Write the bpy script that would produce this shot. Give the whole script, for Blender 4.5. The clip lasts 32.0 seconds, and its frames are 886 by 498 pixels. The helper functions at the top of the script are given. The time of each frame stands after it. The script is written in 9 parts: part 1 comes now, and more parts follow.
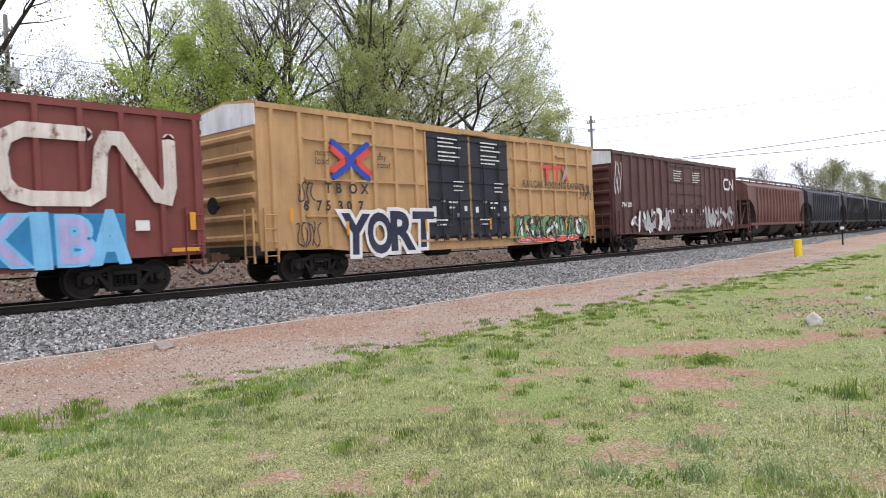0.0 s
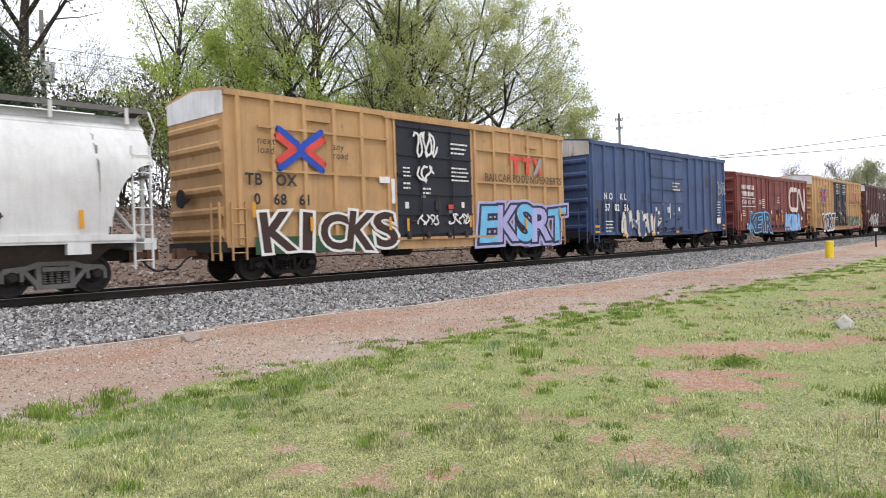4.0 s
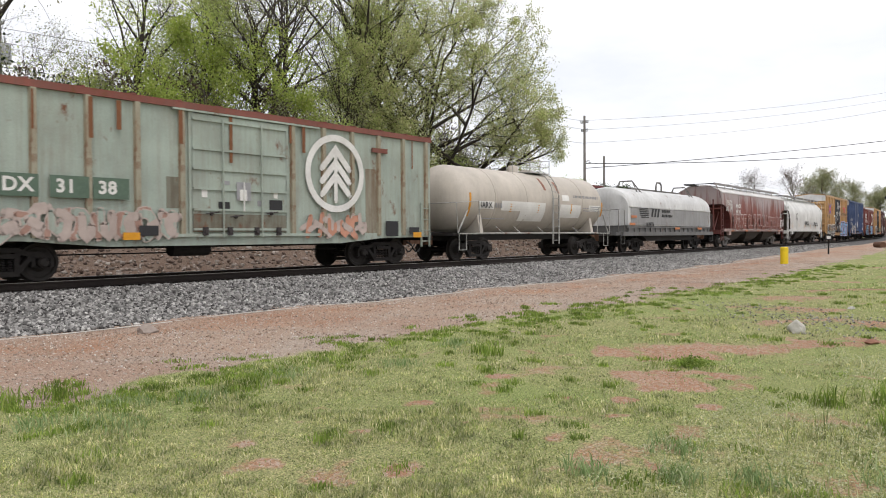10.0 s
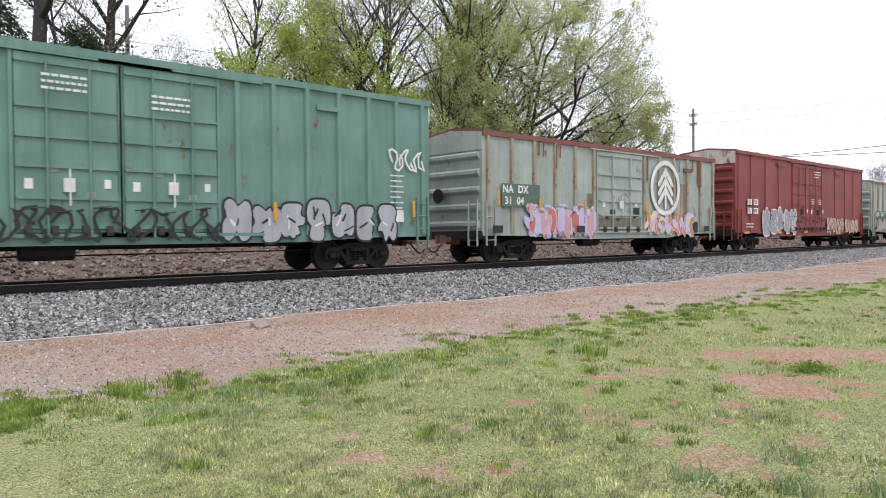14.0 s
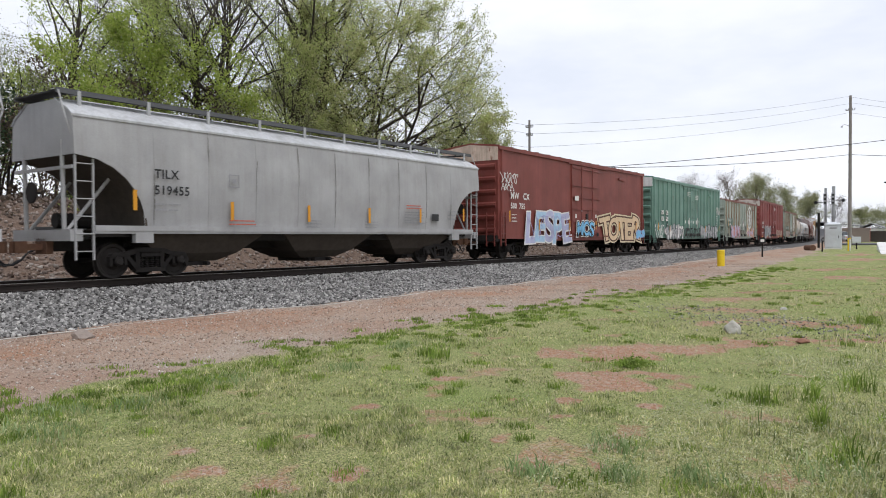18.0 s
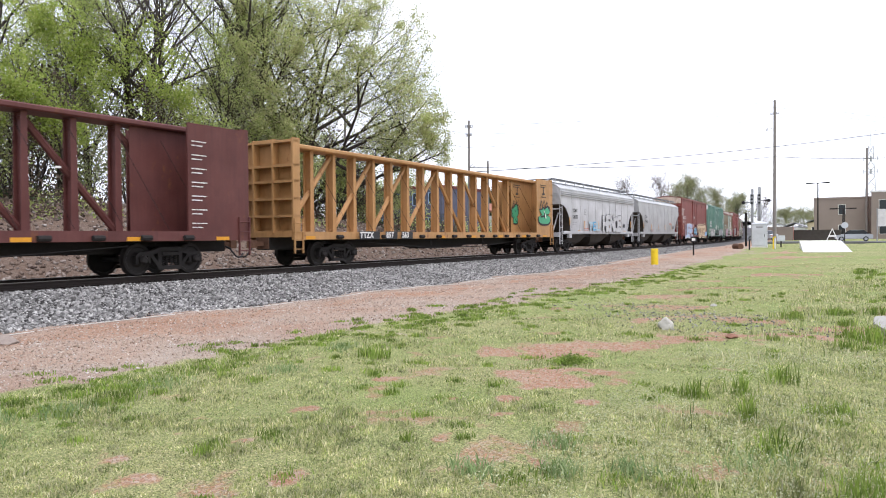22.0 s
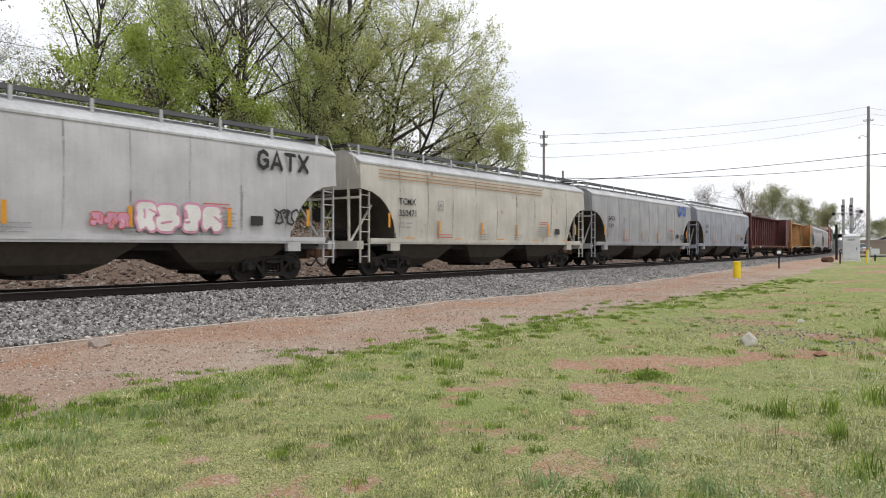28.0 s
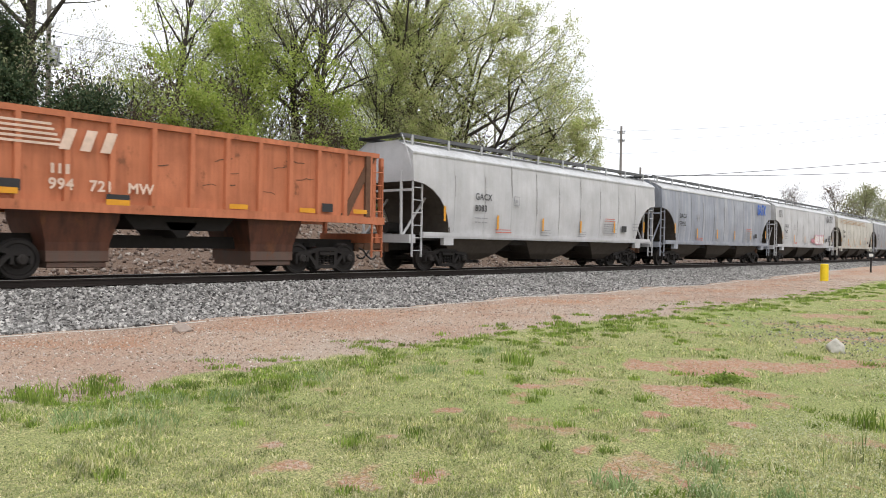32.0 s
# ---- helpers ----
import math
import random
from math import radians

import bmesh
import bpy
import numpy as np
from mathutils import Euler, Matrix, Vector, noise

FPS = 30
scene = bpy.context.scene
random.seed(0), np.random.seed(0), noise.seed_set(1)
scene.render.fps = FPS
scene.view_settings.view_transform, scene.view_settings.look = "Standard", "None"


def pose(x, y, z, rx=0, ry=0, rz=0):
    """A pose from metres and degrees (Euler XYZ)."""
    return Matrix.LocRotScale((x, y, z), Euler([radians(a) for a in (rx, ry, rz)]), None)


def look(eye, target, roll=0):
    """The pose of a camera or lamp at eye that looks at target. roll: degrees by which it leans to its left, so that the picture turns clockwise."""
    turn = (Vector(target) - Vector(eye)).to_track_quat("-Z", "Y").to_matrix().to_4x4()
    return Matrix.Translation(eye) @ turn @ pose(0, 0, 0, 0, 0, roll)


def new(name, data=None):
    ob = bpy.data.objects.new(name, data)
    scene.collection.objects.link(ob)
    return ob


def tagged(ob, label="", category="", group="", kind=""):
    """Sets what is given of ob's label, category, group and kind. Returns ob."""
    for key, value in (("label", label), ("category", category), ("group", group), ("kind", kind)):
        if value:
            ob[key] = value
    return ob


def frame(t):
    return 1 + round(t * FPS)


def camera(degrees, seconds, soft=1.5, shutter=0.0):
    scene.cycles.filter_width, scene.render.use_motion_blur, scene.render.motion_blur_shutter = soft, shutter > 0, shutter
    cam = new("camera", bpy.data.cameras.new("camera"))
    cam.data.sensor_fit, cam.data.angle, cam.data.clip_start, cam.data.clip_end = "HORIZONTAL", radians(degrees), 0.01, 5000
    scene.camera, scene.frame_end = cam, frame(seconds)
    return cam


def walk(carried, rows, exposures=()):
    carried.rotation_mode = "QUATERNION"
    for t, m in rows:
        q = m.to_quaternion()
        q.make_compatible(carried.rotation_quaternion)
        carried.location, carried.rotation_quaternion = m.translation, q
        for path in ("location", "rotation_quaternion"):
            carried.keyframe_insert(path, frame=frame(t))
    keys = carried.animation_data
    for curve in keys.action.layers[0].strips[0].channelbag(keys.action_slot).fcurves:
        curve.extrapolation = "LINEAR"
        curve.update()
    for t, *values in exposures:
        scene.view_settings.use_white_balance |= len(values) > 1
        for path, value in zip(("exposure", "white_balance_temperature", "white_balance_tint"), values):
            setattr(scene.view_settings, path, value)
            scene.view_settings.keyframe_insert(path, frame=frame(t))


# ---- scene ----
cam = camera(62.58, 32.0, soft=0.95, shutter=0.1)
CZ = 1.7
# seconds, yaw, pitch, roll of a camera turned by hand on one spot; yaw 0 looks square away from the track's heading
TURNS = """0 -.61 -.62 -2.55;.5 .99 -1.28 -1.97;1 2.43 -1.15 -1.73;1.5 2.2 -.99 -1.81;2 2.05 -.74 -1.82;2.5 1.53 -.82 -1.79
3 1.57 -.64 -2.23;3.5 1.08 -.84 -2.06;5.5 2.83 -.47 -.52;6 -2.83 .03 .28;6.5 -5.48 -.15 -.46;7 -5.95 .03 -.63;7.5 -4.41 .45 .25
8 -2.25 -.78 -.13;8.5 -2.87 -.65 -.39;9 -3.26 -.26 -.35;9.5 -2.44 -.63 -.24;10 -1.47 -1.09 -.35;10.5 -.67 -1.2 -.53;11 2.85 -1.06 -1.03
11.5 4.67 -1.59 -.57;12 4.46 -1.49 -.29;12.5 4.88 -1.46 .19;13 5.52 -1.23 -.03;13.5 6.81 -1.2 -.54;15.5 4.11 -.87 -.2;16 3.2 -.78 -.22
16.5 .65 -.56 -.24;17 -1.45 -.53 -.31;17.5 -4.15 -.72 -.27;18 -5.69 -.89 -.27;18.5 -7.3 -.62 -.06;19 -8.92 -.45 .1;19.5 -8.54 -1.89 .72
20 -8.28 -1.28 -.07;20.5 -9.93 -1.07 -.23;21 -9.64 -.17 -.12;21.5 -12.13 1.51 .27;22 -10.38 -.93 -.45;22.5 -8.85 -.87 -.31;23 -10 -.64 .1
23.5 -9.77 -.58 -.07;24 -9.74 -.86 0;24.5 -8.78 -1.55 -.05;25 -8.1 -.68 -.77;25.5 -7.2 -.47 -.63;27.5 -5.74 -.07 -.27;28 -4.6 -.09 -.03
28.5 -1.98 .51 .26;29 -1.39 0 .55;29.5 -.94 .14 .61;30 -1.23 -.18 .85;30.5 -.52 -.33 1.33;31 -.25 -.41 1.1;31.5 1.08 -.38 1;32 1.08 -.53 1.1"""


def turned(yaw, pitch, roll):
    return pose(0, 0, CZ, 90 + pitch, 0, yaw - 48.52) @ pose(0, 0, 0, 0, 0, roll)


PATH = [(v[0], turned(*v[1:])) for v in ([float(a) for a in r.split()] for r in TURNS.replace("\n", ";").split(";"))]
walk(cam, PATH, exposures=((0, 0.62, 5990, 16), (1, 1.2, 5710, 17), (2, 1.5, 5450, 17), (3, 1.18, 5560, 17), (3.5, 0.95, 5840, 16), (5.5, 0.05, 6420, 13), (6, 0.05, 6420, 13), (7, 0.2, 6420, 13),
                           (9, 0.36, 6420, 13), (10, 0.38, 6420, 13), (11, 0.95, 6040, 13), (11.5, 1.52, 5660, 17), (12.5, 1.47, 5660, 17), (13, 0.75, 5750, 15), (13.5, 0.55, 5990, 16), (15.5, 1.4, 5710, 17), (16, 1.58, 5660, 17), (17, 1.3, 5910, 17),
                           (18, 0.24, 6140, 13), (19, 0.25, 6390, 11), (20, 0.2, 6400, 12), (21, 0.72, 6340, 11), (22, 0.8, 5990, 16), (23, 1.15, 5700, 15), (24, 0.98, 5790, 16), (25, 0.44, 6190, 13), (27.5, 0.2, 6400, 12), (28, 0.32, 6400, 12), (29, 0.15, 6400, 12), (30, 0.36, 6400, 12), (31, 0.22, 6400, 12), (32, 0.65, 6400, 12)))

# ---- world and sun: a bright overcast day ----
world = bpy.data.worlds.new("overcast_sky")
scene.world = world
world.use_nodes = True
wn, wl = world.node_tree.nodes, world.node_tree.links
bg = wn["Background"]
sky = wn.new("ShaderNodeTexSky")
sky.sky_type, sky.sun_disc, sky.sun_elevation, sky.sun_rotation = "NISHITA", False, radians(48), radians(200)
tc = wn.new("ShaderNodeTexCoord")
mp = wn.new("ShaderNodeMapping")
mp.inputs["Scale"].default_value = (1.0, 1.0, 3.2)
cl = wn.new("ShaderNodeTexNoise")
cl.inputs["Scale"].default_value, cl.inputs["Detail"].default_value, cl.inputs["Roughness"].default_value = 2.6, 5.0, 0.55
rp = wn.new("ShaderNodeValToRGB")
rp.color_ramp.elements[0].position, rp.color_ramp.elements[0].color = 0.33, (0.80, 0.83, 0.87, 1)
rp.color_ramp.elements[1].position, rp.color_ramp.elements[1].color = 0.62, (1.0, 1.0, 1.0, 1)
dim = wn.new("ShaderNodeVectorMath")
dim.operation = "SCALE"
dim.inputs["Scale"].default_value = 0.1
mx = wn.new("ShaderNodeMix")
mx.data_type = "RGBA"
mx.inputs["Factor"].default_value = 0.93
wl.new(tc.outputs["Generated"], mp.inputs["Vector"])
wl.new(mp.outputs["Vector"], cl.inputs["Vector"])
wl.new(cl.outputs["Fac"], rp.inputs["Fac"])
wl.new(sky.outputs["Color"], dim.inputs[0])
wl.new(dim.outputs["Vector"], mx.inputs[6])
wl.new(rp.outputs["Color"], mx.inputs[7])
wl.new(mx.outputs[2], bg.inputs["Color"])
bg.inputs["Strength"].default_value = 0.92
sun = new("sun", bpy.data.lights.new("sun", "SUN"))
sun.data.energy, sun.data.angle, sun.data.color = 1.3, radians(24), (1.0, 0.96, 0.9)
sun.matrix_world = look((0, 0, 60), (12, 26, 0))

# ---- materials ----
MATS = {}


def nodes_of(name, rough=0.7, metal=0.0):
    m = bpy.data.materials.new(name)
    m.use_nodes = True
    b = m.node_tree.nodes["Principled BSDF"]
    b.inputs["Roughness"].default_value, b.inputs["Metallic"].default_value = rough, metal
    b.inputs["Specular IOR Level"].default_value = 0.3
    return m, m.node_tree.nodes, m.node_tree.links, b


def noise_node(n, l, vec, scale, detail=4, rough=0.55, stretch=None):
    if stretch:
        s = n.new("ShaderNodeMapping")
        s.inputs["Scale"].default_value = stretch
        l.new(vec, s.inputs["Vector"])
        vec = s.outputs["Vector"]
    t = n.new("ShaderNodeTexNoise")
    t.inputs["Scale"].default_value, t.inputs["Detail"].default_value, t.inputs["Roughness"].default_value = scale, detail, rough
    l.new(vec, t.inputs["Vector"])
    return t.outputs["Fac"]


def ramp(n, l, fac, stops):
    r = n.new("ShaderNodeValToRGB")
    while len(r.color_ramp.elements) < len(stops):
        r.color_ramp.elements.new(0.5)
    for e, (p, c) in zip(r.color_ramp.elements, stops):
        e.position, e.color = p, (*c, 1) if len(c) == 3 else c
    l.new(fac, r.inputs["Fac"])
    return r.outputs["Color"]


def mixed(n, l, fac, a, b, mode="MIX"):
    m = n.new("ShaderNodeMix")
    m.data_type, m.blend_type = "RGBA", mode
    for sock, v in ((m.inputs["Factor"], fac), (m.inputs[6], a), (m.inputs[7], b)):
        if isinstance(v, (int, float)):
            sock.default_value = v
        elif isinstance(v, tuple):
            sock.default_value = (*v, 1) if len(v) == 3 else v
        else:
            l.new(v, sock)
    return m.outputs[2]


def bumped(n, l, b, height, strength, dist=0.02):
    k = n.new("ShaderNodeBump")
    k.inputs["Strength"].default_value, k.inputs["Distance"].default_value = strength, dist
    l.new(height, k.inputs["Height"])
    l.new(k.outputs["Normal"], b.inputs["Normal"])


def paint(name, col, grime=0.35, rust=0.0, rough=0.55, chalk=0.0, streak=(0.10, 0.085, 0.07), spill=0.0):
    """Weathered rolling-stock paint: broad fading, vertical streaks, specks of rust; spill: the mean height down to which pale cargo dust has run."""
    if name in MATS:
        return MATS[name]
    m, n, l, b = nodes_of(name, rough)
    v = n.new("ShaderNodeTexCoord").outputs["Object"]
    fade = noise_node(n, l, v, 0.8, 4)
    c = mixed(n, l, ramp(n, l, fade, [(0.3, (0, 0, 0)), (0.75, (1, 1, 1))]), tuple(x * 0.84 for x in col), tuple(min(1, x * 1.1 + 0.012) for x in col))
    if chalk:
        ch = noise_node(n, l, v, 1.2, 5, 0.6, (1.6, 1.6, 0.16))
        c = mixed(n, l, ramp(n, l, ch, [(0.45, (0, 0, 0)), (0.72, (chalk,) * 3)]), c, (0.62, 0.60, 0.58))
    st = noise_node(n, l, v, 1.6, 5, 0.6, (3.0, 3.0, 0.22))
    c = mixed(n, l, ramp(n, l, st, [(0.43, (0, 0, 0)), (0.76, (grime,) * 3)]), c, streak)
    thin = noise_node(n, l, v, 3.4, 6, 0.7, (3.2, 3.2, 0.16))
    c = mixed(n, l, ramp(n, l, thin, [(0.5, (0, 0, 0)), (0.72, (grime * 0.8,) * 3)]), c, streak)
    blot = noise_node(n, l, v, 0.9, 7, 0.72, (1, 1, 0.7))
    c = mixed(n, l, ramp(n, l, blot, [(0.5, (0, 0, 0)), (0.66, (grime * 0.7,) * 3)]), c, streak)
    if rust:
        r1 = noise_node(n, l, v, 2.3, 8, 0.68, (1, 1, 0.55))
        c = mixed(n, l, ramp(n, l, r1, [(0.62 - 0.1 * rust, (0, 0, 0)), (0.72 - 0.08 * rust, (1, 1, 1))]), c, (0.16, 0.062, 0.028))
    if spill:
        runs = mixed(n, l, 0.5, noise_node(n, l, v, 0.75, 3, 0.5, (1, 1, 0.12)), noise_node(n, l, v, 4.5, 4, 0.6, (1, 1, 0.05)))
        xyz, drop = n.new("ShaderNodeSeparateXYZ"), n.new("ShaderNodeMath")
        l.new(v, xyz.inputs[0])
        drop.operation = "MULTIPLY_ADD"
        l.new(xyz.outputs["Z"], drop.inputs[0])
        drop.inputs[1].default_value, drop.inputs[2].default_value = 0.11, -0.11 * spill
        add = n.new("ShaderNodeMath")
        l.new(runs, add.inputs[0])
        l.new(drop.outputs[0], add.inputs[1])
        c = mixed(n, l, ramp(n, l, add.outputs[0], [(0.45, (0, 0, 0)), (0.50, (0.3,) * 3), (0.60, (0.78,) * 3)]), c, (0.40, 0.36, 0.355))
    fine = noise_node(n, l, v, 38, 4, 0.7)
    c = mixed(n, l, 0.22, c, ramp(n, l, fine, [(0.3, (0.35, 0.35, 0.35)), (0.7, (1, 1, 1))]), "MULTIPLY")
    l.new(c, b.inputs["Base Color"])
    bumped(n, l, b, fade, 0.12, 0.05)
    MATS[name] = m
    return m


def plain(name, col, rough=0.6, metal=0.0, scale=18, vary=0.3, bump=0.15):
    if name in MATS:
        return MATS[name]
    m, n, l, b = nodes_of(name, rough, metal)
    v = n.new("ShaderNodeTexCoord").outputs["Object"]
    a, a2 = noise_node(n, l, v, scale, 5, 0.65), noise_node(n, l, v, scale * 0.12, 3)
    c = mixed(n, l, a, tuple(x * (1 - vary) for x in col), tuple(min(1, x * (1 + vary)) for x in col))
    c = mixed(n, l, 0.35, c, ramp(n, l, a2, [(0.3, (0.45, 0.43, 0.4)), (0.7, (1, 1, 1))]), "MULTIPLY")
    l.new(c, b.inputs["Base Color"])
    bumped(n, l, b, a, bump, 0.02)
    MATS[name] = m
    return m


def varied(name, cols, rough=0.85, thin=0.0, mottle=0):
    """A colour picked anew for each piece of a joined mass (stones, leaves, blades)."""
    if name in MATS:
        return MATS[name]
    m, n, l, b = nodes_of(name, rough)
    g = n.new("ShaderNodeNewGeometry").outputs["Random Per Island"]
    c = ramp(n, l, g, [((i + 0.5) / len(cols), c) for i, c in enumerate(cols)])
    v = n.new("ShaderNodeTexCoord").outputs["Object"]
    big = noise_node(n, l, v, 0.55, 3)
    c = mixed(n, l, 0.5, c, ramp(n, l, big, [(0.3, (0.6, 0.6, 0.6)), (0.7, (1.1, 1.1, 1.1))]), "MULTIPLY")
    if mottle:
        c = mixed(n, l, 0.8, c, ramp(n, l, noise_node(n, l, v, mottle, 5, 0.65), [(0.36, (0.40, 0.43, 0.41)), (0.64, (1.5, 1.46, 1.4))]), "MULTIPLY")
    l.new(c, b.inputs["Base Color"])
    b.inputs["Specular IOR Level"].default_value = 0.15
    if thin:
        t = n.new("ShaderNodeBsdfTranslucent")
        l.new(c, t.inputs["Color"])
        x = n.new("ShaderNodeMixShader")
        x.inputs["Fac"].default_value = thin
        l.new(b.outputs["BSDF"], x.inputs[1])
        l.new(t.outputs["BSDF"], x.inputs[2])
        l.new(x.outputs["Shader"], n["Material Output"].inputs["Surface"])
    MATS[name] = m
    return m


# ---- mesh tools ----
class Shape:
    """Collects boxes, bars, extrusions and lathed forms into one mesh."""

    def __init__(self):
        self.v, self.f = [], []

    def box(self, x0, x1, y0, y1, z0, z1):
        k = len(self.v)
        self.v += [(x, y, z) for x in (x0, x1) for y in (y0, y1) for z in (z0, z1)]
        self.f += [tuple(k + i for i in q) for q in ((0, 1, 3, 2), (4, 6, 7, 5), (0, 4, 5, 1), (2, 3, 7, 6), (0, 2, 6, 4), (1, 5, 7, 3))]
        return self

    def chamfered(self, x0, x1, y0, y1, z0, z1, c):
        """A box whose edges along x are cut."""
        return self.extrude([(y0 + c, z0), (y1 - c, z0), (y1, z0 + c), (y1, z1 - c), (y1 - c, z1), (y0 + c, z1), (y0, z1 - c), (y0, z0 + c)], x0, x1)

    def extrude(self, prof, x0, x1, axis="x"):
        """A closed outline (u, w), run along an axis: (y, z) along x, (x, z) along y, (x, y) along z."""
        k, n = len(self.v), len(prof)
        for a in (x0, x1):
            self.v += [(a, u, w) if axis == "x" else (u, a, w) if axis == "y" else (u, w, a) for u, w in prof]
        self.f += [(k + i, k + (i + 1) % n, k + n + (i + 1) % n, k + n + i) for i in range(n)]
        self.f += [tuple(k + i for i in range(n))[::-1], tuple(k + n + i for i in range(n))]
        return self

    def loft(self, rings, caps=True, closed=True):
        k, n = len(self.v), len(rings[0])
        for r in rings:
            self.v += list(r)
        for j in range(len(rings) - 1):
            for i in range(n if closed else n - 1):
                a, b2 = k + j * n + i, k + j * n + (i + 1) % n
                self.f.append((a, b2, b2 + n, a + n))
        if caps:
            self.f += [tuple(k + i for i in range(n))[::-1], tuple(k + (len(rings) - 1) * n + i for i in range(n))]
        return self

    def rod(self, p, q, r, n=6, r2=None):
        p, q = Vector(p), Vector(q)
        d = (q - p).normalized()
        a = d.orthogonal().normalized()
        b2 = d.cross(a)
        r2 = r if r2 is None else r2
        ring = lambda c, s: [tuple(c + (a * math.cos(t) + b2 * math.sin(t)) * s) for t in [2 * math.pi * i / n for i in range(n)]]
        return self.loft([ring(p, r), ring(q, r2)])

    def pipe(self, pts, r, n=5):
        """A bent round bar through the points, in one piece."""
        P = [Vector(p) for p in pts]
        rings, a = [], None
        for i, p in enumerate(P):
            d = (P[min(i + 1, len(P) - 1)] - P[max(i - 1, 0)]).normalized()
            a = d.orthogonal().normalized() if a is None else (a - d * a.dot(d)).normalized()
            b2 = d.cross(a)
            rings.append([tuple(p + (a * math.cos(2 * math.pi * k / n) + b2 * math.sin(2 * math.pi * k / n)) * r) for k in range(n)])
        return self.loft(rings)

    def lathe(self, prof, n=20, axis="y", at=(0, 0, 0)):
        """An outline (along the axis, radius) turned round it."""
        rings = []
        for u, r in prof:
            c = [(r * math.cos(2 * math.pi * i / n), r * math.sin(2 * math.pi * i / n)) for i in range(n)]
            rings.append([(at[0] + a, at[1] + u, at[2] + b2) if axis == "y" else (at[0] + u, at[1] + a, at[2] + b2) if axis == "x" else (at[0] + a, at[1] + b2, at[2] + u) for a, b2 in c])
        return self.loft(rings)

    def mesh(self, name, smooth=False):
        me = bpy.data.meshes.new(name)
        me.from_pydata(self.v, [], self.f)
        me.validate()
        b2 = bmesh.new()
        b2.from_mesh(me)
        bmesh.ops.recalc_face_normals(b2, faces=b2.faces)
        b2.to_mesh(me)
        b2.free()
        if smooth:
            me.polygons.foreach_set("use_smooth", [True] * len(me.polygons))
            me.set_sharp_from_angle(angle=radians(35))
        return me


def part(name, shape, material, parent, label="", at=None, smooth=False):
    """One mesh object under a thing or a part; shape is a Shape or a mesh to share."""
    me = shape.mesh(name, smooth) if isinstance(shape, Shape) else shape
    if not me.materials:
        me.materials.append(material)
    ob = new(name, me)
    ob.parent = parent
    if at is not None:
        ob.matrix_basis = at
    if label:
        ob["label"] = label
    return ob


def thing(name, label, category, at, shape=None, material=None, group="", kind="", smooth=False):
    me = None
    if shape is not None:
        me = shape.mesh(name, smooth) if isinstance(shape, Shape) else shape
        if material is not None and not me.materials:
            me.materials.append(material)
    ob = new(name, me)
    ob.matrix_basis = at
    return tagged(ob, label, category, group, kind)


def raw_mesh(name, verts, faces, material, smooth=False):
    """A mesh straight from arrays: verts (n, 3), faces (m, 3 or 4)."""
    me = bpy.data.meshes.new(name)
    verts, faces = np.asarray(verts, np.float32), np.asarray(faces, np.int32)
    me.vertices.add(len(verts))
    me.vertices.foreach_set("co", verts.ravel())
    k = faces.shape[1]
    me.loops.add(faces.size)
    me.loops.foreach_set("vertex_index", faces.ravel())
    me.polygons.add(len(faces))
    me.polygons.foreach_set("loop_start", np.arange(len(faces), dtype=np.int32) * k)
    if smooth:
        me.polygons.foreach_set("use_smooth", np.ones(len(faces), bool))
    me.update(calc_edges=True)
    me.materials.append(material)
    return me


# ---- the line of the track ----
DC, X0, KAP, RAIL = 18.7, 16.2, 0.0008, 0.68


def track(s, lat=0.0):
    """x, y and heading at s metres along the centre line, lat metres to its left."""
    e = max(0.0, s - X0)
    th = KAP * e
    x, y = (s, 0.0) if e == 0 else (X0 + math.sin(th) / KAP, (1 - math.cos(th)) / KAP)
    return x - math.sin(th) * lat, DC + y + math.cos(th) * lat, th


def ground_z(x, y):
    """The lie of the land: level by the camera, a bit higher far along, an embankment past the track."""
    x, y = np.asarray(x, float), np.asarray(y, float)
    off = np.where(x > X0, KAP * (x - X0) ** 2 / 2, 0) * (x < 400)
    yy = y - off
    sm = lambda a, b, v: np.clip((v - a) / (b - a), 0, 1) ** 2 * (3 - 2 * np.clip((v - a) / (b - a), 0, 1))
    z = 0.45 * sm(32, 75, x) + 0.35 * sm(75, 140, x) + 0.03 * np.sin(x * 0.7 + 1) * np.cos(y * 0.9) + 0.02 * np.sin(x * 1.9 + y * 1.3)
    z = z + 1.1 * sm(0.5, -7, y) * sm(10, 22, x) * sm(70, 45, x)
    bank = 0.35 * sm(21, 22.5, yy) + (3.0 - 2.3 * sm(22, 75, x)) * sm(22.5, 30.5, yy)
    return z * (1 - sm(13, 16, yy) * sm(25, 21, yy)) + bank


# ---- ground ----
def noise2(x, y, scale, seed):
    """Smooth value noise over the plane, in 0 to 1."""
    g = np.random.RandomState(seed).rand(64, 64)
    u, v = np.asarray(x) / scale % 64, np.asarray(y) / scale % 64
    i, j = u.astype(int) % 64, v.astype(int) % 64
    a, b = u - np.floor(u), v - np.floor(v)
    a, b = a * a * (3 - 2 * a), b * b * (3 - 2 * b)
    i2, j2 = (i + 1) % 64, (j + 1) % 64
    return (g[i, j] * (1 - a) + g[i2, j] * a) * (1 - b) + (g[i, j2] * (1 - a) + g[i2, j2] * a) * b


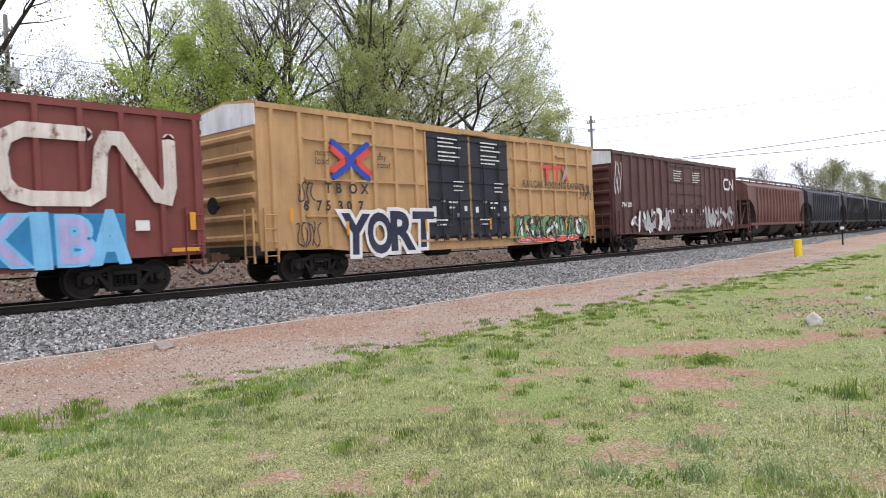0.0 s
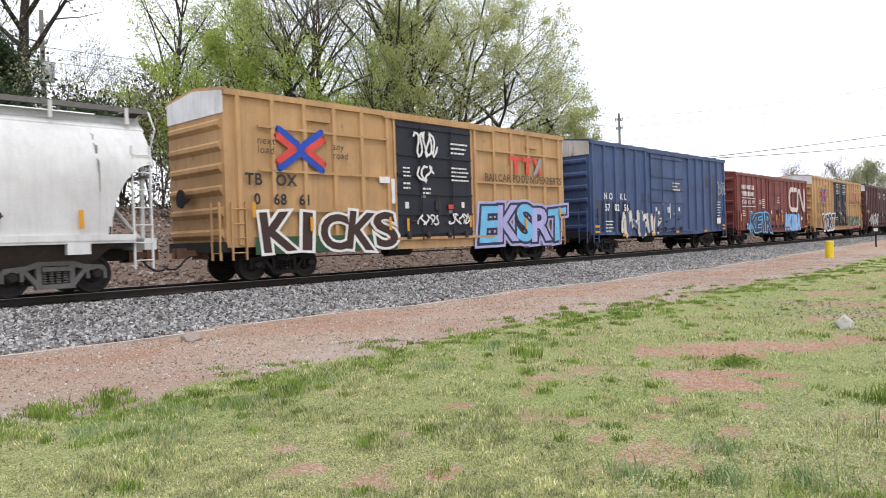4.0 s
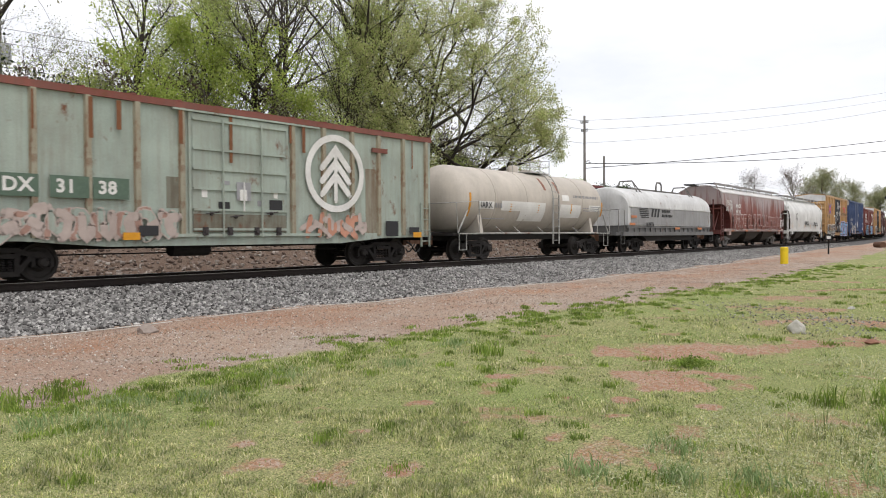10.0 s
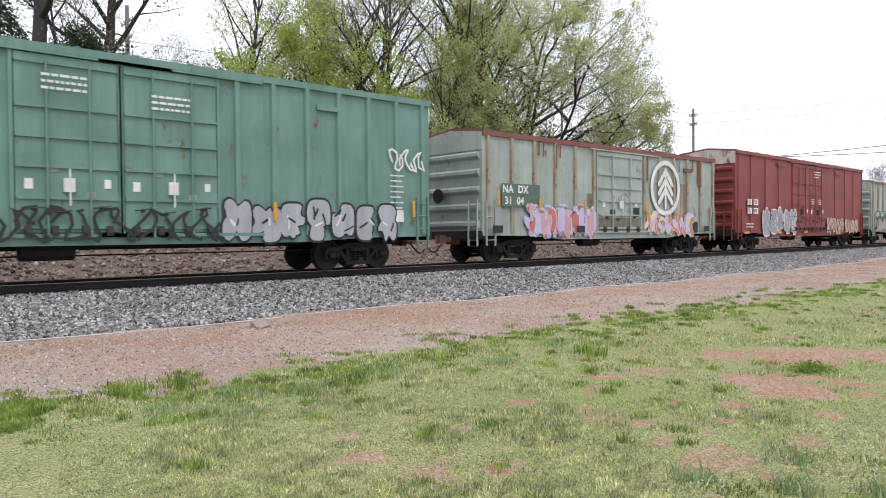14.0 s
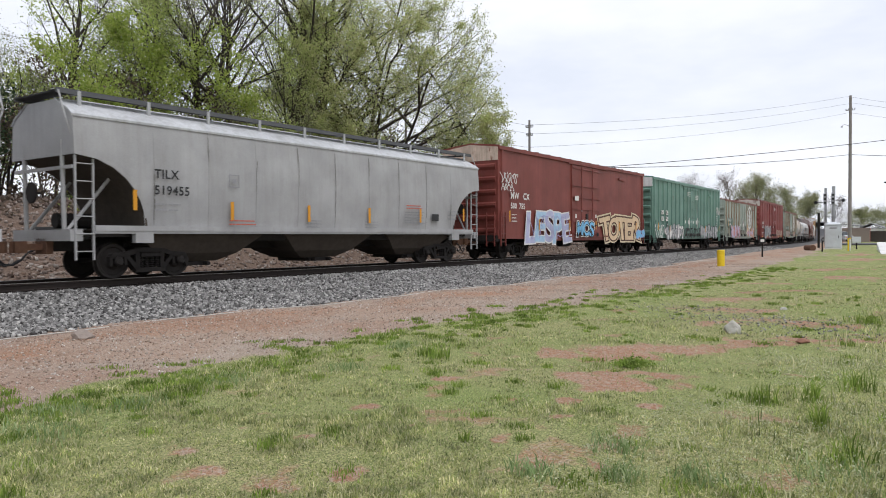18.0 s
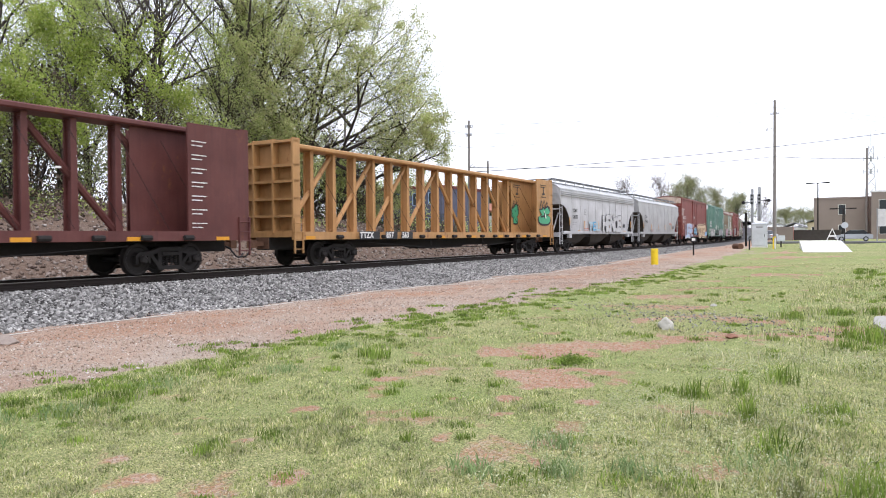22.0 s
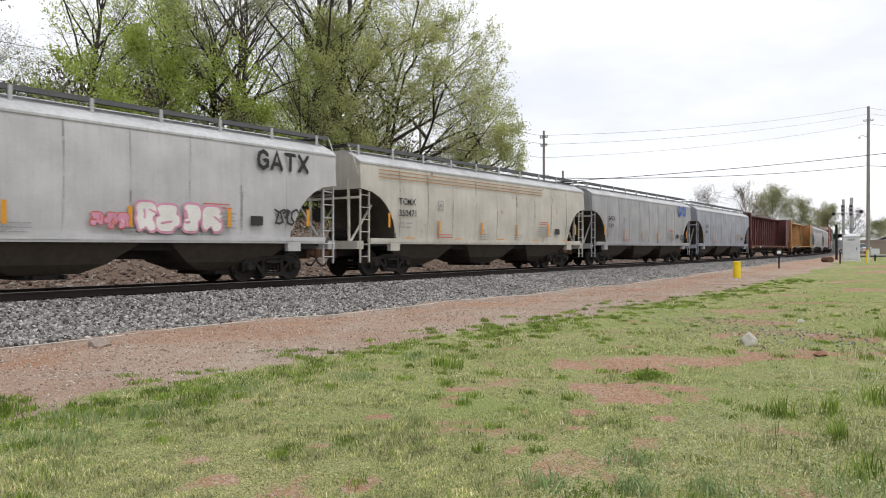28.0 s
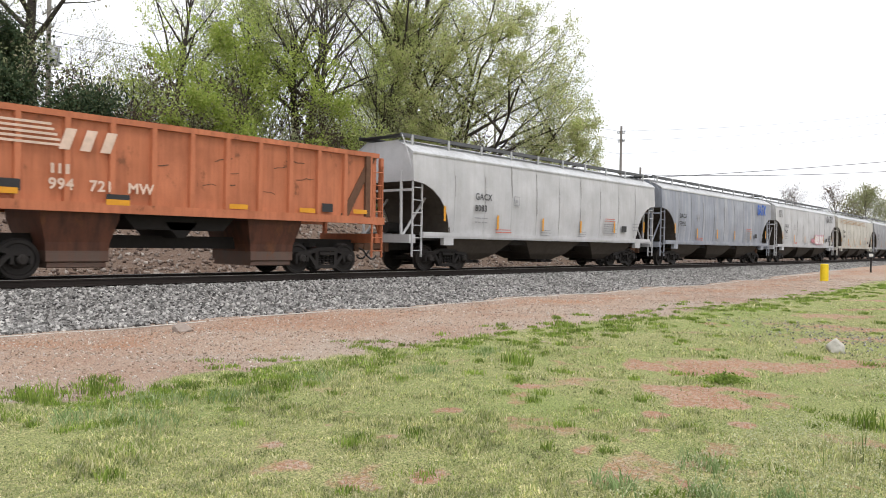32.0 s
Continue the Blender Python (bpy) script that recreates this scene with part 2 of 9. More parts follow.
# bare red earth worn through the grass: x, y, half length, half width
BARE = [(5.55, 5.0, .22, .24), (8.2, 3.37, .60, .85), (8.8, 3.0, .3, .3), (12.7, 2.15, 4.3, .95), (14.7, .55, 1.8, .8), (10.9, 3.7, 1.6, .75), (15.2, 3.2, 2.4, .9), (10.5, 4.3, .8, .7), (9.7, 4.9, .4, .4), (6.1, 3.16, .24, .24),
        (5.1, 3.12, .22, .26), (4.47, 3.31, .18, .22), (3.83, 3.58, .26, .22), (3.46, 5.18, .26, .32), (3.41, 3.91, .24, .28), (6.6, 3.9, .14, .16), (5.0, 2.2, .16, .18), (3.3, 4.6, .22, .2), (6.9, 3.4, .2, .2),
        (17.3, 4.6, 1.3, .8), (24, 4.6, 1.6, .5), (60, 7, 3, 2.2), (70, 3.5, 3, 2), (33, 3.8, 3.2, 1.3), (27.5, 6.2, 2.6, .7), (40, 6.0, 4, 1.0), (52, 5.2, 4, 1.6), (20.5, 5.0, 1.4, .6), (6.2, 5.9, .18, .15), (7.2, 2.6, .18, .2), (4.3, 4.5, .16, .18), (7.1, 5.0, .2, .15), (5.0, 4.0, .15, .15), (4.2, 5.2, .2, .2)]


def bareness(x, y):
    """0 grass, 1 bare earth."""
    off = np.where(x > X0, KAP * (x - X0) ** 2 / 2, 0)
    yy = y - off
    n1, n2, n3 = noise2(x, y, 0.9, 3), noise2(x, y, 0.33, 4), noise2(x, y, 2.7, 5)
    n4 = noise2(x, y, 0.12, 6)
    edge = 8.35 + (n1 - .5) * 0.9 + (n2 - .5) * 0.5 + (n3 - .5) * 0.5 + 0.02 * np.clip(x - 30, 0, 100)
    d = 1 / (1 + np.exp(-np.clip((yy - edge) / 0.13, -30, 30))) * (yy < 21.8)
    for bx, by, hx, hy in BARE:
        u, w = (x - bx - y + by) * .707, (x - bx + y - by) * .707
        q = np.hypot(u / hx, w / hy) + (n1 - .5) * 1.0 + (n2 - .5) * 1.1 + (n4 - .5) * .7
        d = np.maximum(d, 0.9 / (1 + np.exp(np.clip((q - 0.64) / 0.24, -30, 30))))
    d = np.maximum(d, 0.55 / (1 + np.exp(-np.clip((noise2(x, y, 0.8, 8) * .5 + n2 * .3 + n4 * .2 - 0.67) / 0.03, -30, 30))))
    return np.clip(d, 0, 1)


def ground_material():
    m, n, l, b = nodes_of("grass_and_red_earth", 0.95)
    b.inputs["Specular IOR Level"].default_value = 0.1
    v = n.new("ShaderNodeNewGeometry").outputs["Position"]
    at = n.new("ShaderNodeAttribute")
    at.attribute_name = "bare"
    mid, fine, broad = noise_node(n, l, v, 2.2, 5), noise_node(n, l, v, 26, 6, 0.7), noise_node(n, l, v, 0.35, 3)
    speck = noise_node(n, l, v, 58, 3, 0.75)
    grass = mixed(n, l, mid, (0.115, 0.162, 0.055), (0.26, 0.26, 0.125))
    grass = mixed(n, l, ramp(n, l, fine, [(0.38, (0, 0, 0)), (0.66, (0.85,) * 3)]), grass, (0.37, 0.335, 0.185))
    grass = mixed(n, l, ramp(n, l, broad, [(0.4, (0, 0, 0)), (0.65, (0.5,) * 3)]), grass, (0.155, 0.225, 0.06))
    # specks paint the turf's small self-shadows and lit tips into the grass colour
    grass = mixed(n, l, 0.9, grass, ramp(n, l, speck, [(0.36, (0.30, 0.36, 0.30)), (0.62, (1.7, 1.65, 1.55))]), "MULTIPLY")
    earth = mixed(n, l, mid, (0.275, 0.200, 0.148), (0.40, 0.335, 0.275))
    clay = n.new("ShaderNodeAttribute")
    clay.attribute_name = "clay"
    earth = mixed(n, l, clay.outputs["Fac"], earth, mixed(n, l, mid, (0.28, 0.125, 0.065), (0.39, 0.24, 0.15)))
    grit = n.new("ShaderNodeTexVoronoi")
    grit.inputs["Scale"].default_value = 34
    l.new(v, grit.inputs["Vector"])
    earth = mixed(n, l, ramp(n, l, grit.outputs["Color"], [(0.35, (0, 0, 0)), (0.85, (0.6,) * 3)]), earth, (0.45, 0.395, 0.34))
    earth = mixed(n, l, ramp(n, l, broad, [(0.45, (0, 0, 0)), (0.7, (0.4,) * 3)]), earth, (0.27, 0.125, 0.07))
    earth = mixed(n, l, 0.85, earth, ramp(n, l, speck, [(0.34, (0.52, 0.50, 0.48)), (0.64, (1.3, 1.3, 1.3))]), "MULTIPLY")
    fac = mixed(n, l, 0.5, at.outputs["Fac"], fine, "OVERLAY")
    c = mixed(n, l, ramp(n, l, fac, [(0.36, (0, 0, 0)), (0.6, (1, 1, 1))]), grass, earth)
    # the bank past the line: dead leaves and stones
    xyz = n.new("ShaderNodeSeparateXYZ")
    l.new(v, xyz.inputs[0])
    lb = n.new("ShaderNodeAttribute")
    lb.attribute_name = "litter"
    litter = ramp(n, l, grit.outputs["Color"], [(0.1, (0.07, 0.05, 0.04)), (0.5, (0.165, 0.125, 0.10)), (0.9, (0.29, 0.245, 0.215))])
    litter = mixed(n, l, mid, litter, (0.145, 0.095, 0.068))
    c = mixed(n, l, lb.outputs["Fac"], c, litter)
    l.new(c, b.inputs["Base Color"])
    bumped(n, l, b, fine, 0.6, 0.05)
    return m


def axis_steps(stops):
    out = [stops[0][0]]
    for (a, st), (b, _) in zip(stops, stops[1:]):
        k = max(1, round((b - a) / st))
        out += [a + (b - a) * (i + 1) / k for i in range(k)]
    return np.array(out)


def build_ground():
    xs = axis_steps([(-3000, 600), (-600, 60), (-60, 8), (-8, 1.0), (0, 0.25), (3, 0.085), (15, 0.16), (28, 0.5), (60, 2.0), (150, 12), (400, 100), (3000, 0)])
    ys = axis_steps([(-2500, 500), (-400, 40), (-40, 5), (-8, 0.6), (-2, 0.12), (1, 0.085), (6, 0.12), (14.5, 0.5), (32, 1.0), (60, 8), (200, 50), (800, 400), (3500, 0)])
    X, Y = np.meshgrid(xs, ys, indexing="ij")
    Z = ground_z(X, Y)
    nx, ny = X.shape
    i = np.arange(nx * ny).reshape(nx, ny)
    F = np.stack([i[:-1, :-1], i[1:, :-1], i[1:, 1:], i[:-1, 1:]], -1).reshape(-1, 4)
    me = raw_mesh("ground", np.stack([X, Y, Z], -1).reshape(-1, 3), F, ground_material(), True)
    a = me.attributes.new("bare", "FLOAT", "POINT")
    a.data.foreach_set("value", bareness(X, Y).ravel().astype(np.float32))
    off = np.where(X > X0, KAP * (X - X0) ** 2 / 2, 0)
    lit = ((Y - off > 20.5) * (Y - off < 34) * (X < 200)).astype(np.float32) * np.clip((36 - (Y - off)) / 4, 0, 1)
    a = me.attributes.new("litter", "FLOAT", "POINT")
    a.data.foreach_set("value", lit.ravel().astype(np.float32))
    n1, yy = noise2(X, Y, 1.6, 21) - .5, Y - off
    a = me.attributes.new("clay", "FLOAT", "POINT")
    red = .8 * np.exp(-((yy - 11.9 + n1 * 2.2) / 1.0) ** 2) * (.45 + noise2(X, Y, .7, 22)) + .3 * np.exp(-((yy - 10.2 + n1 * 2) / .4) ** 2) + .9 * (yy < 7)
    a.data.foreach_set("value", np.clip(red, 0, 1).ravel().astype(np.float32))
    ob = new("ground", me)
    return tagged(ob, "grass lawn worn to red earth beside a railway line", "ground", kind="structure")


def along(prof, s0, s1, step):
    """An outline (lat, z) swept along the track; returns a Shape."""
    sh = Shape()
    k = max(2, round((s1 - s0) / step) + 1)
    rings = []
    for s in np.linspace(s0, s1, k):
        rings.append([(*track(s, u)[:2], w) for u, w in prof])
    return sh.loft(rings)


def build_track():
    bal = plain("ballast_bed", (0.12, 0.116, 0.113), 0.95, scale=22, vary=0.45, bump=0.9)
    # crushed stone bed with a long shoulder towards the camera
    prof = [(-5.15, -0.08), (-4.2, 0.06), (-1.9, 0.40), (-1.45, 0.46), (1.45, 0.46), (2.1, 0.36), (3.6, 0.05), (3.6, -0.3), (-5.15, -0.3)]
    thing("ballast_bed", "grey crushed stone ballast under the railway track", "ballast", Matrix(), along(prof, -460, 330, 12), bal, kind="structure")
    steel = plain("rail_steel", (0.026, 0.019, 0.016), 0.75, 0.0, 9, 0.3)
    shiny = plain("rail_head", (0.36, 0.35, 0.34), 0.3, 0.9, 9, 0.15, 0.02)
    web = [(-.075, 0), (.075, 0), (.075, .012), (.012, .035), (.012, .12), (.038, .132), (.038, .166), (-.038, .166), (-.038, .132), (-.012, .12), (-.012, .035), (-.075, .012)]
    head = [(-.036, .166), (.036, .166), (.036, .174), (.03, .178), (-.03, .178), (-.036, .174)]
    for g in (-0.755, 0.755):
        r = thing("rail", "rusty steel rail with a worn bright head", "rail", Matrix(), group="rails", kind="structure")
        part("rail_web", along([(g + u, RAIL - .178 + w) for u, w in web], -460, 330, 12), steel, r)
        part("rail_head", along([(g + u, RAIL - .178 + w) for u, w in head], -460, 330, 12), shiny, r, "worn bright running surface")
    wood = plain("creosoted_tie", (0.030, 0.023, 0.019), 0.9, scale=12, vary=0.4)
    sh = Shape().chamfered(-.11, .11, -1.3, 1.3, -.175, 0, .012)
    for side in (-.755, .755):
        sh.box(-.09, .09, side - .17, side + .17, 0, .02)
        for q in (-.1, .1):
            sh.box(-.02, .02, side + q - .015, side + q + .015, .02, .05)
    me = sh.mesh("tie")
    me.materials.append(wood)
    ties = thing("railway_ties", "dark creosoted wooden ties with steel plates", "railway tie", Matrix(), kind="structure")
    for i in range(150):
        x, y, th = track(-6 + i * 0.53)
        part("tie", me, wood, ties, at=pose(x, y, RAIL - .199, 0, 0, math.degrees(th)))


def scatter_stones(name, label, category, pts, sizes, material, seed, sides=6, kind="stuff"):
    """Many small angular stones as one mass; pts (n, 3)."""
    r = np.random.RandomState(seed)
    base = np.array([(1, 0, 0), (-1, 0, 0), (0, 1, 0), (0, -1, 0), (0, 0, 1), (0, 0, -1)], float)
    tri = np.array([(0, 2, 4), (2, 1, 4), (1, 3, 4), (3, 0, 4), (2, 0, 5), (1, 2, 5), (3, 1, 5), (0, 3, 5)])
    n = len(pts)
    V = base[None] * (0.55 + 0.75 * r.rand(n, 6, 1)) + (r.rand(n, 6, 3) - .5) * 0.5
    q = r.randn(n, 4)
    q /= np.linalg.norm(q, axis=1, keepdims=True)
    w, x, y, z = q.T
    R = np.stack([1 - 2 * (y * y + z * z), 2 * (x * y - z * w), 2 * (x * z + y * w), 2 * (x * y + z * w), 1 - 2 * (x * x + z * z), 2 * (y * z - x * w),
                  2 * (x * z - y * w), 2 * (y * z + x * w), 1 - 2 * (x * x + y * y)], -1).reshape(n, 3, 3)
    V = np.einsum("nij,nkj->nki", R, V) * np.asarray(sizes)[:, None, None] + np.asarray(pts)[:, None, :]
    F = tri[None] + (np.arange(n) * 6)[:, None, None]
    ob = new(name, raw_mesh(name, V.reshape(-1, 3), F.reshape(-1, 3), material))
    return tagged(ob, label, category, kind=kind)


def lat_points(n, s0, s1, l0, l1, seed, power=1.0):
    r = np.random.RandomState(seed)
    s = s0 + (s1 - s0) * r.rand(n) ** power
    lat = l0 + (l1 - l0) * r.rand(n)
    e = np.maximum(0, s - X0) * KAP
    x = np.where(e > 0, X0 + np.sin(e) / KAP, s) - np.sin(e) * lat
    y = DC + np.where(e > 0, (1 - np.cos(e)) / KAP, 0) + np.cos(e) * lat
    return x, y, lat


def build_stones():
    grey = varied("ballast_stones", [(0.10, 0.097, 0.092), (0.21, 0.204, 0.193), (0.36, 0.35, 0.333), (0.158, 0.154, 0.147), (0.55, 0.535, 0.505), (0.05, 0.047, 0.045)], 0.9)
    x, y, lat = lat_points(80000, 1, 95, -5.0, -1.0, 11, 1.6)
    z = np.interp(lat, [-5.15, -4.2, -1.9, -1.45, 1.45], [-.02, .06, .40, .46, .46])
    scatter_stones("ballast_stones", "loose grey crushed stones lying on the shoulder of the track", "ballast stones", np.stack([x, y, z], -1),
                   np.random.RandomState(1).uniform(.024, .060, len(x)), grey, 12)
    x, y, lat = lat_points(9000, 1, 50, 1.0, 3.6, 13, 1.4)
    z = np.interp(lat, [1.45, 2.1, 3.6], [.46, .36, .05])
    scatter_stones("ballast_stones", "loose grey crushed stones on the far shoulder of the track", "ballast stones", np.stack([x, y, z], -1),
                   np.random.RandomState(2).uniform(.03, .06, len(x)), grey, 14)
    grit = varied("path_gravel", [(0.31, 0.225, 0.17), (0.44, 0.385, 0.33), (0.20, 0.13, 0.095), (0.38, 0.295, 0.235), (0.56, 0.51, 0.46)], 0.95)
    r = np.random.RandomState(15)
    x = 1 + 45 * r.rand(19000) ** 1.8
    y = 7.6 + 6.2 * r.rand(19000)
    keep = bareness(x, y) > 0.6
    x, y = x[keep], y[keep]
    scatter_stones("path_gravel", "small pale gravel strewn over the red earth path", "gravel", np.stack([x, y, ground_z(x, y) + .004], -1),
                   r.uniform(.006, .021, len(x)) * (1 + .012 * x), grit, 16)
    u = r.rand(900)
    y = 1.2 + 4.6 * u + r.randn(900) * .8
    x = 14.4 + 3.2 * u ** 1.5 + r.randn(900) * .88
    scatter_stones("gravel_patch", "grey broken gravel lying round a muddy puddle", "gravel", np.stack([x, y, ground_z(x, y) + .01], -1), r.uniform(.007, .024, 900), grey, 17)
    brown = varied("bank_debris", [(0.13, 0.095, 0.075), (0.22, 0.17, 0.14), (0.32, 0.27, 0.235), (0.17, 0.115, 0.085), (0.40, 0.36, 0.32), (0.085, 0.06, 0.05)], 0.95)
    x, y, lat = lat_points(19000, 2, 110, 3.0, 12.5, 18, 1.5)
    scatter_stones("bank_rubble", "dead leaves and rubble lying over the bank past the track", "rubble", np.stack([x, y, ground_z(x, y) + .02], -1),
                   r.uniform(.03, .12, len(x)), brown, 19)


def rock(name, label, at, size, seed, col):
    """A single lumpy field stone."""
    b = bmesh.new()
    bmesh.ops.create_icosphere(b, subdivisions=3, radius=1)
    r = random.Random(seed)
    cuts = [(Vector((r.uniform(-1, 1), r.uniform(-1, 1), r.uniform(-.6, 1))).normalized(), r.uniform(.55, .8)) for _ in range(9)]
    for v in b.verts:
        for nrm, d in cuts:
            k = v.co.dot(nrm) - d
            if k > 0:
                v.co -= nrm * k * .9
        v.co += v.co.normalized() * (noise.noise(v.co * 2.3 + Vector((seed, 0, 0))) * .09)
        v.co = Vector((v.co.x * size[0], v.co.y * size[1], v.co.z * size[2]))
    me = bpy.data.meshes.new(name)
    b.to_mesh(me)
    b.free()
    me.materials.append(plain("stone_" + "%.2f" % col[0], col, 0.9, scale=9, vary=.35, bump=.6))
    ob = new(name, me)
    ob.matrix_basis = at
    return tagged(ob, label, "rock")


build_ground()
build_track()
build_stones()
gz = lambda x, y: float(ground_z(x, y))
line = Shape()
line.pipe([(*track(s, -5.22 + .03 * math.sin(s * .7))[:2], gz(*track(s, -5.22)[:2]) + .012) for s in np.arange(-4, 60, 1.6)], .012)
thing("ground_cable", "thin pale cable lying along the foot of the ballast", "cable", Matrix(), line, plain("pale_cable", (0.55, 0.53, 0.49), .6))
rock("rock", "flat brown-grey stone lying on the red earth path", pose(6.5, 12.3, gz(6.5, 12.3) + .04, 0, 0, 20), (.25, .16, .13), 3, (.30, .25, .215))
rock("rock", "pale grey angular stone beside a bare red earth patch", pose(13.3, 3.35, gz(13.3, 3.35) + .08, 0, 0, 50), (.2, .15, .16), 5, (.55, .53, .48))
rock("rock", "small reddish stone lying on wet red earth", pose(12.5, 2.1, gz(12.5, 2.1) + .03, 0, 0, -30), (.16, .08, .05), 7, (.26, .13, .09))
rock("rock", "broad pale stone half sunk in tall grass", pose(14.6, -.1, gz(14.6, -.1) + .12, 0, 0, 10), (.42, .3, .22), 9, (.42, .41, .38))
rock("rock", "flat grey stone lying in muddy gravel", pose(18.4, 3.5, gz(18.4, 3.5) + .01, 0, 0, 10), (.22, .1, .05), 11, (.42, .40, .38))


# ---- rolling stock: shared pieces ----
# each car stands on the rail heads at z = 0, runs towards +x and turns its -y side to the camera
IRON = plain("grimy_iron", (0.020, 0.017, 0.0155), 0.8, 0.0, 8, 0.4)
RUSTY = plain("rusty_iron", (0.13, 0.068, 0.042), 0.85, 0.1, 7, 0.45)
GREYTRUCK = plain("dusty_truck_iron", (0.17, 0.16, 0.15), 0.85, 0.1, 7, 0.4)
TYRE = plain("wheel_steel", (0.026, 0.022, 0.020), 0.65, 0.1, 9, 0.3)
WHITE = plain("white_stencil", (0.72, 0.71, 0.68), 0.6, scale=14, vary=0.18)
BLACK = plain("black_stencil", (0.03, 0.03, 0.032), 0.6, scale=14, vary=0.2)
YELLOW = plain("yellow_reflector", (0.66, 0.30, 0.02), 0.4, scale=20, vary=0.12)
GREYINK = plain("grey_stencil", (0.30, 0.30, 0.31), 0.6, scale=14, vary=0.2)
REDINK = plain("red_stencil", (0.55, 0.13, 0.08), 0.6, scale=14, vary=0.2)
SHARED = {}


def shared(name, make, smooth=False, material=None):
    if name not in SHARED:
        SHARED[name] = make().mesh(name.split("|")[0], smooth)
        if material is not None:
            SHARED[name].materials.append(material)
    return SHARED[name]


def wheelset_shape():
    sh = Shape().lathe([(-1.05, .07), (1.05, .07)], 10)
    for s in (-1, 1):
        prof = [(-.07, .10), (-.07, .16), (-.02, .22), (-.02, .34), (-.05, .37), (-.05, .44), (.02, .452), (.07, .457), (.075, .482), (.10, .482), (.105, .40), (.05, .37), (.045, .22), (.06, .16), (.06, .10)]
        sh.lathe([(-s * u + s * .80, r) for u, r in prof], 26)
        sh.lathe([(s * .98, .05), (s * .98, .125), (s * 1.14, .125), (s * 1.18, .09), (s * 1.185, .0)], 12)
        for k in range(3):
            a = 2.1 * k
            sh.rod((.07 * math.cos(a), s * 1.17, .07 * math.sin(a)), (.07 * math.cos(a), s * 1.20, .07 * math.sin(a)), .022, 6)
    return sh


def truck_shape():
    sh = Shape()
    for s in (-1, 1):
        y0, y1 = s * .93, s * 1.10
        P = lambda pts: sh.extrude(pts, y0, y1, "y")
        P([(-1.13, .56), (-1.05, .66), (-.62, .70), (-.34, .80), (.34, .80), (.62, .70), (1.05, .66), (1.13, .56), (.98, .52), (.62, .58), (.3, .68), (-.3, .68), (-.62, .58), (-.98, .52)])
        for q in (-1, 1):
            P([(q * .72, .60), (q * .60, .60), (q * .28, .24), (q * .40, .20)][::q])
            P([(q * .30, .24), (q * .40, .24), (q * .42, .70), (q * .30, .72)][::q])
            P([(q * 1.13, .34), (q * 1.13, .58), (q * 1.05, .60), (q * 1.05, .34)][::q])
            P([(q * .74, .36), (q * .74, .60), (q * .66, .58), (q * .66, .36)][::q])
        P([(-.42, .16), (.42, .16), (.40, .27), (-.40, .27)])
        sh.box(-.30, .30, s * .86, s * 1.16, .56, .66)
        for k in range(4):
            x = -.225 + .15 * k
            for j in range(5):
                z = .28 + j * .055
                sh.lathe([(z, .035), (z + .012, .062), (z + .035, .062), (z + .047, .035)], 8, "z", (x, s * 1.02, 0))
    sh.box(-.22, .22, -1.0, 1.0, .58, .80)
    sh.lathe([(.78, .34), (.92, .34)], 14, "z")
    for q in (-1, 1):
        sh.box(q * .42 - .05, q * .42 + .05, -.85, .85, .32, .44)
    return sh


def add_truck(car, x, mat, wheels):
    t = part("truck", shared("truck|" + mat.name, truck_shape, material=mat), mat, car, "cast side frames with coil springs", pose(x, 0, 0))
    for a in (-.9, .9):
        w = part("wheelset", shared("wheelset", wheelset_shape, True, TYRE), TYRE, t, "steel wheels on an axle", pose(a, 0, .457))
        wheels.append((w, a))


def coupler_shape():
    sh = Shape().box(-.35, .45, -.08, .08, .76, .92)
    sh.extrude([(.42, -.12), (.66, -.14), (.78, -.02), (.70, .03), (.62, -.02), (.58, .08), (.72, .14), (.62, .17), (.42, .12)], .70, .98, "z")
    sh.box(-.12, .05, -.28, .28, .66, 1.05)
    return sh


def hose_shape():
    return Shape().pipe([(0, -.34, .78), (.18, -.36, .70), (.38, -.34, .50), (.58, -.28, .40), (.82, -.18, .42), (.98, -.1, .52)], .028, 6)


def add_ends(car, L, mat=IRON):
    for e in (-1, 1):
        m = pose(e * L / 2, 0, 0, 0, 0, 0 if e > 0 else 180)
        part("coupler", shared("coupler", coupler_shape, material=RUSTY), RUSTY, car, at=m)
        part("brake_hose", shared("brake_hose", hose_shape, True, BLACK), BLACK, car, "black rubber hose", at=m)


def wording(text, size, x, z, y, mat, car, name="lettering", label="", squeeze=1.0, lean=0.0, bold=0.0):
    """Stencilled letters on the camera's side of a car; x, z is the middle of the line's left end."""
    cu = bpy.data.curves.new("letters", "FONT")
    cu.body, cu.size, cu.align_x, cu.align_y, cu.shear, cu.offset, cu.space_character, cu.resolution_u = text, size, "LEFT", "CENTER", lean, bold, 1.08, 3
    tmp = bpy.data.objects.new("letters", cu)
    me = bpy.data.meshes.new_from_object(tmp)
    bpy.data.objects.remove(tmp)
    bpy.data.curves.remove(cu)
    me.materials.clear()
    me.materials.append(mat)
    ob = part(name, me, mat, car, label)
    ob.matrix_basis = pose(x, y, z, 90) @ Matrix.Diagonal((squeeze, 1, 1, 1))
    return ob


def slab(x0, x1, z0, z1, y, t=.004):
    return Shape().box(x0, x1, y - t, y, z0, z1)


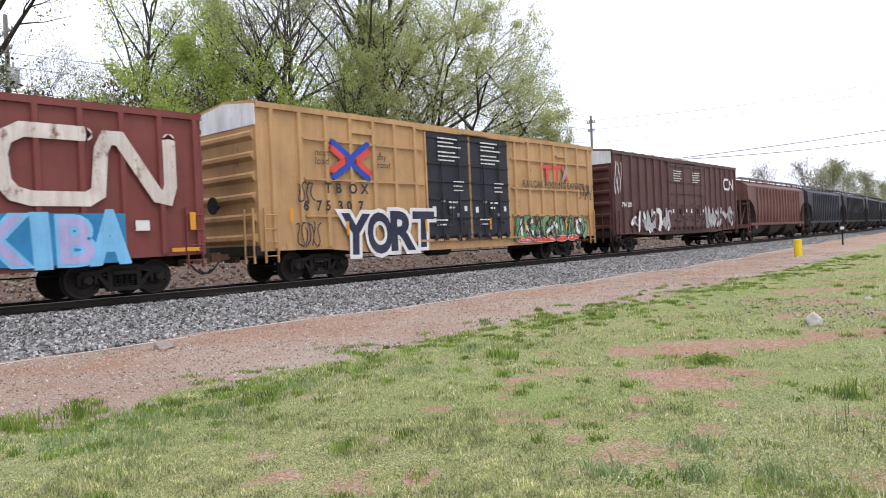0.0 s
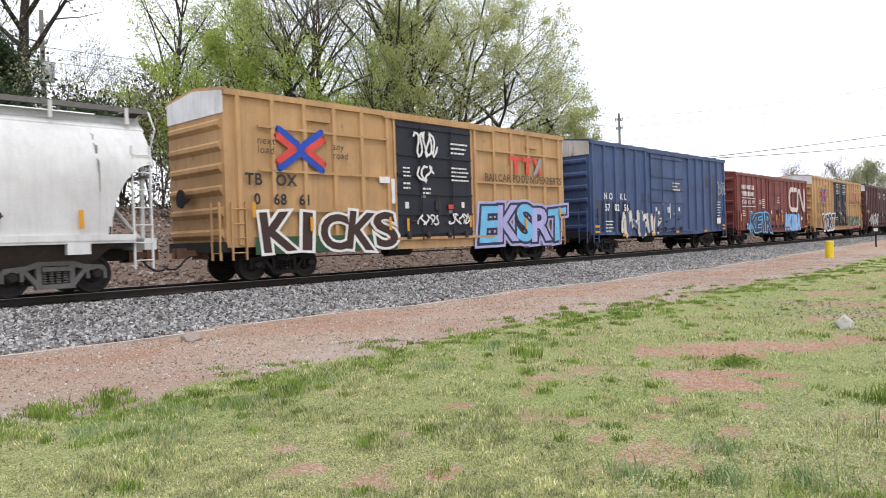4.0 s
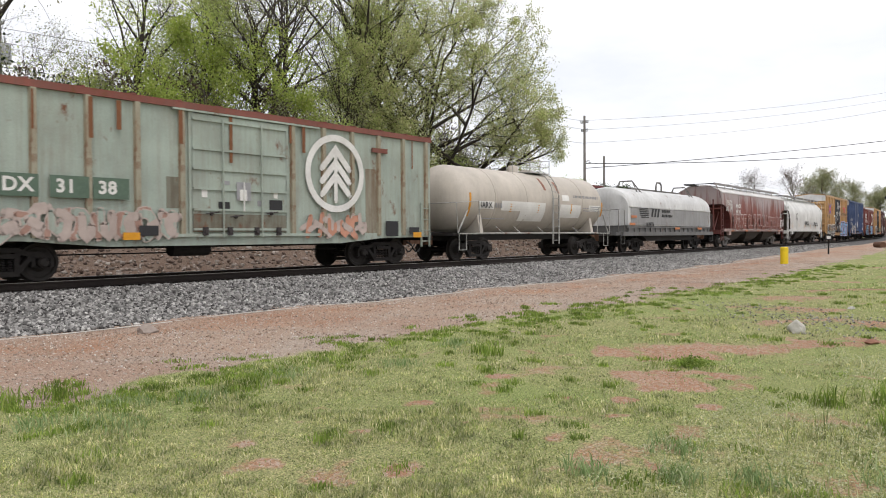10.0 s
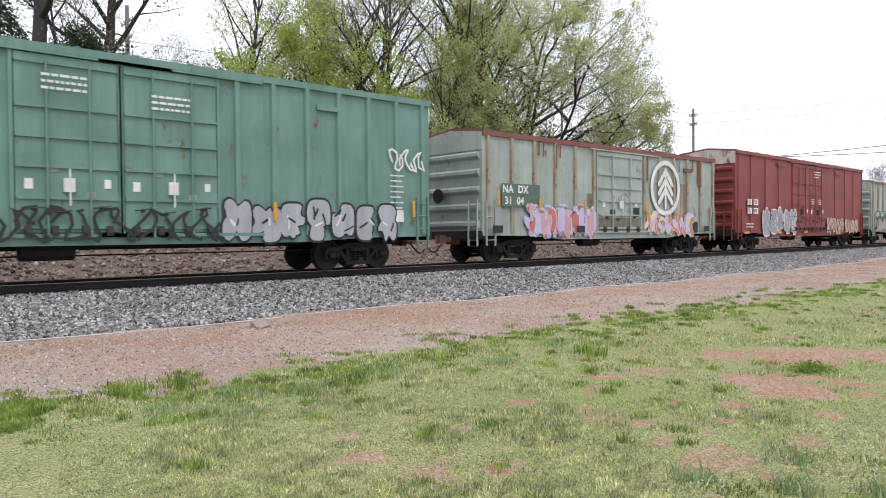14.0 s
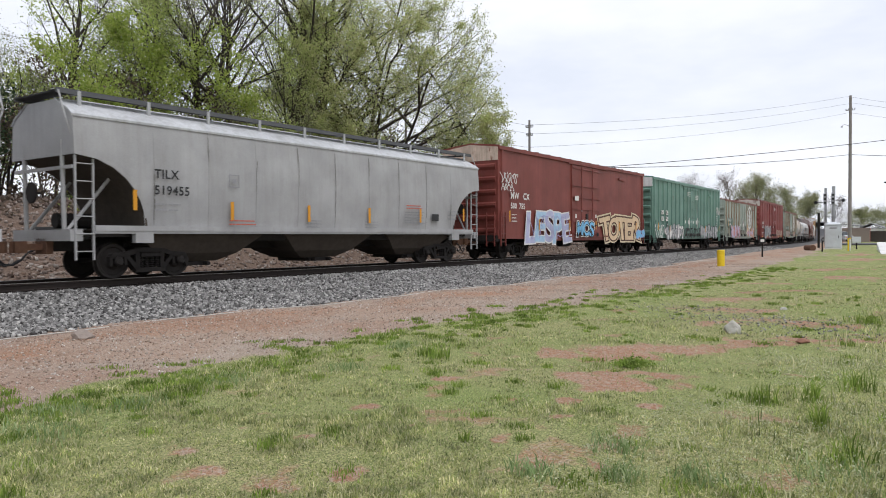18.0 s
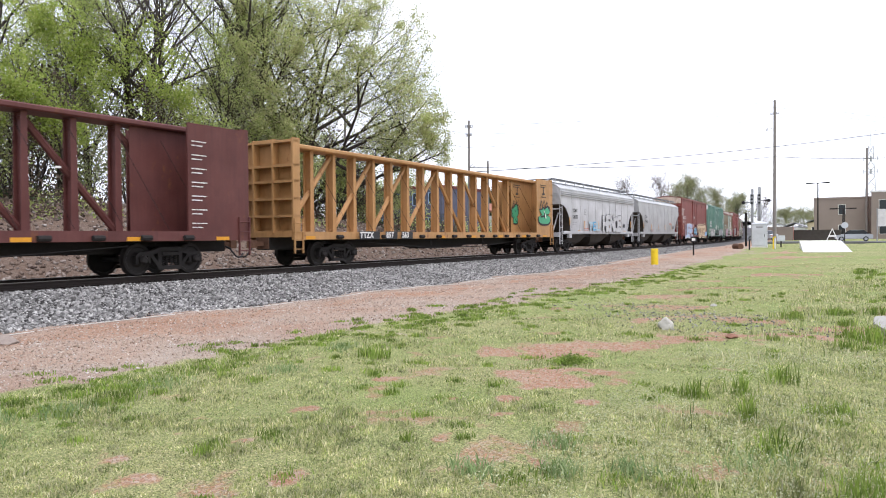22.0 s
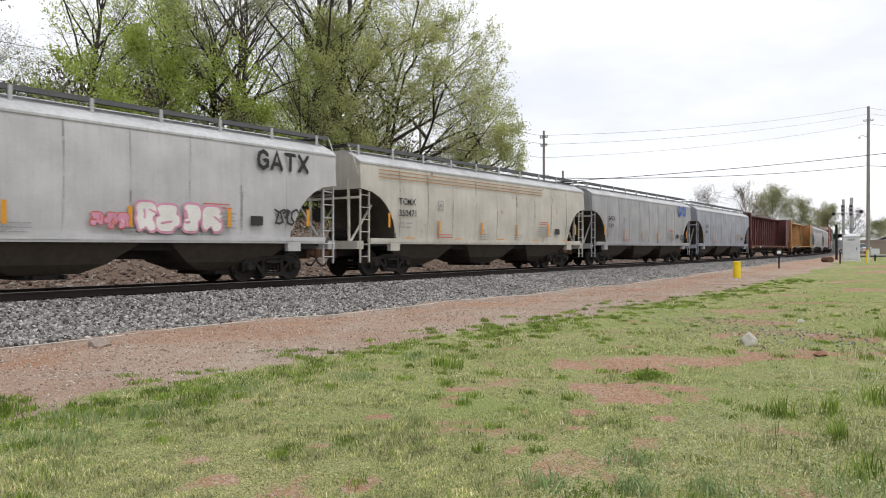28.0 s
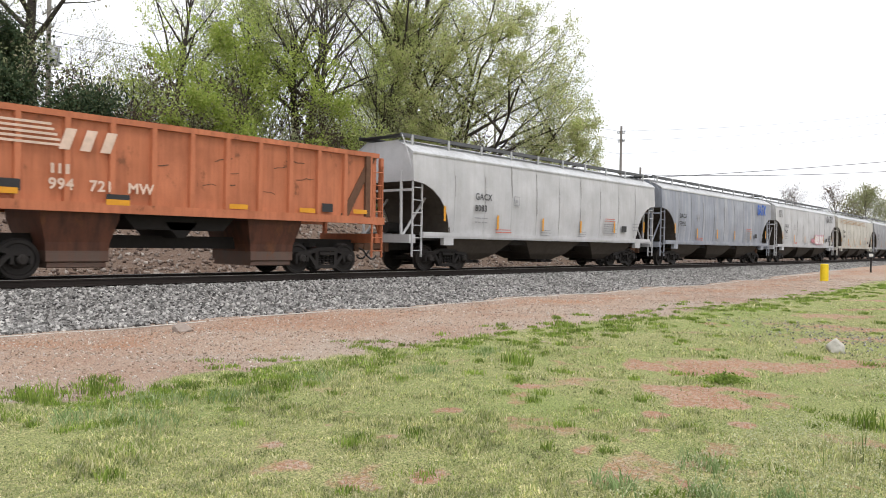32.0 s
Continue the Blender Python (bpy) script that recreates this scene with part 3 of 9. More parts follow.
def bars(car, x, z, widths, h, gap, y, mat, name="stencil_block", label="lines of small stencilled print"):
    """Print too small to read: rows of broken bars downwards from z."""
    sh, r, tall = Shape(), random.Random(int(x * 100 + z * 10)), .68 if h < .12 else 1
    for i, w in enumerate(widths):
        a = x
        while a < x + w - .02:
            b = min(x + w, a + r.uniform(.06, .2))
            sh.box(a, b, y - .003, y, z - i * (h + gap) - h * tall, z - i * (h + gap))
            a = b + h * .4
    part(name, sh, mat, car, label)["kind"] = "stuff"


def ribbon(sh, pts, w, y, n=6):
    """A flat painted stroke of half width w through (x, z) points, in one piece, with rounded ends."""
    P = [np.array(p, float) for p in pts]
    m = len(P)
    left, right = [], []
    for i in range(m):
        a = P[i] - P[i - 1] if i else P[1] - P[0]
        b = P[i + 1] - P[i] if i < m - 1 else a
        a, b = a / (np.hypot(*a) + 1e-9), b / (np.hypot(*b) + 1e-9)
        t = a + b
        t = t / np.hypot(*t) if np.hypot(*t) > .3 else np.array([-a[1], a[0]])
        nrm = np.array([-t[1], t[0]])
        k = w * min(1.6, 1 / max(.55, abs(float(nrm @ np.array([-a[1], a[0]])))))
        left.append(P[i] + nrm * k)
        right.append(P[i] - nrm * k)
    k0 = len(sh.v)
    for i in range(m):
        yy = y - .0005 * i
        sh.v += [(left[i][0], yy, left[i][1]), (right[i][0], yy, right[i][1])]
        if i:
            q = k0 + 2 * i
            sh.f.append((q - 2, q - 1, q + 1, q))
    for e, (p, o) in enumerate(((P[0], P[0] - P[1]), (P[-1], P[-1] - P[-2]))):
        ang = math.atan2(o[1], o[0])
        q = len(sh.v)
        yy = y - .0005 * (m - 1 if e else 0)
        sh.v += [(p[0] + w * math.cos(ang - math.pi / 2 + math.pi * (i + 1) / n), yy, p[1] + w * math.sin(ang - math.pi / 2 + math.pi * (i + 1) / n)) for i in range(n - 1)]
        a, b = (k0, k0 + 1) if e == 0 else (k0 + 2 * m - 1, k0 + 2 * m - 2)
        sh.f.append((a, *range(q + n - 2, q - 1, -1), b)[::-1])


def swash(r):
    """A random looping scrawl inside the unit square; never a letter."""
    k, f, a, b = r.randint(11, 15), r.uniform(.8, 1.6), r.uniform(0, 6.28), r.uniform(0, 6.28)
    return [(.08 + .84 * i / (k - 1) + .2 * math.sin(2 * f * 6.28 * i / k + a), .5 + .44 * math.sin(f * 6.28 * i / k + b) + r.uniform(-.06, .06)) for i in range(k)]


def blob(sh, cx, cz, hx, hz, grow, dips, y, n=30):
    """A flat rounded block with dents in its outline, fanned from its middle."""
    k = len(sh.v)
    sh.v.append((cx, y, cz))
    for i in range(n):
        a = 2 * math.pi * i / n
        c, s = math.cos(a), math.sin(a)
        q = (abs(c) ** 3.6 + abs(s) ** 3.6) ** (-1 / 3.6)
        d = sum(p * math.exp(-((a - b + math.pi) % (2 * math.pi) - math.pi) ** 2 / w) for b, p, w in dips)
        q *= max(.42, 1 - d)
        sh.v.append((cx + hx * q * c + grow * c, y, cz + hz * q * s + grow * s))
    for i in range(n):
        sh.f.append((k, k + 1 + i, k + 1 + (i + 1) % n))


def graffiti(car, x0, x1, z0, z1, y, n, seed, fill, edge, glow=None, fat=.34, name="graffiti", second=None):
    """Sprayed bulging blocks that cannot be read: each one a part with halo, outline, fill and marks."""
    r = random.Random(seed)
    w = (x1 - x0) / n
    for i in range(n):
        cx, cz = x0 + w * (i + .5 + r.uniform(-.06, .06)), (z0 + z1) / 2 + (z1 - z0) * r.uniform(-.05, .05)
        hx, hz = w * r.uniform(.46, .56), (z1 - z0) * r.uniform(.40, .50)
        dips = [(r.uniform(0, 2 * math.pi), r.uniform(.2, .5), r.uniform(.02, .10)) for _ in range(r.randint(3, 5))]
        t = min(w, z1 - z0) * (.05 + .10 * fat)
        o = .0011 * (i % 3)
        f = second if second and i % 2 else fill
        top = None
        for m, g, d, nm in ((glow, t * 1.7, 0, name), (edge, t * .7, .005, "outline"), (f, -t * .3, .010, "fill")):
            if m is None:
                continue
            sh = Shape()
            blob(sh, cx, cz, hx, hz, g, dips, y - d - o)
            if top is None:
                top = part(name, sh, m, car, "sprayed graffiti shape with an outline")
            else:
                part(nm, sh, m, top)
        for m, k in ((edge, r.randint(1, 3)), (WHITE if edge is not WHITE else GREYINK, r.randint(0, 1))):
            for _ in range(k):
                u, v = cx + hx * r.uniform(-.55, .55), cz + hz * r.uniform(-.5, .5)
                e, q = r.uniform(0, math.pi), r.uniform(.15, .42)
                du, dv = hx * q * math.cos(e), hz * q * math.sin(e)
                sh = Shape()
                ribbon(sh, [(u - du, v - dv), (u + dv * .15, v), (u + du, v + dv)], t * r.uniform(.3, .6), y - .0145 - o)
                part("stroke", sh, m, top)


def glyph(ch, offset):
    """A letter's outline as verts and faces in its own plane, swollen by the offset."""
    cu = bpy.data.curves.new("letters", "FONT")
    cu.body, cu.size, cu.offset, cu.resolution_u = ch, 1.0, offset, 4
    tmp = bpy.data.objects.new("letters", cu)
    me = bpy.data.meshes.new_from_object(tmp)
    v, f = np.array([p.co[:2] for p in me.vertices]), [tuple(p.vertices) for p in me.polygons]
    bpy.data.objects.remove(tmp)
    bpy.data.curves.remove(cu)
    bpy.data.meshes.remove(me)
    return v, f


def lettered(car, text, x0, x1, z0, z1, y, fill, edge, glow=None, seed=1, fat=.045, second=None, tall=.12, lean=.10, wide=1.0, swell=.012):
    """A sprayed word in swollen, jostling letters: each one a part with halo, outline and fill."""
    r = random.Random(seed)
    w, hgt = (x1 - x0) / len(text), z1 - z0
    for i, ch in enumerate(text):
        if ch == " ":
            continue
        v0, _ = glyph(ch, 0)
        lo, hi = v0.min(0), v0.max(0)
        mid = (lo + hi) / 2
        cx, cz = x0 + w * (i + .5), (z0 + z1) / 2 + hgt * r.uniform(-.04, .04)
        sx, sz = w * wide * r.uniform(.88, 1.0) / max(.48, hi[0] - lo[0]), hgt * r.uniform(1 - tall, 1) / (hi[1] - lo[1])
        sh0, rot = r.uniform(-lean, lean), r.uniform(-lean, lean) * .6
        top, o = None, .0011 * (i % 3)
        for m, g, d, nm in ((glow, swell + fat * 2.4, 0, "graffiti"), (edge, swell + fat * 1.4, .005, "outline"), (second if second and i % 2 else fill, swell + fat * .35, .010, "fill")):
            if m is None:
                continue
            v, f = glyph(ch, g)
            u, q = (v[:, 0] - mid[0]) * sx, (v[:, 1] - mid[1]) * sz
            u = u + q * sh0
            sp = Shape()
            sp.v = [(cx + a - b * rot, y - d - o, cz + b + a * rot) for a, b in zip(u, q)]
            sp.f = f
            if top is None:
                top = part("graffiti", sp, m, car, "sprayed graffiti letter with an outline")
            else:
                part(nm, sp, m, top)


def wild(car, x0, x1, z0, z1, y, n, seed, mats, edge=None):
    """A sprayed tangle that cannot be read: thick round-ended strokes, hooks and arcs that overlap in several colours."""
    r = random.Random(seed)
    h, w = z1 - z0, (x1 - x0) / n * 1.6
    for i in range(n):
        cx = x0 + (x1 - x0) * (i + .2 + .6 * r.random()) / n
        t, b, mz = z1 - h * r.uniform(.08, .3), z0 + h * r.uniform(.08, .3), z0 + h * r.uniform(.4, .6)
        s, kind = r.choice((-1, 1)), r.randint(0, 3)
        pts = [[(cx - .2 * w * s, b), (cx, mz), (cx + .25 * w * s, t)],
               [(cx - .6 * w * s, t), (cx + .2 * w * s, t - .03 * h), (cx + .55 * w * s, t - .14 * h), (cx + .6 * w * s, mz), (cx + .35 * w * s, b + .1 * h), (cx - .1 * w * s, b)],
               [(cx - .5 * w * s, mz), (cx - .45 * w * s, b + .1 * h), (cx, b), (cx + .45 * w * s, b + .12 * h), (cx + .5 * w * s, t)],
               [(cx - .6 * w, mz + .1 * h * s), (cx, mz), (cx + .6 * w, mz - .08 * h * s)]][kind]
        k, o, top = h * r.uniform(.075, .125), .005 * (i % 4), None
        for m, more, d in ((edge, .028, 0), (mats[i % len(mats)], 0, .0032)):
            if m is None:
                continue
            sh = Shape()
            ribbon(sh, pts, k + more, y - o - d)
            if top is None:
                top = part("graffiti", sh, m, car, "thick sprayed stroke of graffiti")
            else:
                part("fill", sh, m, top)


def tagging(car, x0, x1, z0, z1, y, seed, mat, n=5, w=.022):
    """A thin sprayed scrawl, in strokes."""
    r = random.Random(seed)
    k = (x1 - x0) / n
    for i in range(n):
        sh = Shape()
        q = [(x0 + k * (i - .1 + u * 1.25), z0 + (z1 - z0) * v) for u, v in swash(r)]
        ribbon(sh, q, w, y - .0012 * (i % 3))
        part("graffiti", sh, mat, car, "thin sprayed stroke")


def ladder_shape(h, rungs, w=.42, r=.016):
    sh = Shape()
    for x in (0, w):
        sh.box(x - .02, x + .02, -.03, .03, 0, h)
    for i in range(rungs):
        z = h * (i + .5) / rungs
        sh.rod((0, -.03, z), (w, -.03, z), r, 5)
    return sh


def add_ladder(car, x, z, h, rungs, y, mat, w=.42, rz=0):
    part("ladder", shared("ladder|%s %.2f %d %.2f" % (mat.name, h, rungs, w), lambda: ladder_shape(h, rungs, w), material=mat), mat, car, at=pose(x, y, z, 0, 0, rz))


def reflectors(car, spots, y, w=.10, h=.42, mat=YELLOW):
    me = shared("reflector|%.2f %.2f" % (w, h), lambda: Shape().box(0, w, -.006, 0, 0, h), material=mat)
    for x, z in spots:
        part("reflector", me, mat, car, "yellow reflective strip", pose(x, y, z))


def new_car(name, label, category):
    return thing(name, label, category, Matrix(), group="cars of the freight train")


# ---- box cars ----
GEAR = plain("dark_door_gear", (0.05, 0.042, 0.042), .75, scale=7, vary=.4)


def box_car(label, L, H, mat, doors, posts, truck_at, roofmat=None, door_mat=None, end_top=None, belly=0.0, trucks=IRON, bars_on_side=(), doorstyle="plug", postmat=None):
    """doors: x ranges; posts: x of the side posts; truck_at: half the distance of the truck centres."""
    W, zb, wheels = 1.49, .84, []
    car = new_car("box_car", label, "box car")
    door_mat, roofmat = door_mat or mat, roofmat or mat
    body = Shape().box(-L / 2, L / 2, -W, W, 1.06, H)
    part("body", body, mat, car)
    sh = Shape()
    for s in (-1, 1):
        y0, y1 = sorted((s * W, s * (W + .015)))
        sh.extrude([(-L / 2, 1.1), (-L / 2, zb + .12), (-L / 2 + 2.4, zb + .1), (-truck_at + 2.2, zb - belly), (truck_at - 2.2, zb - belly), (L / 2 - 2.4, zb + .1), (L / 2, zb + .12), (L / 2, 1.1)], y0, y1, "y")
    part("side_sill", sh, mat, car)
    rh = Shape().extrude([(-W - .06, H - .02), (W + .06, H - .02), (W + .06, H + .03), (0, H + .20), (-W - .06, H + .03)], -L / 2 - .02, L / 2 + .02)
    k = int(L / 1.22)
    for i in range(k + 1):
        x = -L / 2 + .05 + (L - .1) * i / k
        rh.extrude([(-W - .07, H + .02), (W + .07, H + .02), (W + .07, H + .06), (0, H + .235), (-W - .07, H + .06)], x - .035, x + .035)
    part("roof", rh, roofmat, car, "ribbed steel roof")
    for s in (-1, 1):
        y0, y1 = sorted((s * W, s * (W + .075)))
        part("top_rail", Shape().box(-L / 2, L / 2, y0, y1, H - .14, H - .02), roofmat if roofmat is not mat else mat, car)
    postmat = postmat or mat
    pm = shared("side_post|%s %.2f" % (postmat.name, H), lambda: Shape().extrude([(-.085, 0), (-.06, -.085), (.06, -.085), (.085, 0)], 1.02, H - .14, "z"), material=postmat)
    for x in posts:
        part("side_post", pm, postmat, car, at=pose(x, -W, 0))
        part("side_post", pm, postmat, car, at=pose(x, W, 0, 0, 0, 180))
    for z in bars_on_side:
        for s in (-1, 1):
            y0, y1 = sorted((s * W, s * (W + .045)))
            part("side_bar", Shape().box(-L / 2 + .05, L / 2 - .05, y0, y1, z - .035, z + .035), mat, car)
    for x0, x1 in doors:
        for s in (-1, 1):
            y = s * (W + .06)
            y0, y1 = sorted((s * W, y))
            d = part("door", Shape().chamfered(x0 + .03, x1 - .03, y0, y1, 1.12, H - .22, .012), door_mat, car, "sliding plug door")
            for a in (x0, x1):
                part("door_post", Shape().box(a - .05, a + .05, min(y0, y1 - .02 * s), max(y1, y0), 1.02, H - .16), mat, car)
            if s > 0:
                continue
            yo = y - .045
            for z in [1.12 + (H - 1.4) * q for q in (.03, .2, .38, .55, .72, .97)]:
                part("door_rib", Shape().box(x0 + .05, x1 - .05, yo, y, z - .03, z + .03), door_mat, d)
            for q in (.3, .7):
                x = x0 + (x1 - x0) * q
                part("lock_rod", Shape().rod((x, yo - .02, 1.0), (x, yo - .02, H - .3), .026, 6), door_mat, d, "upright locking rod")
            part("lock_gear", Shape().box((x0 + x1) / 2 - .11, (x0 + x1) / 2 + .11, yo - .03, y, 2.0, 2.3).rod((x0 + (x1 - x0) * .5, yo - .06, 1.7), (x0 + (x1 - x0) * .5, yo - .06, 2.5), .02, 5), WHITE if doorstyle == "white" else GEAR, d, "door locking gear")
            for q in (.12, .36, .64, .88):
                x = x0 + (x1 - x0) * q
                part("door_roller", shared("door_roller", lambda: Shape().box(-.07, .07, -.06, .0, -.11, .11).lathe([(-.09, .01), (-.09, .06), (-.05, .06), (-.05, .01)], 8, "y"), material=GEAR), GEAR, d, "dark roller bracket", pose(x, yo, 1.16))
            for q, z in ((.18, 1.62), (.42, 1.55), (.80, 1.66)):
                x = x0 + (x1 - x0) * q
                part("crank_handle", shared("crank_handle", lambda: Shape().pipe([(-.16, -.02, 0), (-.16, -.07, 0), (.2, -.07, .05), (.2, -.02, .05)], .016).lathe([(-.05, .01), (-.05, .05), (0, .05), (0, .01)], 8, "y"), material=GEAR), GEAR, d, "dark crank handle", pose(x, yo, z))
            for q, z, w, h, m2 in ((.10, 2.05, .16, .22, WHITE), (.66, 1.86, .2, .16, GREYINK), (.84, 2.1, .14, .2, WHITE), (.30, 2.42, .22, .10, GREYINK)):
                x = x0 + (x1 - x0) * q
                part("placard", Shape().box(x, x + w, y - .012, y, z, z + h), m2, d, "small pale placard")
            for za, zc in ((1.02, 1.10), (H - .2, H - .15)):
                part("door_track", Shape().box(x0 - .5, x1 + 1.2, yo, y0 + .01, za, zc), mat, car)
    for e in (-1, 1):
        nr = 6 if H > 4.7 else 5
        for i in range(nr):
            z = 1.35 + (H - 1.75) * i / (nr - 1) * (0.86 if end_top else 1)
            part("end_corrugation", Shape().extrude([(e * L / 2, z - .17), (e * (L / 2 + .10), z - .05), (e * (L / 2 + .10), z + .05), (e * L / 2, z + .12)], -W + .12, W - .12, "y"), mat, car)
        if end_top:
            a, b = sorted((e * L / 2, e * (L / 2 + .03)))
            part("end_top_panel", Shape().extrude([(-W, H - .62), (W, H - .62), (W, H - .03), (0, H + .15), (-W, H - .03)], a, b), end_top, car, "pale painted upper end panel")
        a, b = sorted((e * (L / 2 - .12), e * (L / 2 + .12)))
        part("end_sill", Shape().box(a, b, -W + .03, W - .03, .84, 1.12), IRON, car)
    part("brake_wheel", Shape().lathe([(-L / 2 - .26, .20), (-L / 2 - .26, .26), (-L / 2 - .22, .26), (-L / 2 - .22, .20)], 14, "x", (0, .45, 2.35)).rod((-L / 2 - .24, .2, 2.35), (-L / 2 - .24, .7, 2.35), .02, 5).rod((-L / 2 - .24, .45, 2.1), (-L / 2, .45, 2.35), .03, 5), IRON, car)
    lh = 1.55
    add_ladder(car, -L / 2 + .12, .62, lh, 4, -W - .07, mat)
    add_ladder(car, L / 2 - .55, .62, lh, 4, -W - .07, mat)
    part("ladder", shared("ladder|%s %.2f %d %.2f" % (mat.name, lh, 4, .42), lambda: ladder_shape(lh, 4), material=mat), mat, car, at=pose(-L / 2 - .13, -W + .12, .62, 0, 0, 90))
    part("grab_irons", Shape().pipe([(-L / 2 - .02, -W + .1, 2.5), (-L / 2 - .12, -W + .1, 2.5), (-L / 2 - .12, -W + .6, 2.5), (-L / 2 - .02, -W + .6, 2.5)], .015).pipe([(-L / 2 - .02, W - .6, 2.5), (-L / 2 - .12, W - .6, 2.5), (-L / 2 - .12, W - .1, 2.5), (-L / 2 - .02, W - .1, 2.5)], .015), mat, car)
    part("underframe", Shape().box(-L / 2 + .2, L / 2 - .2, -.22, .22, .72, 1.06).box(-truck_at - .25, -truck_at + .25, -1.3, 1.3, .90, 1.06).box(truck_at - .25, truck_at + .25, -1.3, 1.3, .90, 1.06).lathe([(-1.7, .22), (-.6, .22)], 12, "x", (0, -.75, .72)).rod((-truck_at + 1.2, -.5, .6), (truck_at - 1.2, -.5, .6), .02, 5), IRON, car)
    for x in (-truck_at, truck_at):
        add_truck(car, x, trucks, wheels)
    add_ends(car, L)
    return car, wheels, W + .088


# ---- covered hoppers ----
SEAM = plain("grimy_weld_seam", (0.24, 0.235, 0.225), .8, scale=5, vary=.4)
DARKGRATE = plain("dark_grating", (0.05, 0.05, 0.052), .8, .2, scale=9, vary=.4)


def hopper_profile(zb, H, W, round_top):
    q = []
    for i in range(9):
        z = zb + (H - zb) * i / 8
        k = (z - 1.3) / (H - 1.3)
        q.append((W + .07 * math.sin(math.pi * min(1, max(0, k))) - (round_top * max(0, k - .55) ** 2 * 3.2 if round_top else 0), z))
    return q


def covered_hopper(label, L, H, mat, truck_at, roofmat=None, endmat=None, baymat=None, bays=3, round_top=0.0, trucks=IRON, seams=9, walk_mat=None, sillmat=None, cut=1.85, cavmat=None, name="covered_hopper"):
    wheels, W, H = [], 1.5, H - .07
    car = new_car(name, label, "hopper car")
    roofmat, endmat, sillmat, walk_mat = roofmat or mat, endmat or mat, sillmat or mat, walk_mat or GREYTRUCK
    # bay colour: brown grime, with the shade under the body darkened into it
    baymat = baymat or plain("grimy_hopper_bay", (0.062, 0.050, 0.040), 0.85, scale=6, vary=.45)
    # cavity colour: grime plus the shade of the open end, painted in
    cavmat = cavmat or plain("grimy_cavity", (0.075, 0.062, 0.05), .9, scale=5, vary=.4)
    top = H + (.43 if not round_top else .30)
    st = [0, .3 * cut, .52 * cut, .7 * cut, .83 * cut, .92 * cut, .97 * cut, cut]
    low = lambda d: 1.30 + 1.75 * math.sqrt(max(0, 1 - (d / cut) ** 2))
    xs = [(-L / 2 + d, low(d)) for d in st] + [(x, 1.30) for x in np.linspace(-L / 2 + cut + .6, L / 2 - cut - .6, 8)] + [(L / 2 - d, low(d)) for d in st[::-1]]
    rings = []
    for x, zb in xs:
        s = hopper_profile(zb, H, W, round_top)
        wt = s[-1][0]
        rings.append([(x, -a, z) for a, z in s] + [(x, -wt + .18, H + .10), (x, -.72, top), (x, .72, top), (x, wt - .18, H + .10)] + [(x, a, z) for a, z in s[::-1]])
    part("body", Shape().loft(rings, closed=False), mat, car, "", None, True)
    rf = Shape()
    wt = hopper_profile(1.3, H, W, round_top)[-1][0]
    for s in (-1, 1):
        rf.loft([[(x, s * (wt + .03), H + .0), (x, s * (wt - .16), H + .14), (x, s * .70, top + .03), (x, s * .70, top), (x, s * (wt - .16), H + .10), (x, s * (wt + .03), H - .06)] for x in (-L / 2 - .03, L / 2 + .03)])
    part("roof", rf, roofmat, car)
    hp = Shape()
    for i in range(4):
        a = -L / 2 + .8 + (L - 1.6) * i / 4
        hp.chamfered(a + .05, a + (L - 1.6) / 4 - .05, -.34, .34, top, top + .13, .05)
    part("hatch_cover", hp, roofmat, car, "long roof hatch covers")
    wk = Shape()
    for s in (-1, 1):
        wk.box(-L / 2 - .15, L / 2 + .15, min(s * .66, s * 1.02), max(s * .66, s * 1.02), top + .15, top + .18)
    for e in (-1, 1):
        wk.box(min(e * (L / 2 - .3), e * (L / 2 + .15)), max(e * (L / 2 - .3), e * (L / 2 + .15)), -1.02, 1.02, top + .145, top + .175)
    part("running_board", wk, DARKGRATE, car, "dark steel grating walkway along the roof")
    part("walkway_edge", Shape().box(-L / 2 - .15, L / 2 + .15, -1.06, -1.02, top + .10, top + .22).box(-L / 2 - .15, L / 2 + .15, 1.02, 1.06, top + .10, top + .22), walk_mat, car, "angle bar along the walkway's edge")
    ps = shared("walkway_post|" + roofmat.name, lambda: Shape().box(-.04, .04, -.03, .03, -.22, .17).extrude([(0, .09), (.4, .09), (.4, .12), (0, .12)], -.02, .02), material=roofmat)
    k = 10
    for i in range(k):
        part("walkway_post", ps, roofmat, car, at=pose(-L / 2 + .4 + (L - .8) * i / (k - 1), -1.06, top + .03))
    rnd = random.Random(int(L * 100 + H * 1000))
    for i in range(seams):
        x = -L / 2 + cut + .25 + (L - 2 * cut - .5) * i / (seams - 1)
        s = hopper_profile(1.38, H - .05, W, round_top)
        part("side_seam", Shape().loft([[(x + d, -a - .009, z) for a, z in s] + [(x + d, -a + .01, z) for a, z in s[::-1]] for d in (-.016, .016)]), mat, car)
        for _ in range(rnd.randint(1, 3)):
            za, zh, w = rnd.uniform(1.4, 3.4), rnd.uniform(.3, 1.5), rnd.uniform(.008, .022)
            q = hopper_profile(za, min(H - .06, za + zh), W, round_top)
            q = [(hopper_profile(1.3, H, W, round_top)[min(8, round((z - 1.3) / (H - 1.3) * 8))][0], z) for _, z in q]
            dx = rnd.uniform(-.03, .03)
            part("grime_streak", Shape().loft([[(x + dx + w * sgn * (.4 + .6 * j / 8), -a - .0135, z) for j, (a, z) in enumerate(q)] for sgn in (-1, 1)], caps=False, closed=False), SEAM, car, "dark run of grime down a seam")
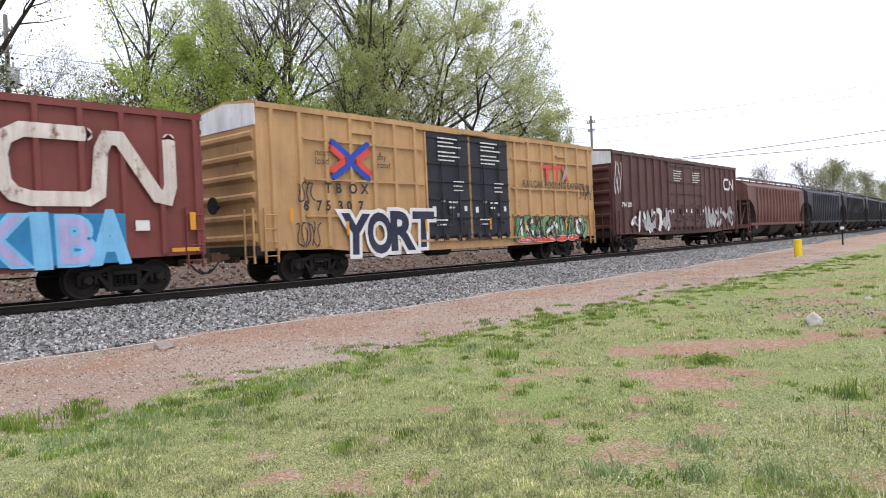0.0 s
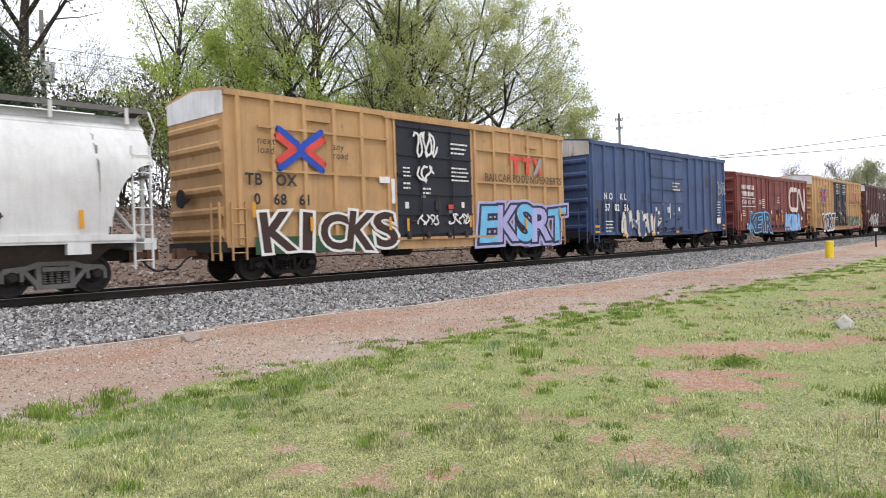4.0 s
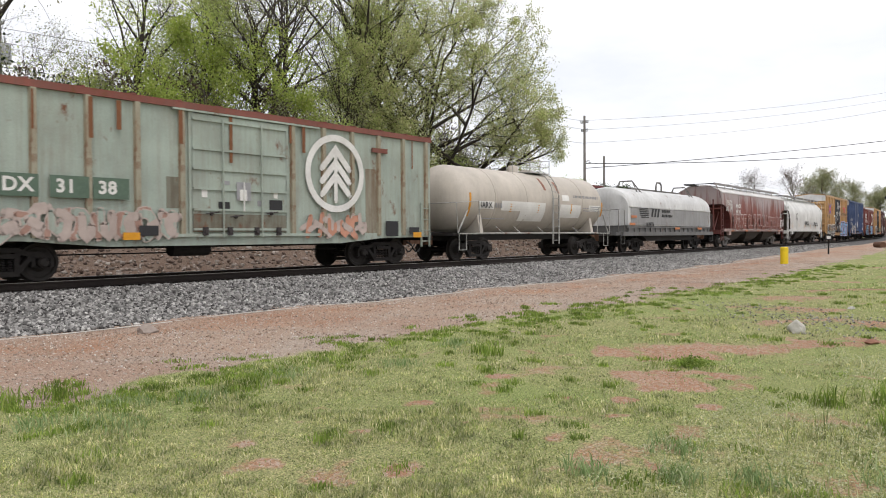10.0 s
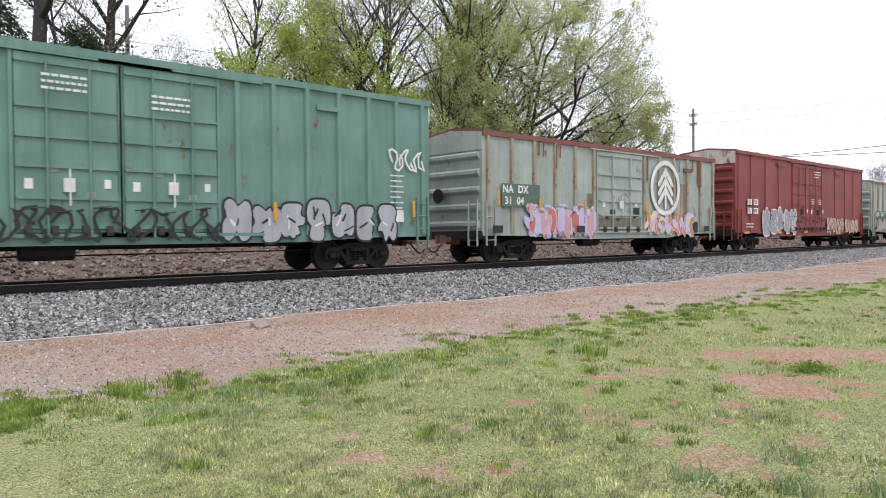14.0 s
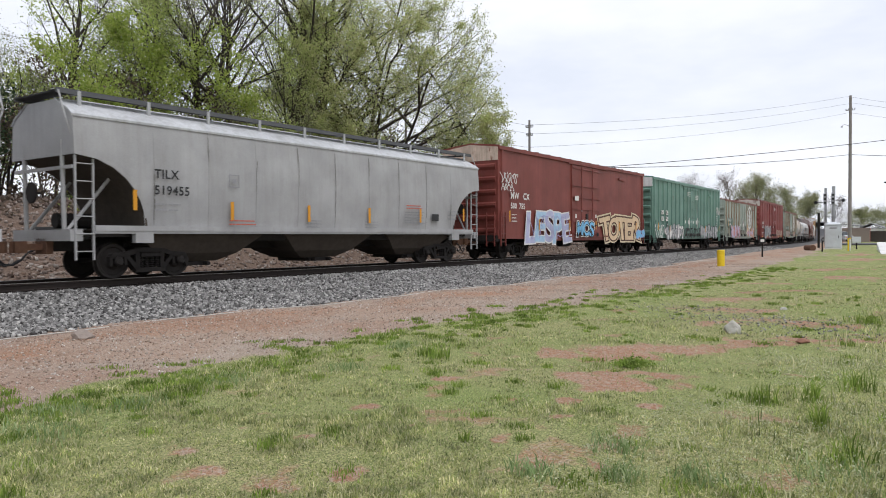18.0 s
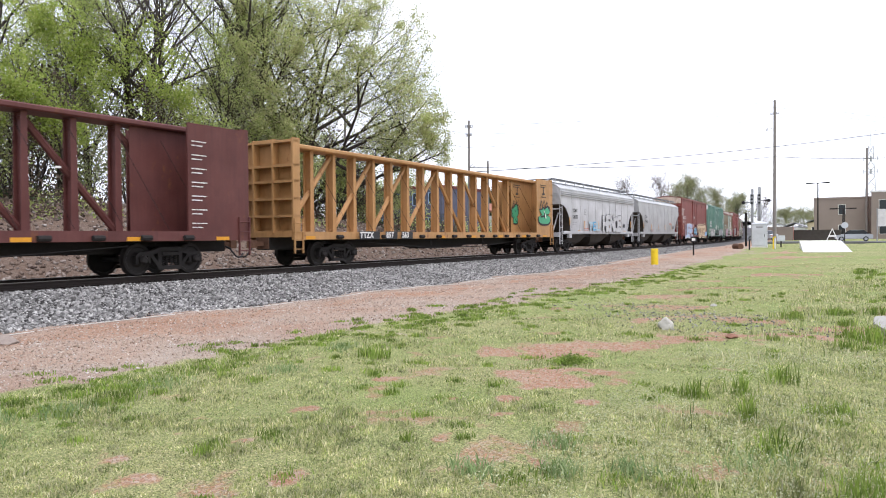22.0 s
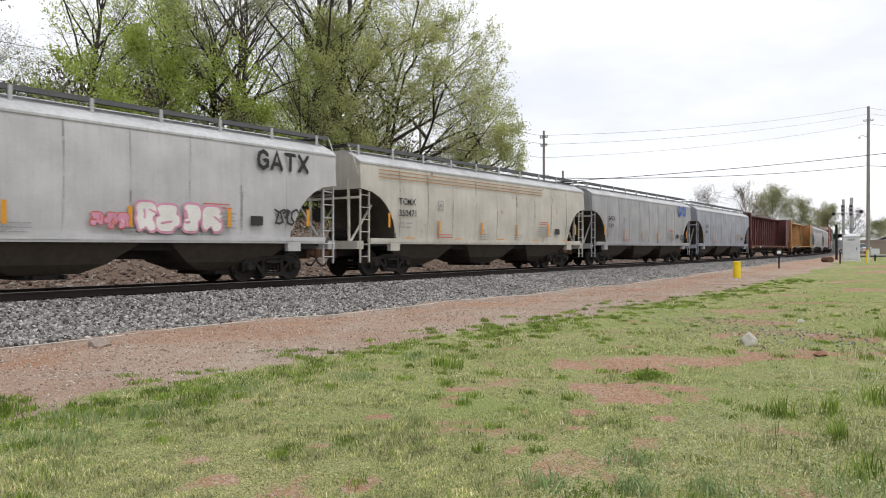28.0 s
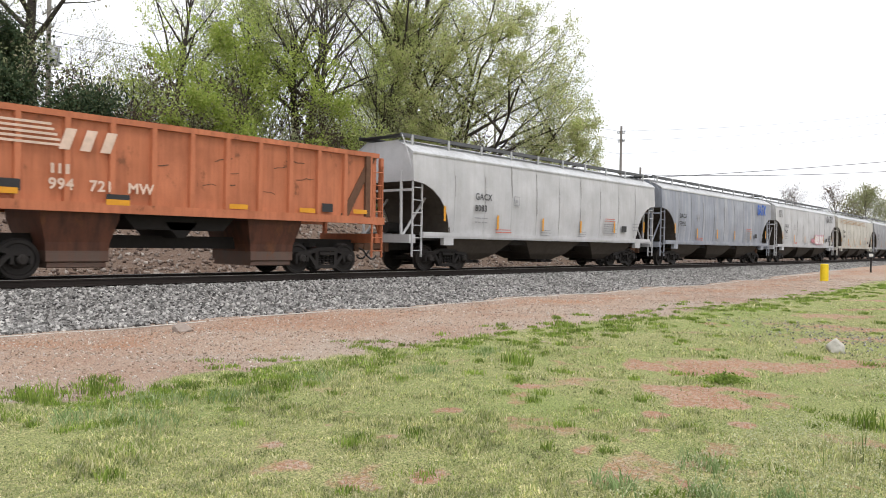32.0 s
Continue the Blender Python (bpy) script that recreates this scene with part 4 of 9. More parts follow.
    for s in (-1, 1):
        y0, y1 = sorted((s * 1.42, s * 1.56))
        part("side_sill", Shape().box(-L / 2 + .5, L / 2 - .5, y0 - .02, y1 + .02, 1.22, 1.36).box(-L / 2 + .5, L / 2 - .5, y0, y1, 1.16, 1.22).box(-L / 2 + 1.6, -L / 2 + 2.0, y0, y1, .98, 1.14).box(L / 2 - 2.0, L / 2 - 1.6, y0, y1, .98, 1.14), sillmat, car)
    sp = (L - 2 * cut + 1.0) / bays
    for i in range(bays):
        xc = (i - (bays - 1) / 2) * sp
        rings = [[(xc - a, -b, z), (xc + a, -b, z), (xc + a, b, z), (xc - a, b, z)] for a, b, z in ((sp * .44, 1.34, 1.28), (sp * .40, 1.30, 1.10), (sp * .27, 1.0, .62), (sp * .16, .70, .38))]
        bay = part("hopper_bay", Shape().loft(rings), baymat, car, "sloping grimy discharge bay, darkened for shade")
        part("outlet_gate", Shape().box(xc - .5, xc + .5, -.75, .75, .26, .37).rod((xc - .35, -.95, .32), (xc - .35, -.7, .32), .06, 8).rod((xc + .35, -.95, .32), (xc + .35, -.7, .32), .06, 8), IRON, bay, "sliding outlet gate")
    for e in (-1, 1):
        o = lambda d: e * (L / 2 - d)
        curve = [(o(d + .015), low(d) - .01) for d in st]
        # dark sheet colour carries the cavity's shade
        part("slope_sheet", Shape().extrude(curve + [(x - e * .05, z + .05) for x, z in curve[::-1]], -W - .02, W + .02, "y"), cavmat, car, "curved end sheet, grime and shade in its dark colour")
        a, b = sorted((o(-.05), o(.25)))
        part("end_sill", Shape().box(a, b, -1.45, 1.45, .98, 1.26), endmat, car)
        a, b = sorted((o(0), o(2.3)))
        part("end_deck", Shape().box(a, b, -1.0, 1.0, 1.08, 1.16), IRON, car)
        for y in (-.95, .95):
            part("end_post", Shape().rod((o(.06), y, 1.2), (o(.02), y, 3.42), .055, 6).rod((o(.1), y, 1.2), (o(1.2), y, 2.55), .045, 6), endmat, car)
        x = o(.06) if e < 0 else o(.50)
        add_ladder(car, x, .52, 2.95, 7, -1.47, endmat, .44)
        part("handrail", Shape().pipe([(o(.03), -1.44, 3.4), (o(-.12), -1.42, 3.9), (o(-.12), -1.1, top + .15)], .018), endmat, car)
        part("end_crossbar", Shape().box(*sorted((o(0), o(.07))), -1.44, 1.44, 2.72, 2.80), endmat, car)
        part("jack_pad", Shape().box(*sorted((o(1.55), o(2.05))), -1.57, -1.40, .92, 1.30), sillmat, car)
    part("brake_gear", Shape().lathe([(-1.0, .2), (0, .2)], 10, "x", (-L / 2 + 1.4, .2, 1.5)).lathe([(-L / 2 - .04, .22), (-L / 2 - .04, .27), (-L / 2, .27), (-L / 2, .22)], 14, "x", (0, .5, 2.2)).rod((-L / 2 + .2, .5, 2.2), (-L / 2 - .03, .5, 2.2), .03), IRON, car)
    part("center_sill", Shape().box(-L / 2, L / 2, -.22, .22, .72, 1.02).box(-L / 2 + cut, L / 2 - cut, -1.15, 1.15, .96, 1.2), IRON, car)
    for x in (-truck_at, truck_at):
        add_truck(car, x, trucks, wheels)
    add_ends(car, L)
    return car, wheels, 1.585


# ---- tank car ----
def tank_car(label, L, mat, truck_at):
    wheels, R, zc = [], 1.37, 2.46
    car = new_car("tank_car", label, "tank car")
    prof = [(-L / 2 + .38 + .68 * (1 - math.cos(a)), R * math.sin(a)) for a in [math.pi / 2 * i / 7 for i in range(8)]]
    prof[0] = (prof[0][0], .01)
    tank = part("tank", Shape().lathe(prof + [(-u, r) for u, r in prof[::-1]], 40, "x", (0, 0, zc)), mat, car, "", None, True)
    for x in (-3.6, -1.25, 1.25, 3.6):
        part("tank_seam", Shape().lathe([(x - .04, R + .001), (x - .04, R + .012), (x + .04, R + .012), (x + .04, R + .001)], 40, "x", (0, 0, zc)), mat, tank)
    wt = paint("tank_platform_white", (0.42, 0.42, 0.39), .5, .2)
    part("sill", Shape().box(-L / 2, L / 2, -.2, .2, .8, 1.15).box(-L / 2, -L / 2 + 2.2, -1.4, 1.4, 1.0, 1.1).box(L / 2 - 2.2, L / 2, -1.4, 1.4, 1.0, 1.1), IRON, car)
    part("side_pipe", Shape().rod((-L / 2 + 1.4, -1.42, 1.08), (L / 2 - 1.4, -1.42, 1.08), .035, 8), wt, car, "white rail along the lower side")
    for e in (-1, 1):
        o = lambda d: e * (L / 2 - d)
        part("saddle", Shape().extrude([(-1.35, 1.1), (1.35, 1.1), (1.2, 1.9), (.6, 1.35), (-.6, 1.35), (-1.2, 1.9)], *sorted((o(1.75), o(2.0)))), mat, car, "tank saddle over the truck")
        part("end_handrail", Shape().pipe([(o(.25), -1.45, 1.1), (o(.15), -1.45, 2.25), (o(1.5), -1.5, 2.35), (o(1.6), -1.47, 1.1)], .02).pipe([(o(.15), -1.45, 2.25), (o(.12), 1.45, 2.25)], .02).rod((o(.3), -1.4, 1.1), (o(.9), -1.42, 2.0), .03), wt, car)
        part("step", Shape().pipe([(o(.35), -1.42, 1.05), (o(.35), -1.42, .45), (o(.8), -1.42, .45), (o(.8), -1.42, 1.05)], .02).box(*sorted((o(.3), o(1.4))), -1.5, -1.38, 1.05, 1.09), wt, car)
    add_ladder(car, .68, .60, 2.2, 7, -1.47, wt, .5)
    up = [(-1.47, 2.78), (-1.36, 3.2), (-1.08, 3.62), (-.62, 3.92)]
    lt = Shape()
    for x in (.68, 1.18):
        lt.pipe([(x, a, z) for a, z in up], .022)
    for a, z in [(-1.44, 2.95), (-1.33, 3.27), (-1.16, 3.52), (-.94, 3.72)]:
        lt.rod((.68, a, z), (1.18, a, z), .016, 5)
    part("ladder_top", lt, wt, car, "ladder bent over the tank's side")
    part("manway", Shape().lathe([(3.75, .25), (4.02, .25), (4.12, .19), (4.16, 0.01)], 16, "z", (-.36, 0, 0)), mat, car, "domed manway cover", None, True)
    part("valve_box", Shape().lathe([(3.75, .34), (3.92, .34), (3.93, .30), (3.98, .3), (3.99, .01)], 16, "z", (.75, 0, 0)), mat, car)
    pf = Shape().box(.0, 1.75, -.62, .62, 3.82, 3.86)
    for x in (-1.3, .05, .95, 1.75):
        pf.rod((x, -.62, 3.70), (x, -.62, 4.45), .018, 5).rod((x, .62, 3.70), (x, .62, 4.45), .018, 5)
    pf.pipe([(1.75, -.62, 4.45), (.05, -.62, 4.30), (-1.3, -.62, 4.40), (-1.3, .62, 4.40), (1.75, .62, 4.45)], .018).pipe([(1.75, -.62, 4.15), (.05, -.62, 4.05)], .014)
    part("top_platform", pf, wt, car, "railed platform round the manway")
    for x in (-3.2, -1.9, .0, 3.1):
        part("pipe_bracket", Shape().rod((x, -1.42, 1.08), (x - .22, -1.2, 1.36), .025, 5), wt, car)
    for x in (-truck_at, truck_at):
        add_truck(car, x, IRON, wheels)
    add_ends(car, L)
    return car, wheels, R + .02


# ---- coil car ----
def coil_car(label, L, mat, hood, truck_at):
    wheels = []
    car = new_car("coil_car", label, "coil car")
    part("body", Shape().extrude([(-1.42, 1.05), (1.42, 1.05), (1.42, 2.05), (-1.42, 2.05)], -L / 2 + 1.2, L / 2 - .9).box(-L / 2, L / 2, -1.3, 1.3, .95, 1.15), mat, car)
    for i in range(18):
        x = -L / 2 + 1.2 + (L - 2.4) * i / 17
        part("side_rib", shared("coil_rib|" + mat.name, lambda: Shape().box(-.05, .05, -.07, 0, 1.12, 1.36), material=mat), mat, car, at=pose(x, -1.42, 0))
    part("side_rail", Shape().box(-L / 2 + .4, L / 2 - .4, -1.52, -1.40, .92, 1.14).box(-L / 2 + .9, L / 2 - .9, -1.50, -1.40, 1.36, 1.44), mat, car)
    q = [(-1.45 * math.cos(a) if 0 < math.sin(a) < 1 else -1.45 * math.cos(a), 2.55 + 1.05 * math.sin(a) ** .85) for a in [math.pi * i / 16 for i in range(17)]]
    ring = [(-1.47, 1.48)] + q + [(1.47, 1.48)]
    h = part("hood", Shape().loft([[(x, y * k, 1.48 + (z - 1.48) * k2) for y, z in ring] for x, k, k2 in ((-L / 2 + 1.15, .985, .88), (-L / 2 + 1.25, 1, .96), (-L / 2 + 1.5, 1, 1), (L / 2 - 1.1, 1, 1), (L / 2 - .85, 1, .97), (L / 2 - .75, .985, .90))]), hood, car, "rounded removable steel cover", None, True)
    # added sheet, no real panel: gives the cover's lower side its grimy grey
    part("hood_panel", Shape().box(-L / 2 + 1.4, L / 2 - 1.0, -1.482, -1.468, 1.50, 2.44), paint("hood_panel_grey", (.30, .30, .298), .3, .03, streak=(.15, .14, .13)), h, "grey sheet added for the grimy lower side of the cover")
    part("hood_band", Shape().box(-L / 2 + 1.25, L / 2 - .8, -1.50, -1.46, 2.46, 2.52), hood, h)
    for x in [-L / 2 + 1.9 + (L - 3.4) * i / 8 for i in range(9)]:
        part("hood_rib", Shape().loft([[(x + d, y * 1.006, 1.48 + (z - 1.48) * 1.006) for y, z in ring] for d in (-.025, .025)], caps=False, closed=False), hood, h)
    for x in (-L / 2 + 3.6, L / 2 - 3.0):
        part("lifting_bracket", Shape().pipe([(x - .28, -1.0, 3.30), (x, -.55, 4.02), (x + .28, -1.0, 3.30)], .035).pipe([(x - .2, .4, 3.5), (x, .2, 4.02), (x + .2, .4, 3.5)], .03).rod((x, -.55, 4.02), (x, .2, 4.02), .04), GREYTRUCK, h, "grey lifting bracket")
    part("lifting_hoop", Shape().pipe([(-.1, -.45, 3.5), (-.1, -.45, 3.95), (.05, -.45, 4.12), (.55, -.45, 4.12), (.7, -.45, 3.95), (.7, -.45, 3.5)], .05), GREYTRUCK, h, "grey lifting hoop")
    part("top_rail", Shape().box(-3.2, 4.0, -.25, .25, 3.60, 3.68), GREYTRUCK, h)
    for e in (-1, 1):
        o = lambda d: e * (L / 2 - d)
        part("end_handrail", Shape().pipe([(o(.15), -1.35, 1.1), (o(.15), -1.35, 2.3), (o(.75), -1.4, 2.3), (o(.75), -1.4, 1.1)], .02).pipe([(o(.15), -1.35, 2.3), (o(.15), 1.35, 2.3)], .02), GREYTRUCK, car)
        part("step", Shape().pipe([(o(.3), -1.42, 1.0), (o(.3), -1.42, .5), (o(.75), -1.42, .5), (o(.75), -1.42, 1.0)], .02), mat, car)
    part("center_sill", Shape().box(-L / 2, L / 2, -.3, .3, .6, .96).extrude([(-L / 2 + 3.4, .95), (-L / 2 + 4, .62), (L / 2 - 4, .62), (L / 2 - 3.4, .95)], -1.25, 1.25, "y"), IRON, car)
    for x in (-truck_at, truck_at):
        add_truck(car, x, IRON, wheels)
    add_ends(car, L)
    return car, wheels, 1.475


# ---- centre-beam flat cars ----
def centerbeam_car(label, L, H, mat, truck_at, panel, panel_w, dark=False):
    wheels = []
    car = new_car("centerbeam_car", label, "flat car")
    part("deck", Shape().box(-L / 2, L / 2, -1.36, 1.36, 1.06, 1.22), mat, car)
    part("side_sill", Shape().box(-L / 2, L / 2, -1.44, -1.34, .97, 1.25).box(-L / 2, L / 2, 1.34, 1.44, .97, 1.25), mat, car)
    part("center_sill", Shape().box(-L / 2, L / 2, -.3, .3, .62, 1.06).extrude([(-2.5, .62), (-1.8, .5), (1.8, .5), (2.5, .62)], -.3, .3, "y"), IRON, car)
    part("top_chord", Shape().chamfered(-L / 2 + .1, L / 2 - .1, -.42, .42, H - .17, H, .04), mat, car)
    n = 17
    xs = [-L / 2 + 1.1 + (L - 2.2) * i / (n - 1) for i in range(n)]
    col = shared("column|" + mat.name, lambda: Shape().extrude([(-.12, 1.22), (.12, 1.22), (.095, 2.4), (.085, H - .15), (-.085, H - .15), (-.095, 2.4)], -.18, -.14, "y").extrude([(-.12, 1.22), (.12, 1.22), (.085, H - .15), (-.085, H - .15)], .14, .18, "y").box(-.015, .015, -.15, .15, 1.22, H - .2), material=mat)
    for x in xs:
        part("column", col, mat, car, at=pose(x, 0, 0))
    for i in (0, 2, 4, 6):
        for e in (-1, 1):
            a, b = e * xs[i], e * xs[min(i + 2, 8)]
            part("diagonal_brace", Shape().rod((a, 0, 1.25), (b, 0, H - .25), .10, 6), mat, car)
    for i in range(14):
        x = xs[1] + (xs[-2] - xs[1]) * i / 13
        part("strap_cable", Shape().rod((x, -.3, H - .5), (x + .9, -1.3, 1.3), .008, 4), IRON, car, "thin slack tie-down cable")
        part("winch", shared("winch", lambda: Shape().lathe([(-.16, .05), (-.16, .075), (.16, .075), (.16, .05)], 8, "x", (0, -1.5, 1.06)).box(-.12, .12, -1.5, -1.44, 1.0, 1.12), material=IRON), IRON, car, at=pose(x, 0, 0))
    for e in (-1, 1):
        o = lambda d: e * (L / 2 - d)
        sh = Shape().box(*sorted((o(.30), o(.36))), -1.42, 1.42, 1.1, H)
        part("bulkhead", sh, mat, car, "end bulkhead")
        fr = Shape()
        for y in (-1.42, -.5, .42, 1.34):
            fr.box(*sorted((o(0), o(.30))), y, y + .08, 1.1, H)
        for z in (1.2, 1.75, 2.35, 2.95, 3.5, H - .14):
            fr.box(*sorted((o(.02), o(.30))), -1.42, 1.42, z, z + .09)
        part("bulkhead_frame", fr, mat, car, "grid of stiffening bars on the bulkhead")
        a, b = sorted((o(.36), o(.36 + panel_w)))
        if e > 0:
            part("end_panel", Shape().box(a, b, -1.43, -1.37, 1.22, H - .05), panel, car, "plated panel beside the bulkhead")
            part("end_panel", Shape().box(a, b, 1.37, 1.43, 1.22, H - .05), panel, car, "plated panel beside the bulkhead")
        if e > 0:
            part("center_plate", Shape().box(*sorted((o(.36), o(3.4))), -.20, -.185, 1.22, H - .16), panel, car, "steel plate over the last bay of the truss")
        add_ladder(car, o(.02) if e < 0 else o(.44), .5, 1.2, 4, -1.46, mat)
    part("truss_rod", Shape().pipe([(-truck_at + 1.5, -1.3, .84), (-2.5, -1.3, .55), (2.5, -1.3, .55), (truck_at - 1.5, -1.3, .84)], .018).pipe([(-2.5, -1.3, .55), (-2.5, -1.3, .9)], .03).pipe([(2.5, -1.3, .55), (2.5, -1.3, .9)], .03), IRON, car)
    for x in (-truck_at, truck_at):
        add_truck(car, x, IRON, wheels)
    add_ends(car, L)
    reflectors(car, [(-L / 2 + .6 + 3.05 * i, .98) for i in range(8)], -1.445, .5, .11)
    return car, wheels, 1.45


# ---- open hopper ----
def open_hopper(label, L, H, mat, truck_at):
    wheels, W = [], 1.45
    car = new_car("open_hopper", label, "hopper car")
    zl = 1.75
    sh = Shape()
    for s in (-1, 1):
        sh.box(-L / 2 + .3, L / 2 - .3, *sorted((s * W, s * (W - .05))), zl, H)
    part("side_sheet", sh, mat, car)
    part("top_chord", Shape().box(-L / 2 + .25, L / 2 - .25, -W - .09, -W + .03, H - .02, H + .12).box(-L / 2 + .25, L / 2 - .25, W - .03, W + .09, H - .02, H + .12), mat, car)
    part("side_sill", Shape().box(-L / 2, L / 2, -W - .10, -W + .04, zl - .2, zl + .02).box(-L / 2, L / 2, W - .04, W + .10, zl - .2, zl + .02), mat, car)
    pm = shared("hopper_post|" + mat.name, lambda: Shape().extrude([(-.09, 0), (-.06, -.09), (.06, -.09), (.09, 0)], zl, H, "z"), material=mat)
    for i in range(13):
        x = -6.0 + 1.0 * i
        part("side_post", pm, mat, car, at=pose(x, -W, 0))
        part("side_post", pm, mat, car, at=pose(x, W, 0, 0, 0, 180))
    for e in (-1, 1):
        o = lambda d: e * (L / 2 - d)
        part("slope_sheet", Shape().extrude([(o(.3), H), (o(.36), H), (o(2.2), 1.72), (o(2.1), 1.68), (o(.3), H - .3)], -W + .06, W - .06, "y"), mat, car, "sloping end sheet")
        part("corner_post", Shape().box(*sorted((o(.0), o(.12))), -W - .02, -W + .1, 1.1, H).box(*sorted((o(0), o(.12))), W - .1, W + .02, 1.1, H).rod((o(.06), -W + .1, 1.3), (o(.9), -W + .1, H - .5), .05), mat, car)
        part("end_sill", Shape().box(*sorted((o(-.05), o(.25))), -1.42, 1.42, .95, 1.25), mat, car)
        part("corner_brace", Shape().extrude([(o(1.75), zl), (o(1.45), zl), (o(.35), H), (o(.62), H)], -W - .045, -W - .005, "y").box(*sorted((o(.62), o(.8))), -W - .10, -W, zl, H), RUSTY, car, "dark rusty diagonal brace")
        add_ladder(car, o(.05) if e < 0 else o(.5), .5, 2.9, 7, -W - .06, mat)
    # bay orange is dimmed for the shade under the body; streaks and rust on top
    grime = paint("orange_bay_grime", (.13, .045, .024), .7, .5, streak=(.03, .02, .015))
    chute = paint("dusty_chute", (.13, .07, .05), .6, .3)
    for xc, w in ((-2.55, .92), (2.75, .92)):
        bay = part("hopper_bay", Shape().loft([[(xc - a, -b, z), (xc + a, -b, z), (xc + a, b, z), (xc - a, b, z)] for a, b, z in ((w, 1.18, zl), (w * .95, 1.16, 1.40), (.72, 1.02, .86), (.70, 1.0, .66))]), grime, car, "grimy sloping discharge bay, orange darkened for shade")
        part("bay_chute", Shape().chamfered(xc - .70, xc + .70, -1.02, 1.02, .40, .66, .02).chamfered(xc - .66, xc + .66, -.96, .96, .26, .40, .02), chute, bay, "dusty outlet chute")
    for pts in ([(-.45, 1.4), (.45, 1.4), (.1, 1.0), (-.1, 1.0)], [(-1.6, 1.62), (1.6, 1.62), (1.2, 1.2), (-1.2, 1.2)]):
        part("cross_ridge", Shape().extrude(pts, -1.0, 1.0, "y"), IRON, car)
    part("load", Shape().loft([[(x, -W + .06, z) for z in (2.2, H - .35)] + [(x, W - .06, z) for z in (H - .35, 2.2)] for x in (-L / 2 + 1.6, L / 2 - 1.6)]), GREYTRUCK, car, "heaped stone load")
    part("center_sill", Shape().box(-L / 2, L / 2, -.22, .22, .72, 1.05), IRON, car)
    for x in (-truck_at, truck_at):
        add_truck(car, x, IRON, wheels)
    add_ends(car, L)
    return car, wheels, W + .006


# ---- the train, from the cars that lead to the last ----
TRAIN = []  # car, wheelsets, front end at the start, body length, half distance of the trucks


def run(made, front, L, truck_at):
    TRAIN.append((made[0], made[1], front, L, truck_at))
    return made[0], -made[2]


def even(a, b, n, skip=()):
    return [x for x in np.linspace(a, b, n) if not any(p - .12 < x < q + .12 for p, q in skip)]


soot = paint("soot_black_paint", (0.022, 0.022, 0.026), .4, streak=(.03, .028, .026))
brown_old = paint("old_brown_paint", (0.17, 0.078, 0.06), .45, .4, streak=(.07, .035, .03))
for front, mat in ((145.5, soot), (127, soot), (108.5, soot), (90, paint("dark_grey_paint", (0.035, 0.036, 0.046), .4, streak=(.03, .028, .026))), (71.4, brown_old)):
    c, y = run(covered_hopper("old dark hopper car coupled ahead in the freight train" if mat is not brown_old else "faded brown hopper car with rusty panels", 17.0, 4.15, mat, 6.4, seams=7), front, 17.0, 6.4)
    for x in np.linspace(-6.3, 6.3, 15):
        part("side_post", shared("ribbed_post|" + mat.name, lambda: Shape().extrude([(-.07, .03), (-.05, -.07), (.05, -.07), (.07, .03)], 1.36, 3.98, "z"), material=mat), mat, c, at=pose(x, y, 0))

# dark brown box car with two doors
D2 = [(-2.25, .45), (.55, 3.2)]
mat = paint("brown_box_paint", (0.085, 0.026, 0.024), .35, .15)
pale = paint("pale_end_paint", (0.76, 0.76, 0.76), .25)
c, y = run(box_car("dark brown box car with twin doors and white graffiti", 18.8, 5.16, mat, D2, even(-9.2, 9.2, 20, D2), 7.0, end_top=pale), 51.83, 18.8, 7.0)
bars(c, -1.9, 4.5, (1.2, 1.2, 1.0, 1.2, .9), .07, .07, y - .06, WHITE)
bars(c, 1.0, 4.5, (1.2, 1.2, 1.0, 1.2, .9), .07, .07, y - .06, WHITE)
SILVERY = plain("sprayed_dull_silver", (.42, .42, .42), .6, scale=3, vary=.3)
p = Shape()
ribbon(p, [(7.6, 4.3), (6.9, 4.3), (6.75, 4.1), (6.75, 3.85), (6.9, 3.65), (7.65, 3.65), (7.8, 3.75), (7.85, 4.25), (8.5, 3.65), (8.5, 4.3)], .07, y)
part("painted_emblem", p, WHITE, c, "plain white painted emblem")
wording("794 201", .34, -8.55, 2.45, y, WHITE, c, "car_number", bold=.01)
wild(c, -7.3, -2.3, 1.0, 2.3, y, 24, 21, (WHITE, SILVERY, mat), BLACK)
wild(c, 3.1, 8.6, 1.1, 2.5, y, 24, 22, (SILVERY, GREYINK, mat), None)
tagging(c, -9.3, -8.5, 2.9, 4.8, y, 23, WHITE, 2)

# yellow box cars with black doors
ybx = paint("yellow_box_paint", (0.50, 0.30, 0.13), .30, .04, streak=(.16, .10, .055))
blk = paint("black_door_paint", (0.013, 0.014, 0.024), .3, streak=(.022, .022, .026))
BLUE = plain("blue_emblem", (0.02, 0.07, 0.42), .5)
RED = plain("red_emblem", (0.62, 0.07, 0.05), .5)
SKYF = paint("sprayed_sky_blue", (0.20, 0.52, 0.80), .2)
LILAC = paint("sprayed_lilac", (0.42, 0.40, 0.66), .2)
CREAM = paint("sprayed_cream", (0.72, 0.62, 0.42), .2)
PINK = paint("sprayed_pink", (0.66, 0.30, 0.42), .2)
GREEN = paint("sprayed_green", (0.10, 0.26, 0.13), .2)
SILVER = paint("sprayed_silver", (0.40, 0.41, 0.42), .2)
DEEP = paint("sprayed_dark_blue", (0.015, 0.02, 0.055), .2)


